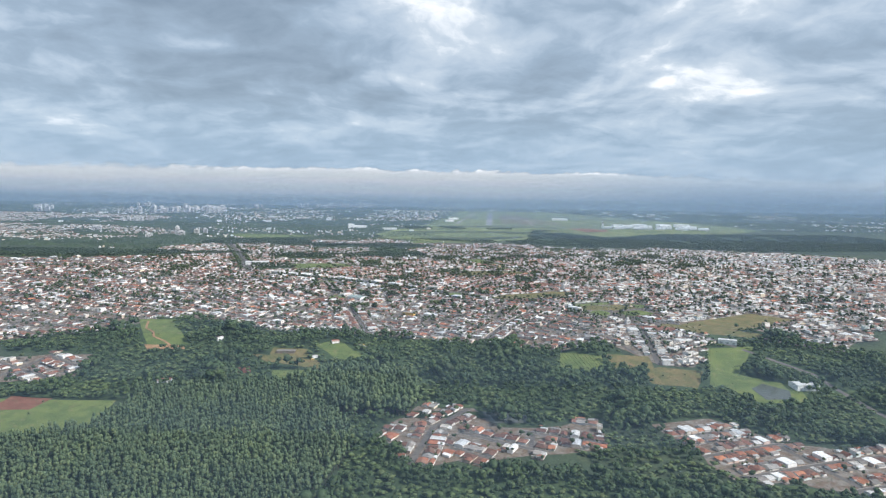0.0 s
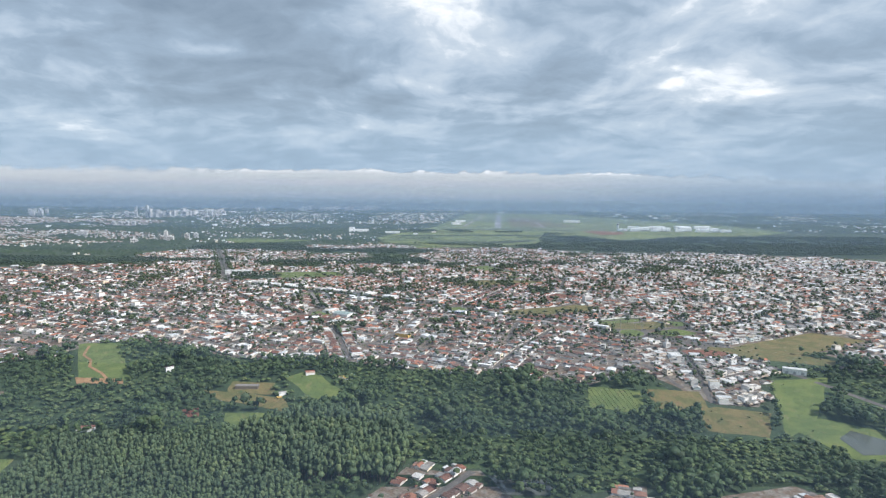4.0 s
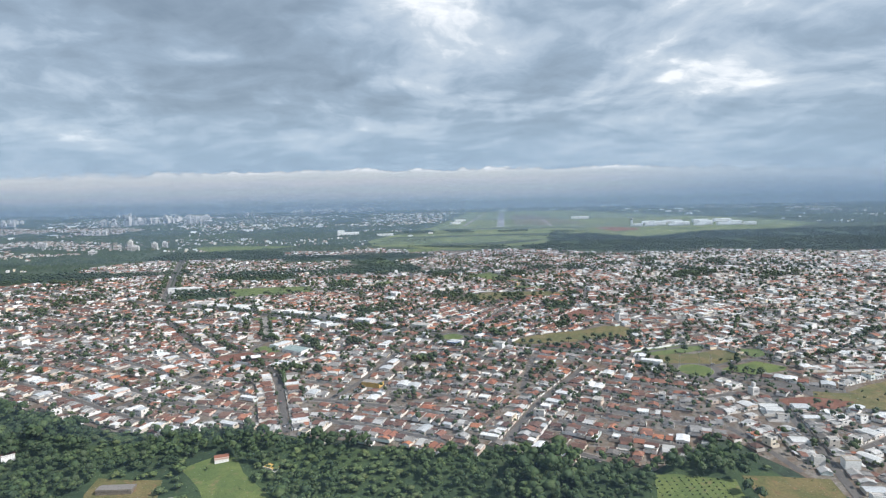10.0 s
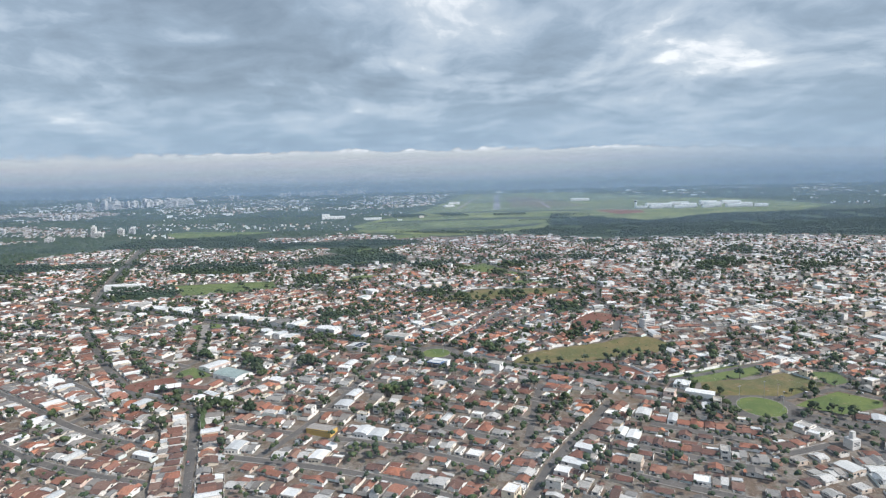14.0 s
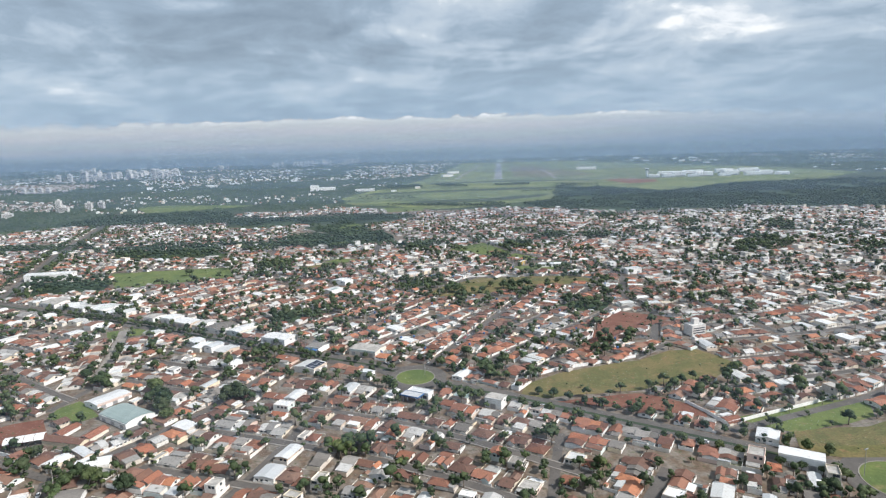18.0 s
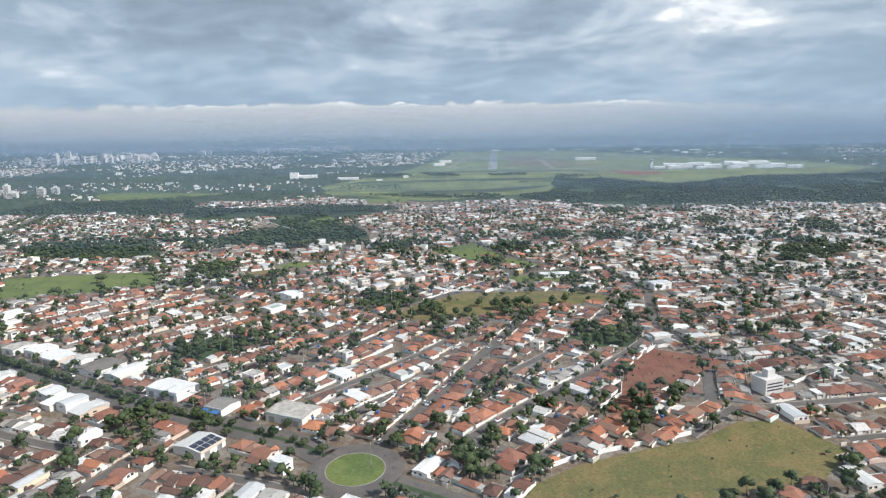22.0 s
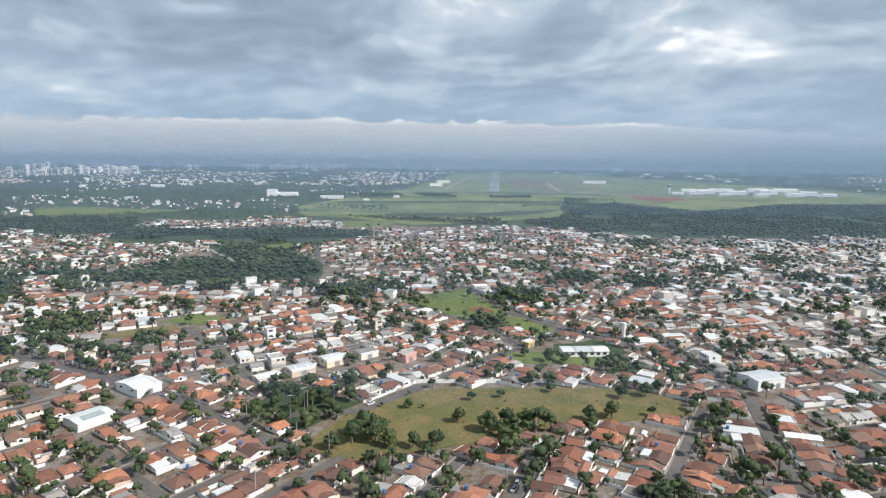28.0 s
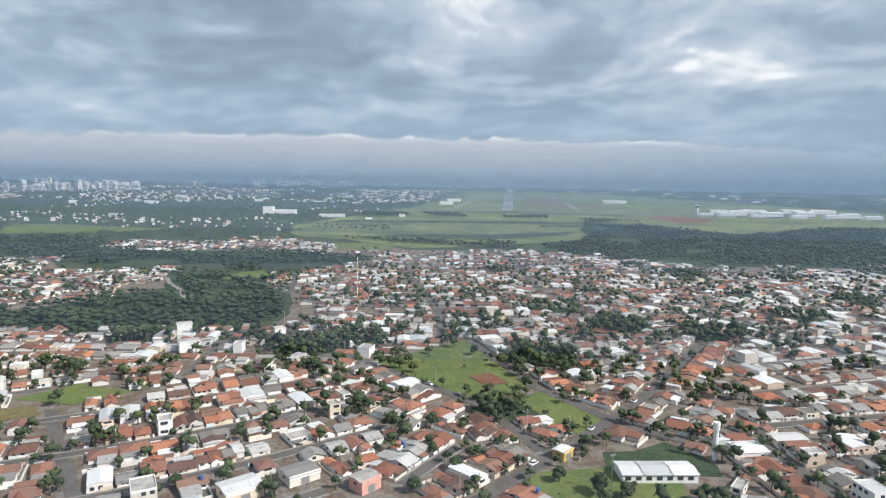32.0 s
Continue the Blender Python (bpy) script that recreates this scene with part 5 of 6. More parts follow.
def blob(s, c, r, mat, rr):
    """A lumpy core inside a crown."""
    spin = Matrix.Rotation(rr.uniform(0, 6.28), 3, Vector((rr.gauss(0, 1), rr.gauss(0, 1), rr.gauss(0, 1))).normalized())
    pts = []
    for p in ICO:
        v = spin @ Vector(p) * rr.uniform(0.74, 1.2)
        pts.append((c[0] + v.x * r[0], c[1] + v.y * r[1], c[2] + v.z * r[2]))
    s.solid(pts, ICO_FACES, mat)


def leaves(s, c, r, count, size, mat, rr):
    """Leaf clumps on the outside of a lobe, turned every way."""
    for _ in range(count):
        d = Vector((rr.gauss(0, 1), rr.gauss(0, 1), rr.gauss(0.25, 1))).normalized()
        k = rr.uniform(0.72, 1.16)
        p = Vector((c[0] + d.x * r[0] * k, c[1] + d.y * r[1] * k, c[2] + d.z * r[2] * k))
        nrm = (d + Vector((rr.gauss(0, 0.42), rr.gauss(0, 0.42), rr.gauss(0.15, 0.42)))).normalized()
        u = nrm.orthogonal().normalized()
        u = (Matrix.Rotation(rr.uniform(0, 6.28), 3, nrm) @ u) * size * rr.uniform(0.6, 1.2)
        w = nrm.cross(u) * rr.uniform(0.6, 1.0)
        s.solid([p - u, p - w * 0.8 + nrm * size * 0.15, p + u, p + w], [(0, 1, 2, 3)], mat)


def broad(seed, count, size, lobes=7, limbs=True, leaf="leaf"):
    rr = random.Random(seed)
    trunk, crown = Shape(), Shape()
    trunk.tube((0, 0, -0.4), (0.1, 0, 2.4 if limbs else 4.0), 0.28, 0.2, "bark", 6 if limbs else 3)
    for i in range(lobes):
        a = 6.28 * i / lobes + rr.uniform(-0.4, 0.4)
        q = 0 if i == 0 else rr.uniform(1.0, 2.2)
        c = (math.cos(a) * q, math.sin(a) * q, rr.uniform(3.2, 4.9) + (0.7 if i == 0 else 0))
        k = rr.uniform(1.9, 2.3) if i == 0 else rr.uniform(0.9, 1.9)
        r = (k * rr.uniform(0.85, 1.15), k * rr.uniform(0.85, 1.15), k * rr.uniform(0.66, 0.9))
        if limbs:
            trunk.tube((0.1, 0, 2.2), (c[0] * 0.8, c[1] * 0.8, c[2] - 0.3), 0.13, 0.05, "bark", 4)
        (lump if limbs else blob)(crown, c, (r[0] * 0.84, r[1] * 0.84, r[2] * 0.84), leaf, rr)
        leaves(crown, c, r, count // lobes, size, leaf, rr)
    return trunk, crown


def tall(seed, count, size):
    rr = random.Random(seed)
    trunk, crown = Shape(), Shape()
    trunk.tube((0, 0, -0.5), (0.2, 0.1, 15.0), 0.22, 0.08, "bark", 3)
    for i in range(2):
        z = (9.0, 13.4)[i]
        q = rr.uniform(0.1, 0.8)
        a = rr.uniform(0, 6.28)
        wide = (2.5, 1.6)[i]
        c = (math.cos(a) * q, math.sin(a) * q, z)
        r = (wide * rr.uniform(0.8, 1.15), wide * rr.uniform(0.8, 1.15), (3.6, 3.2)[i])
        blob(crown, c, (r[0] * 0.85, r[1] * 0.85, r[2] * 0.95), "gum", rr)
        leaves(crown, c, r, count // 2, size, "gum", rr)
    return trunk, crown


def palm(seed):
    rr = random.Random(seed)
    trunk, crown = Shape(), Shape()
    trunk.tube((0, 0, -0.3), (0.2, 0, 6.2), 0.2, 0.14, "bark", 6)
    for i in range(14):
        a = 6.28 * i / 14 + rr.uniform(-0.2, 0.2)
        up = rr.uniform(0.2, 1.3)
        p, prev = Vector((0.2, 0, 6.2)), None
        for j in range(4):
            q = p + Vector((math.cos(a) * 0.75, math.sin(a) * 0.75, up * 0.5 - j * 0.36))
            w = Vector((-math.sin(a), math.cos(a), 0)) * (0.3, 0.42, 0.3, 0.12)[j]
            crown.solid([p - w, p + w, q + w * 0.8, q - w * 0.8], [(0, 1, 2, 3)], "leaf")
            p = q
    return trunk, crown


def tuft(seed):
    """A far clump of trees: a handful of uneven tops."""
    rr, s = random.Random(seed), Shape()
    for i in range(7):
        q, a = (0.0 if i == 0 else rr.uniform(1.3, 3.2)), rr.uniform(0, 6.28)
        x, y, w, h = math.cos(a) * q, math.sin(a) * q, rr.uniform(1.0, 1.9), rr.uniform(2.6, 5.6)
        foot = [(x + w * math.cos(k * 1.257 + a), y + w * math.sin(k * 1.257 + a), rr.uniform(-0.6, 0.8)) for k in range(5)]
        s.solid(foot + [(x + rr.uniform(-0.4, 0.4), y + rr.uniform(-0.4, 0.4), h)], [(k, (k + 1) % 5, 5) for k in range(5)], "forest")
    return s


def joined(pair):
    s = Shape()
    for p in pair:
        i = len(s.v)
        s.v += p.v
        s.f += [tuple(i + k for k in f) for f in p.f]
        s.m += p.m
    return s


BROAD = [broad(i, 520, 0.44, 5 + i % 4) for i in range(6)]
MIDDLE = [joined(broad(20 + i, 28, 0.8, 3, False)) for i in range(6)]
BUSH = [broad(70 + i, 9, 1.0, 3, False, "scrub")[1] for i in range(4)]
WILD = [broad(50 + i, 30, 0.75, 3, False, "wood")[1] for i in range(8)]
LONE = [broad(90 + i, 3, 1.0, 1, False)[1] for i in range(5)]
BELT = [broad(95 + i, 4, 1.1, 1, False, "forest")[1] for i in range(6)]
FAR = [broad(40 + i, 4, 0.9, 2, False)[1] for i in range(5)]
TINY = [tuft(80 + i) for i in range(5)]
TALL = [joined(tall(60 + i, 14, 0.9)) for i in range(8)]
PALM = palm(3)
tree_mesh = [(a.mesh("trunk"), b.mesh("crown", smooth=True)) for a, b in BROAD]
palm_mesh = (PALM[0].mesh("trunk"), PALM[1].mesh("crown"))
TREES = []


def tree(x, y, size, label, k=None):
    ob = thing("tree", x, y, rng.uniform(0, 6.28), label, "tree", "town trees", size=size)
    a, b = tree_mesh[rng.randrange(6) if k is None else k]
    part("trunk", a, ob)
    part("crown", b, ob)
    TREES.append((x, y))


def along(line, step, shift, start=0.0):
    """Places at even steps beside a line."""
    out, rest = [], start
    for (x0, y0), (x1, y1) in zip(line, line[1:]):
        d = math.hypot(x1 - x0, y1 - y0)
        while rest < d:
            k = rest / d
            out.append((x0 + (x1 - x0) * k - (y1 - y0) / d * shift, y0 + (y1 - y0) * k + (x1 - x0) / d * shift, math.atan2(y1 - y0, x1 - x0)))
            rest += step
        rest -= d
    return out


def scatter(poly, gap, seed, jitter=0.45):
    rr = np.random.RandomState(seed)
    xs = np.arange(min(p[0] for p in poly), max(p[0] for p in poly), gap)
    ys = np.arange(min(p[1] for p in poly), max(p[1] for p in poly), gap)
    gx, gy = np.meshgrid(xs, ys)
    gx = gx.ravel() + rr.uniform(-jitter, jitter, gx.size) * gap
    gy = gy.ravel() + rr.uniform(-jitter, jitter, gy.size) * gap
    ok = within(poly, gx, gy)
    return gx[ok], gy[ok]


rng = random.Random(23)
for shift in (-0.3, 8.6, -8.6):
    for x, y, a in along(AVENUE, 5.8 if shift == -0.3 else 19.0, shift, 4.0):
        if x > -330 and rng.random() < 0.9:
            tree(x + rng.uniform(-0.8, 0.8), y + rng.uniform(-0.8, 0.8), rng.uniform(0.55, 0.9), "round dark green street tree on the avenue")
for x, y, a in along(AVENUE_EAST, 8.5, -9.5, 6.0) + along(AVENUE_EAST, 9.0, 9.5, 60.0):
    tree(x, y, rng.uniform(0.65, 0.95), "round clipped street tree on the avenue")
for name, gap in (("left_grove", 9.0), ("park_grove", 8.4), ("red_site_grove", 8.4)):
    for x, y in zip(*scatter(WOODS[name], gap, 5)):
        tree(x, y, rng.uniform(0.7, 1.4), "leafy dark green tree in a grove")
for x, y, size in ((46, 1249, 1.6), (51, 1245, 1.5), (42, 1243, 1.3), (57, 1240, 1.1), (35, 1238, 1.0), (66, 1240, 1.0), (75, 1241, 1.1), (84, 1262, 1.0), (96, 1254, 1.3), (104, 1256, 1.4), (112, 1258, 1.2), (120, 1260, 1.1), (90, 1285, 0.7),
                   (104, 1289, 0.7), (128, 1296, 0.8), (150, 1268, 1.2), (140, 1266, 1.0), (160, 1290, 1.1), (172, 1292, 1.0), (62, 1276, 0.7), (52, 1480, 1.0), (60, 1470, 0.9), (70, 1490, 0.8), (84, 1505, 1.0), (96, 1490, 0.9), (110, 1470, 1.1),
                   (118, 1455, 1.2), (56, 1462, 1.0), (64, 1456, 0.9), (134, 1338, 1.1), (142, 1336, 0.9), (122, 1346, 0.8), (-135, 1026, 1.6), (-120, 1006, 1.7), (-128, 1016, 1.5), (-191, 1050, 1.4), (-177, 1038, 1.4), (-170, 1034, 1.2), (-86, 1012, 1.6), (-77, 1012, 1.5), (-82, 1019, 1.4), (-127, 934, 1.3), (-120, 931, 1.4),
                   (-131, 928, 1.1), (-100, 922, 1.5), (-112, 990, 1.4), (-118, 998, 1.5), (30, 1066, 1.1), (38, 1060, 1.2), (24, 1068, 0.9), (10, 1024, 1.0), (46, 1052, 0.9), (-246, 1345, 1.6), (-215, 1376, 1.4), (-208, 1384, 1.3)):
    tree(x, y, size, "spreading leafy tree beside open grass")
for _, x, y, a, w, _ in near_lots[1::5]:
    q = rng.choice((-0.7, 0.9, 13.6, 14.0))
    sx = w / 2 - 1.4
    px, py = x - math.sin(a) * q + math.cos(a) * sx, y + math.cos(a) * q + math.sin(a) * sx
    if rng.random() < 0.12:
        ob = thing("palm_tree", px, py, rng.uniform(0, 6.28), "slender palm tree in a house yard", "palm", "yard palms", size=rng.uniform(0.8, 1.2))
        part("trunk", palm_mesh[0], ob)
        part("crown", palm_mesh[1], ob)
    else:
        tree(px, py, rng.uniform(0.45, 0.95), "leafy tree in a house yard")

# yard and street trees farther off, woods and plantation
def clump(x, y):
    """Trees of the town stand in clumps."""
    return noise.noise((x * 0.016, y * 0.016, 9.0)) * 0.7


rows = [[] for _ in MIDDLE + FAR + LONE]


def pick(y):
    """A finer crown for the nearer trees."""
    return rng.randrange(len(MIDDLE)) if 900 < y < 1600 else len(MIDDLE) + rng.randrange(len(FAR)) + (len(FAR) if y > 1600 or y < 600 else 0)


for x, y, a, w, k in far_lots + [v[1:] for v in near_lots]:
    for _ in range(2):
        if rng.random() < 0.24 + clump(x, y) * 0.95 + (0.1 if y > 1430 or y < 1000 else 0):
            q = rng.choice((-0.6, -0.8, 12.5, 14.0, 14.4))
            sx = rng.choice((-1, 1)) * (w / 2 - 0.8)
            g = rng.uniform(0.4, 0.95)
            if rng.random() < 0.22 + clump(x, y):
                g *= 1.7
            px, py = x - math.sin(a) * q + math.cos(a) * sx, y + math.cos(a) * q + math.sin(a) * sx
            rows[pick(py)].append((px, py, land(py), rng.uniform(0, 6.28), g, g))
for line, w in STREETS[3:len(STREETS) - len(ROUND)]:
    for x, y, a in along(line, 8.0, w / 2 + 1.0, 3.0) + along(line, 8.5, -w / 2 - 1.0, 5.0):
        if rng.random() < 0.28 and 760 < y:
            g = rng.uniform(0.4, 1.0)
            rows[pick(y)].append((x, y, land(y), rng.uniform(0, 6.28), g, g))
for x, y, a in along(BOULEVARD, 9.0, 14.0, 20.0) + along(BOULEVARD, 9.0, -14.0, 20.0):
    g = rng.uniform(0.7, 1.2)
    rows[pick(y)].append((x, y, land(y), rng.uniform(0, 6.28), g, g))
# trees on the left-over ground between the streets
gx, gy = scatter([(-700, 760), (700, 760), (700, 1900), (-700, 1900)], 4.6, 77)
ok = in_town(gx, gy) & ~TAKEN[chart(gx, gy)]
for x, y in zip(gx[ok], gy[ok]):
    if rng.random() < 0.48 + clump(x, y):
        g = rng.uniform(0.5, 1.3)
        rows[pick(y)].append((x, y, land(y), rng.uniform(0, 6.28), g, g))
for poly in GROVES:
    cx, cy = sum(p[0] for p in poly) / len(poly), sum(p[1] for p in poly) / len(poly)
    if in_town(np.array(cx), np.array(cy)) and not any(within(p, cx, cy) for p in list(GRASS.values()) + list(DRY.values()) + list(EARTH.values())):
        for x, y in zip(*scatter(poly, 5.0, 61)):
            g = rng.uniform(0.7, 1.5)
            rows[pick(y)].append((x, y, land(y), rng.uniform(0, 6.28), g, g))
many("yard_trees", list(zip(MIDDLE + FAR + LONE, rows)), "scattered dark green trees among the houses", "trees", True)

PLANTATION = [(-470, 505), (-316, 560), (-306, 600), (-318, 640), (-217, 645), (-161, 660), (-97, 582), (-70, 520), (-88, 431), (-130, 300), (-520, 300)]
STAND = [(-163, 650), (-115, 692), (-28, 676), (-22, 620), (-31, 585), (-97, 584)]
clear = [GRASS[k] for k in ("hillside_clearing", "wood_clearing", "lower_clearing", "valley_field", "pond_bank", "vegetable_rows", "east_meadow")] + [DRY[k] for k in ("shed_yard", "dry_slope", "dry_bank", "barn_yard", "avenue_verge")]
rows = [[] for _ in TALL]
for poly, gap, lo, hi in ((PLANTATION, 4.5, 0.62, 0.95), (STAND, 4.2, 0.95, 1.3)):
    for x, y in zip(*scatter(poly, gap, 9, 0.38)):
        if not any(within(p, x, y) or within(p, x, y + 12) for p in clear):
            g = rng.uniform(lo, hi)
            rows[rng.randrange(len(rows))].append((x, y, land(y), rng.uniform(0, 6.28), g * rng.uniform(0.9, 1.4), g * rng.uniform(0.78, 1.1)))
many("eucalyptus_plantation", list(zip(TALL, rows)), "dense plantation of slender grey-green eucalyptus trees", "trees", True)
rows, low = [[] for _ in WILD], [[] for _ in BUSH]
wide_road = [(256, 910), (330, 850), (436, 709), (446, 600), (430, 430)]
gx, gy = scatter(VALLEY, 6.9, 31)
ex, ey = scatter([(98, 545), (158, 588), (205, 570), (238, 465), (150, 462)], 7.5, 33)
ok = ~in_town(ex, ey)
gx, gy = np.concatenate((gx, ex[ok])), np.concatenate((gy, ey[ok]))
thin = np.array([noise.noise((x * 0.018, y * 0.018, 4.0)) for x, y in zip(gx, gy)])
for x, y, t in zip(gx, gy, thin):
    if any(within(p, x, y) or within(p, x, y + 9) for p in clear) or from_line(wide_road, x, y) < 9:
        continue
    if t < -0.13:
        g = rng.uniform(0.7, 1.4)
        low[rng.randrange(len(low))].append((x, y, land(y) - 1.2 * g, rng.uniform(0, 6.28), g * 1.3, g * 0.8))
        continue
    g = rng.uniform(0.7, 1.5) + max(0, t) * rng.uniform(0.5, 2.6)
    rows[rng.randrange(len(rows))].append((x, y, land(y), rng.uniform(0, 6.28), g, g * rng.uniform(0.9, 1.2)))
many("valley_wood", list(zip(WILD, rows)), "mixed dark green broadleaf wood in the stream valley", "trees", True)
many("valley_scrub", list(zip(BUSH, low)), "lighter green scrub between the valley trees", "shrubs", True)
rows = [[] for _ in FAR]
for i, poly in enumerate(BELTS):
    for x, y in zip(*scatter(poly, 5.6 if i != 2 else 7.0, 40 + i)):
        if noise.noise((x * 0.012, y * 0.02, 1.0)) < (-0.45 if i == 0 else -0.2 if i != 2 else 0.45 * noise.noise((x * 0.0045, y * 0.006, 8.0)) - 0.3):
            continue
        if within(GRASS["valley_lawn"], x, y) or from_line([(-200, 1740), (-137, 1635)], x, y) < 5 or i == 0 and -260 < x and y > 1650 and noise.noise((x * 0.03, y * 0.022, 5.0)) < 0.02:
            continue
        g = rng.uniform(0.7, 1.9)
        rows[rng.randrange(len(rows))].append((x, y, land(y) - 0.5, rng.uniform(0, 6.28), g, g * rng.uniform(0.5, 0.8)))
for x, y in list(zip(*scatter(WOODS["field_grove"], 7.0, 8))) + list(zip(*scatter(WOODS["west_wood"], 7.0, 8))):
    g = rng.uniform(1.0, 1.6)
    rows[rng.randrange(len(rows))].append((x, y, land(y), rng.uniform(0, 6.28), g, g))
for poly, gap in (([(-170, 2760), (-60, 2775), (-40, 2700), (-150, 2650)], 6.5), ([(-20, 2790), (70, 2785), (110, 2660), (20, 2690)], 8.0), ([(190, 2725), (310, 2750), (305, 2690), (195, 2675)], 6.5), ([(-240, 2420), (-72, 2430), (-45, 2330), (-180, 2320)], 17.0), ([(240, 2450), (340, 2480), (340, 2455), (250, 2435)], 9.0), ([(380, 2700), (520, 2640), (500, 2600), (380, 2640)], 12.0)):
    for x, y in zip(*scatter(poly, gap, 50)):
        g = rng.uniform(0.9, 1.5)
        rows[rng.randrange(len(rows))].append((x, y, land(y), rng.uniform(0, 6.28), g, g))
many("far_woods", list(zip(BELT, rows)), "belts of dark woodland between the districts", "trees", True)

# open country and suburbs beyond: woods in patches with pale roofs between
SUBURBS = [[(-850, 2366), (-950, 2539), (-489, 2543), (-296, 2614), (-247, 2367), (-470, 2330), (-720, 2370)], [(-1188, 3149), (-1402, 3550), (-1076, 4132), (54, 4390), (56, 3338), (-776, 3098)], [(-2100, 3500), (-1900, 4200), (-1300, 4300), (-1350, 3600)], [(-1500, 1900), (-1150, 2050), (-1000, 2250), (-1350, 2500), (-1800, 2300)]]
DENSE = [[(-1750, 2010), (-1150, 2060), (-960, 2240), (-1020, 2420), (-1350, 2620), (-2150, 2700)], [(-2400, 2800), (-1650, 2750), (-1300, 3020), (-1500, 3350), (-2500, 3500)]]
gx, gy = scatter([(-4200, 1500), (-1300, 1400), (-1300, 1720), (-780, 1660), (-780, 2130), (-200, 2150), (-280, 2450), (-80, 3100), (100, 4380), (740, 4380), (1450, 3300), (1600, 2800), (4200, 2800), (4200, 6000), (-4200, 6000)], 39.0, 71)
dense = np.array([noise.fractal((x * 0.0032, y * 0.0022, 7.0), 1.0, 2.0, 4) for x, y in zip(gx, gy)])
built = np.array([noise.fractal((x * 0.0026, y * 0.0042, 2.0), 1.0, 2.0, 4) for x, y in zip(gx, gy)])
rows, roofs = [[] for _ in TINY], {}
for x, y, d, b in zip(gx, gy, dense, built):
    if within(GRASS["far_lawn"], x, y) or abs(x) > 0.8 * y + 300 or y > 4700:
        continue
    if b > 0.3 or b > -0.25 and any(within(p, x, y) for p in SUBURBS + DENSE) or x > 1500 and b > 0.2:
        crowd = any(within(p, x, y) for p in DENSE)
        for _ in range(6 if crowd else 2 if rng.random() < 0.5 else 1):
            key = (rng.choice(WIDTHS), rng.choice((0, 2, 11, 0, 2, 13)) if crowd else rng.choice((0, 2, 10, 11, 12, 13, 13)), crowd)
            roofs.setdefault(key, []).append((x + rng.uniform(-18, 18), y + rng.uniform(-18, 18), land(y), rng.choice((0.36, 1.93, 3.5, 5.07)), rng.uniform(0.55, 0.9) if y < 3100 or crowd else rng.uniform(0.8, 1.2), rng.uniform(0.9, 1.3)))
        if crowd or rng.random() < 0.35:
            if crowd:
                g = rng.uniform(0.9, 1.5)
                rows[rng.randrange(len(rows))].append((x + rng.uniform(-15, 15), y + rng.uniform(-15, 15), land(y) - 2, rng.uniform(0, 6.28), g * 1.6, g))
            continue
    if d > -0.5:
        g = rng.uniform(1.4, 2.6)
        rows[rng.randrange(len(rows))].append((x + 12, y + 6, land(y) - 2, rng.uniform(0, 6.28), g * rng.uniform(1.8, 3.5), g * 0.85))
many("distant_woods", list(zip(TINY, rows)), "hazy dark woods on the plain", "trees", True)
many("distant_suburbs", [(aged(simple(HOUSES[w][k][1])) if old else simple(HOUSES[w][k][1]), v) for (w, k, old), v in roofs.items()], "hazy far suburbs of small pale houses", "houses")


# ---- large buildings
def shed_building(x, y, turn, w, d, h, roof, wall, label, category="warehouse", group="", curve=False, skylights=0, doors=True):
    """A hall: walls, sheet roof, fascia, doors and windows. w across the street front, d deep."""
    ob = thing("warehouse" if category == "warehouse" else category.replace(" ", "_"), x, y, turn, label, category, group)
    body, top = Shape(), Shape()
    body.box(-w / 2, w / 2, -d / 2, d / 2, -0.5, h, wall)
    if curve:
        top.vault(-w / 2 - 0.3, w / 2 + 0.3, -d / 2 - 0.3, d / 2 + 0.3, h - 0.1, d * 0.13, roof, 9)
        for sx in (-w / 2, w / 2):
            pts = [(sx, -math.cos(math.pi * i / 8) * d / 2, h + math.sin(math.pi * i / 8) * d * 0.125) for i in range(9)]
            body.face(pts if sx > 0 else pts[::-1], wall)
    else:
        rise = d * 0.07
        top.gable(-w / 2, w / 2, -d / 2, d / 2, h, rise, roof, 0.3, "x")
        body.gable_wall(-w / 2, w / 2, -d / 2, d / 2, h, rise - 0.1, wall, "x")
    part("body", body, ob)
    rf = part("roof", top, ob)
    for i in range(skylights):
        px = -w / 2 + (i + 0.5) * w / skylights
        s = Shape()
        s.lean(px - 0.5, px + 0.5, -d / 2 + 1.0, -0.6, h + 0.32, h + d * 0.07 + 0.02, "metal", 0.08)
        part("skylight", s, rf)
    front = Shape()
    front.box(-w / 2 - 0.12, w / 2 + 0.12, -d / 2 - 0.2, -d / 2 - 0.02, h - 0.9, h + 0.5, wall)
    part("fascia", front, ob)
    if doors:
        for i in range(max(1, int(w / 7))):
            px = -w / 2 + (i + 0.5) * w / max(1, int(w / 7))
            s = Shape()
            s.box(px - 1.5, px + 1.5, -d / 2 - 0.06, -d / 2 + 0.04, 0.0, 2.7, "steel")
            part("roller_door", s, ob)
        for i in range(max(1, int(d / 9))):
            py = -d / 2 + (i + 0.5) * d / max(1, int(d / 9))
            for sx in (-1, 1):
                s = Shape()
                s.box(sx * w / 2 - 0.04, sx * w / 2 + 0.04, py - 0.9, py + 0.9, h - 1.7, h - 0.9, "glass")
                part("window_pane", s, ob)
    return ob


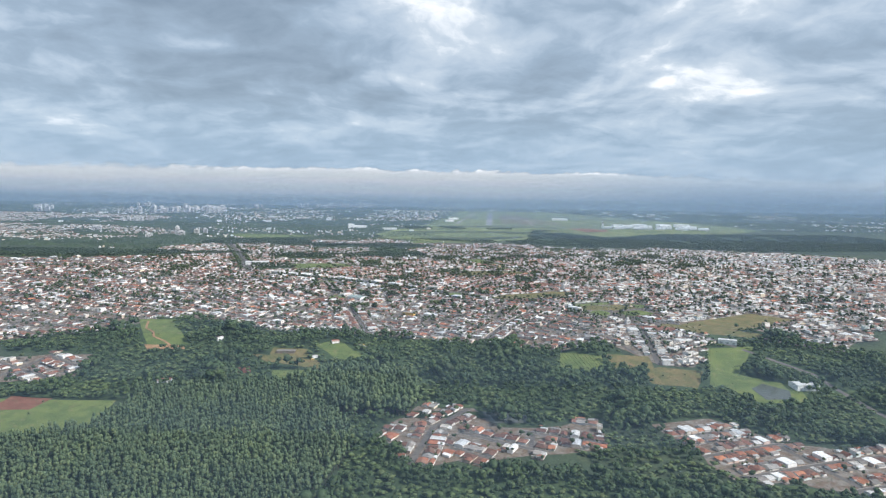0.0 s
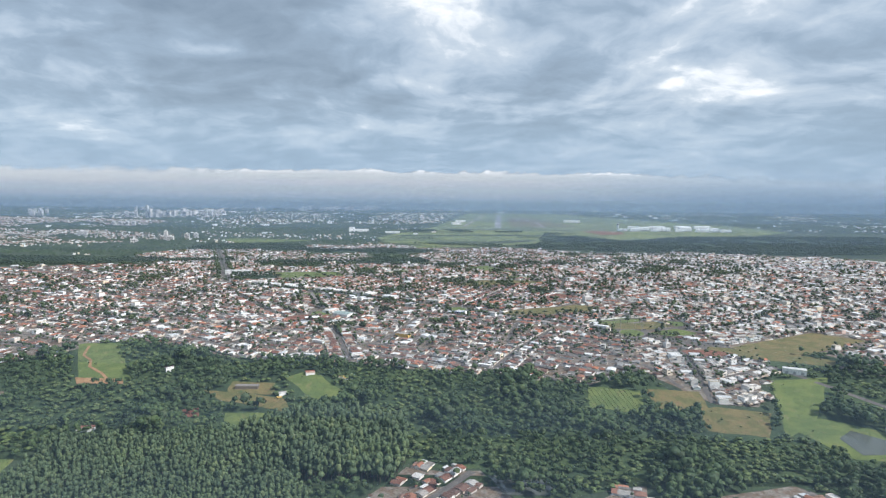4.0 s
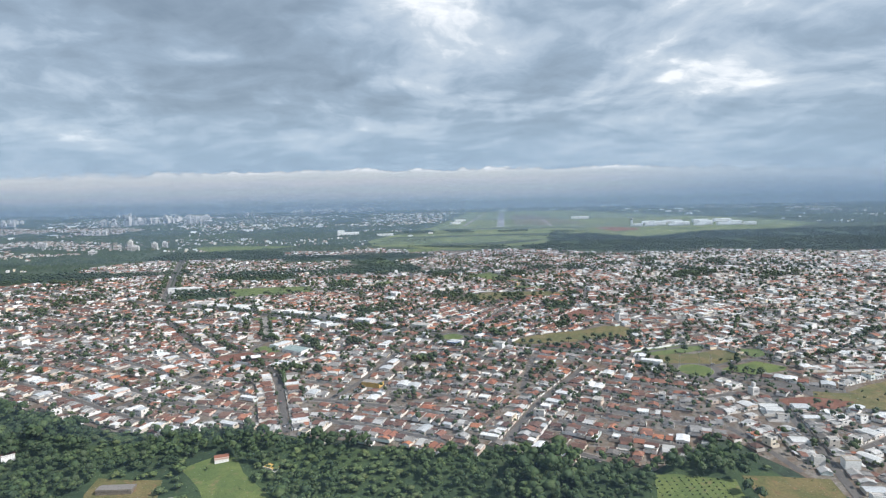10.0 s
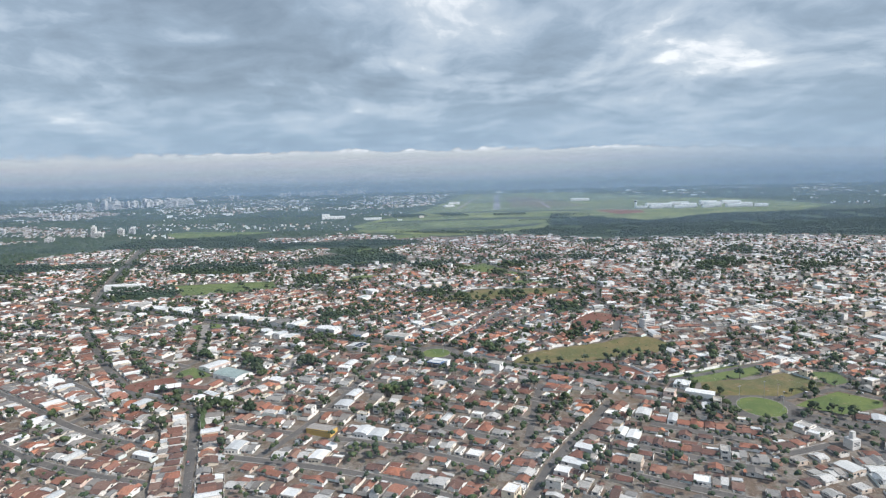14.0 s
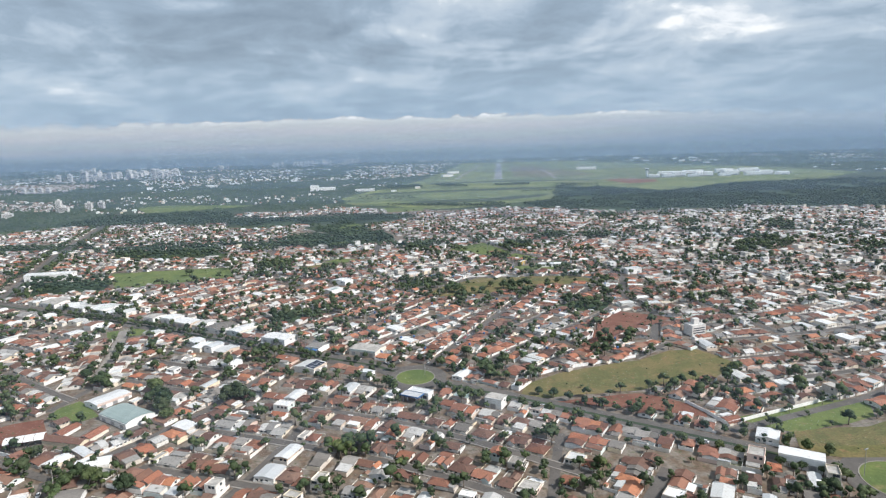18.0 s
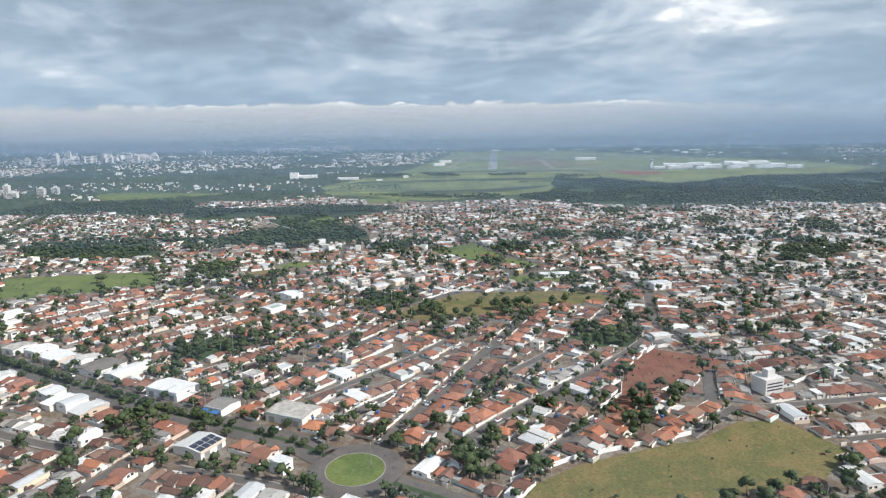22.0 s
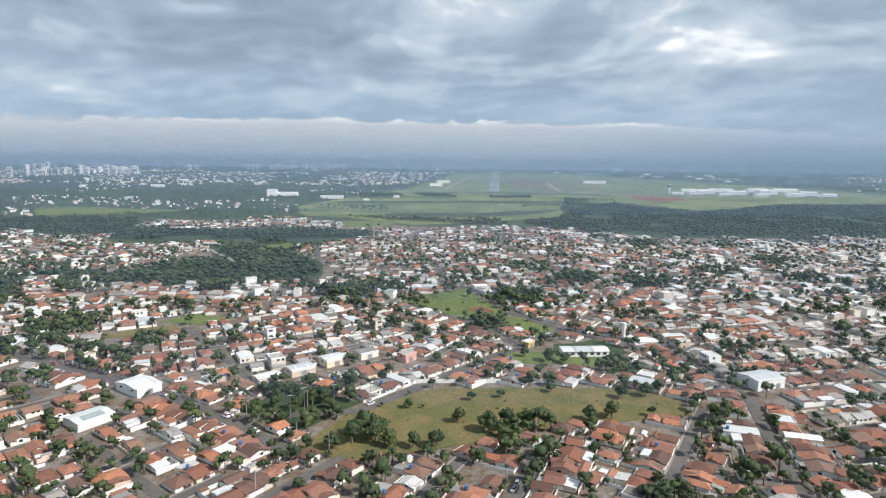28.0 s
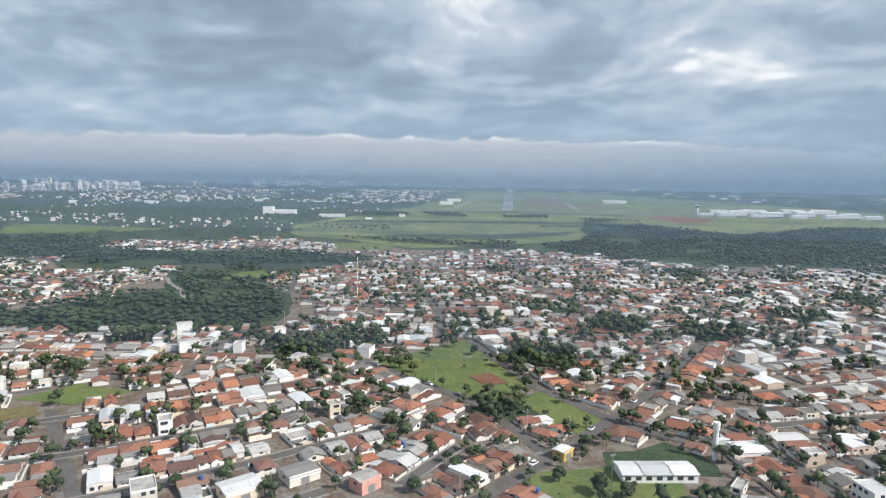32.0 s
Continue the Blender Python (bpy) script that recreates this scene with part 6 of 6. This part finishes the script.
rng = random.Random(31)
for x, y, a, w, d in HALLS:
    k = rng.random()
    roof = "metal" if k < 0.6 else "fibre" if k < 0.82 else "tile" if k < 0.92 else "slab"
    if roof == "tile" and w * d > 170:
        roof = "fibre"
    if rng.random() < 0.45:
        a, w, d = a + math.pi / 2, d, w
    words = {"metal": "pale sheet metal", "fibre": "grey fibre cement", "tile": "red tiled", "slab": "stained concrete"}[roof]
    shed_building(x, y, a, w, d, rng.uniform(2.9, 4.2), roof, "wall", "commercial hall with a " + words + " roof on the avenue", "shop building", "halls on the avenue",
                  curve=roof == "metal" and w > d * 1.25 and rng.random() < 0.3, skylights=rng.choice((0, 0, 2, 3)) if roof == "metal" else 0)
shed_building(-159, 1017, radians(60), 21, 13, 3.0, "metal", "wall", "long school hall with a pale grey sheet roof among trees", "school hall")
shed_building(-136, 994, radians(-32), 26, 17, 3.0, "greenroof", "white", "gymnasium with a curved grey-green sheet roof", "gymnasium", curve=True)
ob = thing("covered_court", -175, 967, radians(22), "open covered court with four curved white roof panels", "covered court")
for i in range(4):
    s = Shape()
    s.vault(-9.2 + i * 4.6, -4.9 + i * 4.6, -4.2, 4.2, 3.6, 1.3, "white", 8)
    part("roof_panel", s, ob)
    for py in (-4.0, 4.0):
        s = Shape()
        s.box(-9.0 + i * 4.6, -8.8 + i * 4.6, py - 0.1, py + 0.1, -0.4, 3.7, "dark")
        part("post", s, ob)
ob = thing("school_wings", -153, 973, radians(-14), "low school wings with red tiled roofs round a yard", "school")
for x0, x1, y0, y1, way in ((-12, 12, -9, -3, "x"), (-12, -6, -2.6, 10, "y"), (6, 12, -2.6, 10, "y")):
    s = Shape()
    s.gabled_body(x0, x1, y0, y1, -0.4, 2.7, 0.9, "wall", way)
    wing = part("wing", s, ob)
    s = Shape()
    s.gable(x0, x1, y0, y1, 2.7, 1.1, "tile", 0.5, way)
    part("roof", s, wing)
shed_building(-124, 917, radians(14), 14, 11, 3.4, "fibre", "white", "white walled hall with a grey roof at a street corner", "warehouse", doors=False)
shed_building(-127, 944, radians(20), 15, 10, 3.0, "metal", "wall", "low pale shed inside a white wall", "warehouse", doors=False)
shed_building(-47, 897, radians(-20), 17, 9, 3.4, "fibre", "yellow", "yellow walled hall with a grey roof", "shop building", doors=False)
ob = thing("hedge", -131.5, 915, 0, "tall bright green clipped row of trees along a street", "hedge")
s, rr = Shape(), random.Random(2)
for i in range(26):
    k = i / 25 - 0.5
    c = (-9.0 * k + 2.6, 28.0 * k, 2.4 + rr.uniform(-0.2, 0.5))
    blob(s, c, (2.1, 2.1, 2.9), "scrub", rr)
    leaves(s, c, (2.3, 2.3, 3.1), 34, 0.45, "scrub", rr)
part("foliage", s, ob)
shed_building(-403, 1346, radians(10), 48, 17, 7.0, "metal", "white", "large white warehouse beside a grove", skylights=5)
shed_building(-66, 1292, radians(57), 12, 18, 4.0, "metal", "white", "white roofed workshop hall on a street corner", skylights=3)
shed_building(234, 1309, radians(20), 17, 13, 5.0, "metal", "white", "white flat-looking hall among tiled houses", skylights=2)
shed_building(204, 935, radians(-30), 18, 9, 5.5, "metal", "white", "white shop beside the roundabout", "shop building")
shed_building(404, 672, radians(5), 26, 16, 6.0, "metal", "white", "white hall by the country road", skylights=2)
shed_building(375, 797, radians(-25), 22, 10, 5.0, "metal", "white", "white hall beside the avenue meadow", skylights=2)
shed_building(-190, 748, radians(3), 22, 8, 2.5, "fibre", "bark", "low open farm shed with a grey sheet roof", "farm shed", doors=False)
shed_building(-135, 780, radians(20), 9, 7, 2.8, "tile", "wall", "small red roofed farmhouse under trees", "farmhouse", doors=False)
shed_building(-98, 768, radians(-30), 8, 6, 2.6, "yellow", "wall", "hut with an ochre sheet roof under trees", "farm shed", doors=False)
shed_building(-152, 735, radians(30), 7, 5, 2.6, "fibre", "white", "white farm hut beside the barn", "farm shed", doors=False)
ob = thing("farm_trailer", -153, 728, 0.6, "ochre farm trailer standing in the yard", "trailer")
part("bed", Shape().box(-2.4, 2.4, -1.1, 1.1, 0.8, 1.5, "yellow", 0.05), ob)
for px in (-1.4, 1.4):
    for py in (-1.15, 0.95):
        part("wheel", Shape().tube((px, py, 0.5), (px, py + 0.2, 0.5), 0.5, 0.5, "dark", 10), ob)
part("drawbar", Shape().tube((2.4, 0, 0.9), (4.0, 0, 0.5), 0.07, 0.05, "dark", 5), ob)
shed_building(-284, 783, radians(40), 8, 7, 4.5, "tile", "white", "white farmhouse on the wooded slope", "farmhouse", doors=False)
shed_building(-302, 664, radians(10), 14, 7, 3.2, "tile", "wall", "low farm building in the wood", "farm shed", doors=False)
ob = shed_building(-48, 1060, radians(65), 14, 16, 3.6, "metal", "wall", "pale hall with solar panels on half its roof", "shop building")
for i in range(4):
    for j in range(2):
        s = Shape()
        y0 = -7.4 + j * 3.6
        s.lean(-6.4 + i * 3.2, -3.5 + i * 3.2, y0, y0 + 3.3, 3.6 + 1.12 * (y0 + 8) / 8 + 0.1, 3.6 + 1.12 * (y0 + 11.3) / 8 + 0.1, "solar", 0.05)
        part("solar_panel", s, ob)
shed_building(-84, 1117, radians(-25), 22, 15, 4.2, "metal", "white", "large white roofed supermarket hall on the avenue", "shop building", skylights=4)
ob = shed_building(-51, 1097, radians(-25), 11, 13, 3.6, "fibre", "wall", "grey roofed tyre shop with a blue awning on the avenue", "shop building", doors=False)
s = Shape()
s.lean(-5.3, 5.3, -9.2, -6.6, 2.7, 3.2, "tank")
part("awning", s, ob, "blue sheet awning")
ob = shed_building(-70, 1258, radians(57), 15, 12, 3.4, "metal", "white", "white hall with a blue-grey panel in its roof", "shop building", doors=False)
s = Shape()
s.lean(-4.5, 4.5, -5.0, -0.8, 3.66, 4.24, "greenroof", 0.06)
part("roof_panel", s, ob)
shed_building(-66, 1484, radians(32), 11, 9, 6.5, "slab", "white", "tall white building by the wood", "apartment house")
shed_building(-86, 1522, radians(32), 9, 8, 7.0, "slab", "white", "tall white building by the wood", "apartment house")
shed_building(57, 1338, radians(48), 8, 7, 4.4, "slab", "pink", "salmon pink two-floor building on a corner", "shop building")
shed_building(126, 1364, radians(48), 6, 5, 3.6, "metal", "yellow", "yellow shop with a pale roof", "shop building")

for x, y, w, d, h, roof, words in ((4, 1317, 13, 9, 3.6, "metal", "white sheet metal"), (-9, 1305, 12, 9, 3.2, "metal", "pale sheet metal"), (18, 1331, 12, 10, 4.0, "metal", "white sheet metal"), (34, 1343, 11, 9, 3.4, "fibre", "grey fibre cement")):
    shed_building(x, y, radians(40), w, d, h, roof, "wall", "shop hall with a " + words + " roof in a row", "shop building", "row of shop halls", skylights=2 if roof == "metal" else 0)

# school with its water tower
ob = thing("school", 156, 1352, radians(4), "long low white school with pale roofs beside a lawn", "school")
s = Shape()
s.box(-13, 13, -5, 5, -0.4, 3.2, "white")
part("body", s, ob)
for i, (x0, x1) in enumerate(((-13, -6), (-6, 4), (4, 13))):
    s = Shape()
    s.gable(x0, x1, -5, 5, 3.2, 0.8, "metal", 0.4, "x")
    part("roof", s, ob)
for i in range(7):
    s = Shape()
    s.box(-12.2 + i * 3.6, -10.2 + i * 3.6, -5.04, -4.96, 1.1, 2.5, "glass")
    part("window_pane", s, ob)
ob = thing("water_tower", 182, 1366, 0, "slim white concrete water tower", "water tower")
s = Shape()
s.tube((0, 0, -0.4), (0, 0, 11.5), 1.0, 0.9, "white", 12).tube((0, 0, 11.5), (0, 0, 14.5), 1.25, 1.25, "white", 12)
part("tower_shaft", s, ob)

# filling station at the roundabout
ob = thing("filling_station", 25, 1012, radians(-28), "filling station with a pale flat canopy and white shop", "filling station")
s = Shape()
s.box(-7, 7, 0.5, 6.5, -0.4, 3.4, "white")
part("building", s, ob)
part("parapet", Shape().frame_wall(-7.1, 7.1, 0.4, 6.6, 3.4, 4.2, "white"), ob)
s = Shape()
s.lean(-6.8, 6.8, 0.7, 6.3, 3.5, 3.9, "metal")
part("roof", s, ob)
canopy = part("canopy", Shape().box(-7.5, 4.5, -7, -0.4, 3.5, 4.1, "metal"), ob)
part("canopy_trim", Shape().frame_wall(-7.6, 4.6, -7.1, -0.3, 3.45, 4.25, "tank", 0.12), canopy, "blue canopy edge")
for px in (-6, 3):
    for py in (-6.0, -1.8):
        part("canopy_post", Shape().box(px - 0.2, px + 0.2, py - 0.2, py + 0.2, -0.4, 3.5, "steel"), ob)
for px in (-4.5, 1.5):
    part("fuel_pump", Shape().box(px - 0.3, px + 0.3, -4.3, -3.5, -0.2, 1.7, "white", 0.04), ob)
for i in range(4):
    part("window_pane", Shape().box(-6.2 + i * 3.2, -3.8 + i * 3.2, 0.45, 0.55, 0.6, 2.5, "glass"), ob)
shed_building(-8, 1043, radians(-28), 7, 6, 5.0, "metal", "white", "white two-floor shop with a pale roof by the roundabout", "shop building")
shed_building(51, 1008, radians(-28), 9, 7, 3.4, "greenroof", "wall", "small shop with a pale blue-green roof", "shop building")
shed_building(70, 1001, radians(-28), 10, 9, 5.4, "slab", "white", "white two-floor shop with a flat roof", "shop building")


def tower_block(x, y, turn, w, d, h, label, group, storeys=None):
    """A block of flats: body, roof house, and a window band each storey on both long sides."""
    ob = thing("apartment_tower", x, y, turn, label, "apartment tower", group)
    body, top = Shape(), Shape()
    body.box(-w / 2, w / 2, -d / 2, d / 2, -2, h, "blockwhite")
    top.box(-w / 5, w / 5, -d / 5, d / 5, h, h + 4, "blockwhite")
    part("roof_house", top, ob)
    k = storeys or max(3, int(h / 6))
    for i in range(k):
        z = 2 + i * (h - 3) / k
        shape = Shape() if storeys else body
        shape.box(-w / 2 + 1, w / 2 - 1, -d / 2 - 0.12, -d / 2 + 0.1, z, z + (h - 3) / k * 0.42, "glass")
        if storeys:
            part("window_band", shape, ob)
    if storeys:
        part("body", body, ob)
    else:
        tagged(part("body", body, ob), kind="stuff")
    return ob


tower_block(-968, 2262, 0.2, 12, 12, 30, "tall white apartment tower standing alone", "white towers", 12)
tower_block(-948, 2250, 0.2, 22, 12, 14, "white apartment block beside the tall tower", "white towers", 6)
tower_block(-912, 2300, 0.2, 16, 14, 19, "white apartment tower of flats", "white towers", 9)
tower_block(-884, 2310, 0.2, 14, 14, 20, "white apartment tower of flats", "white towers", 9)
tower_block(-1340, 2400, 0.3, 34, 16, 17, "broad white apartment block", "white towers", 7)
tower_block(-1010, 2130, 0.4, 22, 14, 12, "grey apartment block of flats", "white towers", 5)
tower_block(224, 1112, 0.35, 12, 9, 8, "white three-floor apartment house with window bands", "small apartment houses", 3)
tower_block(265, 869, 0.3, 6, 6, 5.6, "white three-floor apartment house with window bands", "small apartment houses", 3)
rng = random.Random(77)
for i in range(46):
    a = rng.random()
    x, y = (-1800 + a * 190, 3700 + rng.uniform(-140, 160)) if i < 14 else (-1640 + a * 270, 3860 + rng.uniform(-150, 150))
    tower_block(x, y, rng.uniform(-0.4, 0.4), rng.uniform(18, 34), rng.uniform(14, 20), rng.uniform(18, 34) if rng.random() < 0.8 else rng.uniform(34, 46), "pale apartment tower in the hazy city centre", "city centre towers")
for x, y, k in ((-1010, 4430, 3), (-900, 4470, 6), (-740, 4545, 3), (-610, 4600, 5), (-2350, 3600, 4), (-2550, 3900, 5), (-2100, 4300, 5), (-1300, 4300, 3)):
    for i in range(k):
        tower_block(x + i * 23, y + rng.uniform(-15, 15), 0.1, 14, 14, rng.uniform(22, 34) if x > -1200 else rng.uniform(20, 34), "far pale apartment tower in haze", "far towers")
for x, y, k in ((-1500, 2900, 4),):
    for i in range(k):
        tower_block(x + i * 30, y + rng.uniform(-10, 10), 0.1, 14, 12, 20, "grey-white apartment block of flats", "far towers")
shed_building(-368, 2705, 0.12, 74, 30, 9, "metal", "white", "long white factory hall", "factory", skylights=6)
shed_building(-396, 2692, 0.12, 25, 24, 18, "metal", "white", "tall white factory block", "factory")
shed_building(-225, 2640, 0.1, 60, 16, 7, "metal", "white", "low white factory annexe", "factory")
for x, y, w, d, h in ((775, 2905, 34, 22, 6), (822, 2890, 40, 30, 9), (868, 2925, 44, 40, 12), (905, 2880, 30, 26, 6), (950, 2905, 56, 40, 11), (1010, 2870, 36, 26, 7), (1050, 2920, 50, 44, 13), (1105, 2868, 48, 30, 9), (1160, 2890, 44, 36, 12), (1210, 2870, 40, 30, 8), (850, 3010, 50, 30, 9), (960, 3030, 70, 30, 10), (1080, 3040, 60, 34, 11), (1180, 3060, 70, 34, 10)):
    ob = shed_building(x, y, -0.1, w, d, h + 2, "terminal", "terminal", "long white airport terminal hall with glazed front", "terminal", skylights=4, doors=False)
    s = Shape()
    s.box(-w / 2 + 2, w / 2 - 2, -d / 2 - 0.3, -d / 2 + 0.1, 1.0, h * 0.2 + 0.6, "glass")
    part("glazing", s, ob)
shed_building(655, 3470, -0.1, 84, 30, 10, "metal", "white", "white hangar across the airfield", "hangar")
shed_building(35, 3225, 0.3, 44, 26, 9, "metal", "white", "white hangar beside the runway", "hangar")
shed_building(60, 3420, 0.2, 50, 24, 9, "metal", "white", "white hangar beside the runway", "hangar")
shed_building(-60, 2690, 0.2, 16, 12, 6, "metal", "wall", "small buff building in the trees by the airfield", "hangar", doors=False)
shed_building(-130, 2600, 0.2, 16, 8, 4, "metal", "white", "small white building on the airfield edge", "hangar", doors=False)
ob = thing("control_tower", 752, 2912, 0, "white airport control tower", "control tower")
s = Shape()
s.tube((0, 0, -1), (0, 0, 24), 4, 3.4, "white", 12).tube((0, 0, 24), (0, 0, 29), 5.5, 6.5, "glass", 12).tube((0, 0, 29), (0, 0, 31), 6.5, 5, "white", 12)
part("tower_shaft", s, ob)
rng = random.Random(12)
for i in range(46):
    x, y = rng.uniform(-2600, -150), rng.uniform(2300, 4800)
    if rng.random() < 0.4:
        x, y = rng.uniform(300, 1500), rng.uniform(3600, 4900)
    if within(AIRFIELD, x, y) or within(GRASS["far_lawn"], x, y):
        continue
    shed_building(x, y, rng.uniform(-0.3, 0.5), rng.uniform(18, 42), rng.uniform(12, 20), rng.uniform(5, 8), "metal", "white", "white industrial hall in the far suburbs", "warehouse", "far halls", doors=False)

# ---- boundary walls of the open plots
for line in ([(146, 1083), (153, 1096), (171, 1112), (197, 1130)], [(134, 1094), (148, 1108), (152, 1121)], [(235, 1115), (270, 1137), (300, 1153)], [(160, 1145), (184, 1174)], [(-188, 960), (-172, 953.5), (-146, 943)], [(-137, 946), (-122, 966)], [(46, 1303), (76, 1306), (163, 1309)], [(84, 1033), (112, 1049), (168, 1068)], [(175, 999), (182, 985), (187, 972), (209, 981), (243, 994), (270, 1006)]):
    ob = thing("boundary_wall", line[0][0], line[0][1], 0, "white plastered boundary wall along an open plot", "wall", "boundary walls")
    x0, y0, z0 = line[0][0], line[0][1], land(line[0][1])
    for p, q in zip(line, line[1:]):
        s, n = Shape(), Vector((p[1] - q[1], q[0] - p[0], 0)).normalized() * 0.12
        low = [(p[0] - x0, p[1] - y0, land(p[1]) - z0), (q[0] - x0, q[1] - y0, land(q[1]) - z0)]
        pts = [Vector(v) + k + Vector((0, 0, h)) for h in (-0.5, 2.1) for v, k in ((low[0], -n), (low[1], -n), (low[1], n), (low[0], n))]
        s.solid([tuple(v) for v in pts], [(3, 2, 1, 0), (4, 5, 6, 7), (0, 1, 5, 4), (1, 2, 6, 5), (2, 3, 7, 6), (3, 0, 4, 7)], "white")
        part("wall_panel", s, ob)

# ---- masts, poles, cars
ob = thing("radio_mast", 3, 1645, 0, "tall slim orange and white radio mast", "mast")
for i in range(6):
    s = Shape()
    s.tube((0, 0, i * 6 - 0.3), (0, 0, i * 6 + 6), 0.55 - i * 0.05, 0.5 - i * 0.05, "yellow" if i % 2 == 0 else "white", 6)
    part("mast_section", s, ob)


def pole_kind():
    s, arm = Shape(), Shape()
    s.tube((0, 0, -0.5), (0, 0, 9.5), 0.17, 0.11, "pole", 8)
    arm.box(-1.1, 1.1, -0.06, 0.06, 8.7, 8.84, "bark")
    lamp = Shape()
    lamp.tube((0, 0, 8.0), (0, -1.6, 8.5), 0.04, 0.04, "steel", 5).box(-0.12, 0.12, -2.1, -1.5, 8.45, 8.58, "steel")
    return s.mesh("shaft"), arm.mesh("crossarm"), lamp.mesh("street_light")


pm = pole_kind()
for line, _ in STREETS[3:8] + STREETS[11:13] + STREETS[15:16]:
    for x, y, a in along(line, 33.0, 4.6, 8.0):
        ob = thing("utility_pole", x, y, a, "concrete utility pole with crossarm and street light", "utility pole", "utility poles")
        for nm, me in zip(("shaft", "crossarm", "street_light"), pm):
            part(nm, me, ob)


def tall_light():
    s, head = Shape(), Shape()
    s.tube((0, 0, -0.5), (0, 0, 13), 0.14, 0.08, "steel", 8)
    head.box(-1.2, 1.2, -0.2, 0.2, 12.8, 13.1, "steel")
    return s.mesh("shaft"), head.mesh("lamp_head")


tm = tall_light()
for x, y in [(18, 1266), (30, 1270), (14, 1258), (-62, 1184), (-80, 1176), (-95, 1190), (-70, 1170), (92, 1444), (101, 1436), (114, 1340), (138, 1340), (226, 925), (246, 932), (250, 915), (28, 1046)] + [(p[0], p[1]) for p in along(AVENUE, 40.0, 0.5, 10.0) if p[0] > -330]:
    ob = thing("lamp_post", x, y, 0.5, "tall thin steel lamp post", "lamp post", "lamp posts")
    part("shaft", tm[0], ob)
    part("lamp_head", tm[1], ob)


def car_kind():
    body, cabin = Shape(), Shape()
    body.box(-2.1, 2.1, -0.85, 0.85, 0.28, 0.62, "car", 0.04).box(-2.02, 2.02, -0.8, 0.8, 0.62, 0.9, "car", 0.12)
    cabin.box(-1.35, 1.15, -0.74, 0.74, 0.9, 1.38, "glass", 0.26)
    roof = Shape()
    roof.box(-1.05, 0.85, -0.5, 0.5, 1.38, 1.44, "car", 0.05)
    wheels = []
    for px in (-1.3, 1.3):
        for py in (-0.85, 0.69):
            w = Shape()
            w.tube((px, py, 0.31), (px, py + 0.16, 0.31), 0.31, 0.31, "dark", 10)
            wheels.append(w.mesh("wheel"))
    return body.mesh("body"), cabin.mesh("cabin_glass"), roof.mesh("roof_panel"), wheels


cm = car_kind()
rng = random.Random(5)
spots = []
for line, w in STREETS[:2] + STREETS[3:8] + STREETS[11:13] + STREETS[15:16]:
    for x, y, a in along(line, 21.0, (w / 2 - 1.6) * rng.choice((-1, 1)), rng.uniform(2, 15)):
        if rng.random() < 0.5 and x > -300 and y < 1500:
            spots.append((x, y, a))
for _, x, y, a, w, k in near_lots[::12]:
    spots.append((x + math.sin(a) * 3.4 + math.cos(a) * 1.5, y - math.cos(a) * 3.4 + math.sin(a) * 1.5, a))
for x, y, a in spots:
    ob = thing("car", x, y, a + rng.choice((0, math.pi)), "small parked car on the street", "car", "cars on the streets", z=land(y) + 0.31)
    part("body", cm[0], ob)
    part("cabin_glass", cm[1], ob)
    part("roof_panel", cm[2], ob)
    for me in cm[3]:
        part("wheel", me, ob)

# ---- low shrubs and tufts on the open ground
rows = [[] for _ in FAR]
rng = random.Random(41)
for poly, gap in [(GRASS[k], 9.0) for k in ("triangle_lawn", "wedge_lawn", "school_lawn", "crossing_lawn", "hillside_clearing", "wood_clearing", "lower_clearing", "east_meadow", "verge_lawn", "valley_field", "football_field", "pond_bank")] + [(DRY[k], 8.0) for k in ("vacant_ground", "park_meadow", "dry_common", "dry_slope", "dry_bank", "shed_yard", "barn_yard")] + [(EARTH[k], 5.0) for k in ("red_building_site", "brown_verge", "red_lot")]:
    for x, y in zip(*scatter(poly, gap, 3)):
        if rng.random() < 0.4:
            g = rng.uniform(0.1, 0.34) if rng.random() < 0.9 else rng.uniform(0.4, 0.8)
            rows[rng.randrange(len(rows))].append((x, y, land(y) - 0.3, rng.uniform(0, 6.28), g, g * 0.8))
for i in range(11):
    for j in range(13):
        x, y = 147 + i * 4.6 - j * 0.5, 714 + j * 3.3 + i * 0.2
        if within(GRASS["vegetable_rows"], x, y):
            g = rng.uniform(0.3, 0.42)
            rows[rng.randrange(len(rows))].append((x, y, land(y) - 0.8, rng.uniform(0, 6.28), g, g * 0.8))
many("shrubs", list(zip(FAR, rows)), "low shrubs and grass tufts on open ground", "shrubs", True)

# ---- thin haze, imitated by upright tinted sheets: shallow ground haze below the flight path, deeper over the far plain
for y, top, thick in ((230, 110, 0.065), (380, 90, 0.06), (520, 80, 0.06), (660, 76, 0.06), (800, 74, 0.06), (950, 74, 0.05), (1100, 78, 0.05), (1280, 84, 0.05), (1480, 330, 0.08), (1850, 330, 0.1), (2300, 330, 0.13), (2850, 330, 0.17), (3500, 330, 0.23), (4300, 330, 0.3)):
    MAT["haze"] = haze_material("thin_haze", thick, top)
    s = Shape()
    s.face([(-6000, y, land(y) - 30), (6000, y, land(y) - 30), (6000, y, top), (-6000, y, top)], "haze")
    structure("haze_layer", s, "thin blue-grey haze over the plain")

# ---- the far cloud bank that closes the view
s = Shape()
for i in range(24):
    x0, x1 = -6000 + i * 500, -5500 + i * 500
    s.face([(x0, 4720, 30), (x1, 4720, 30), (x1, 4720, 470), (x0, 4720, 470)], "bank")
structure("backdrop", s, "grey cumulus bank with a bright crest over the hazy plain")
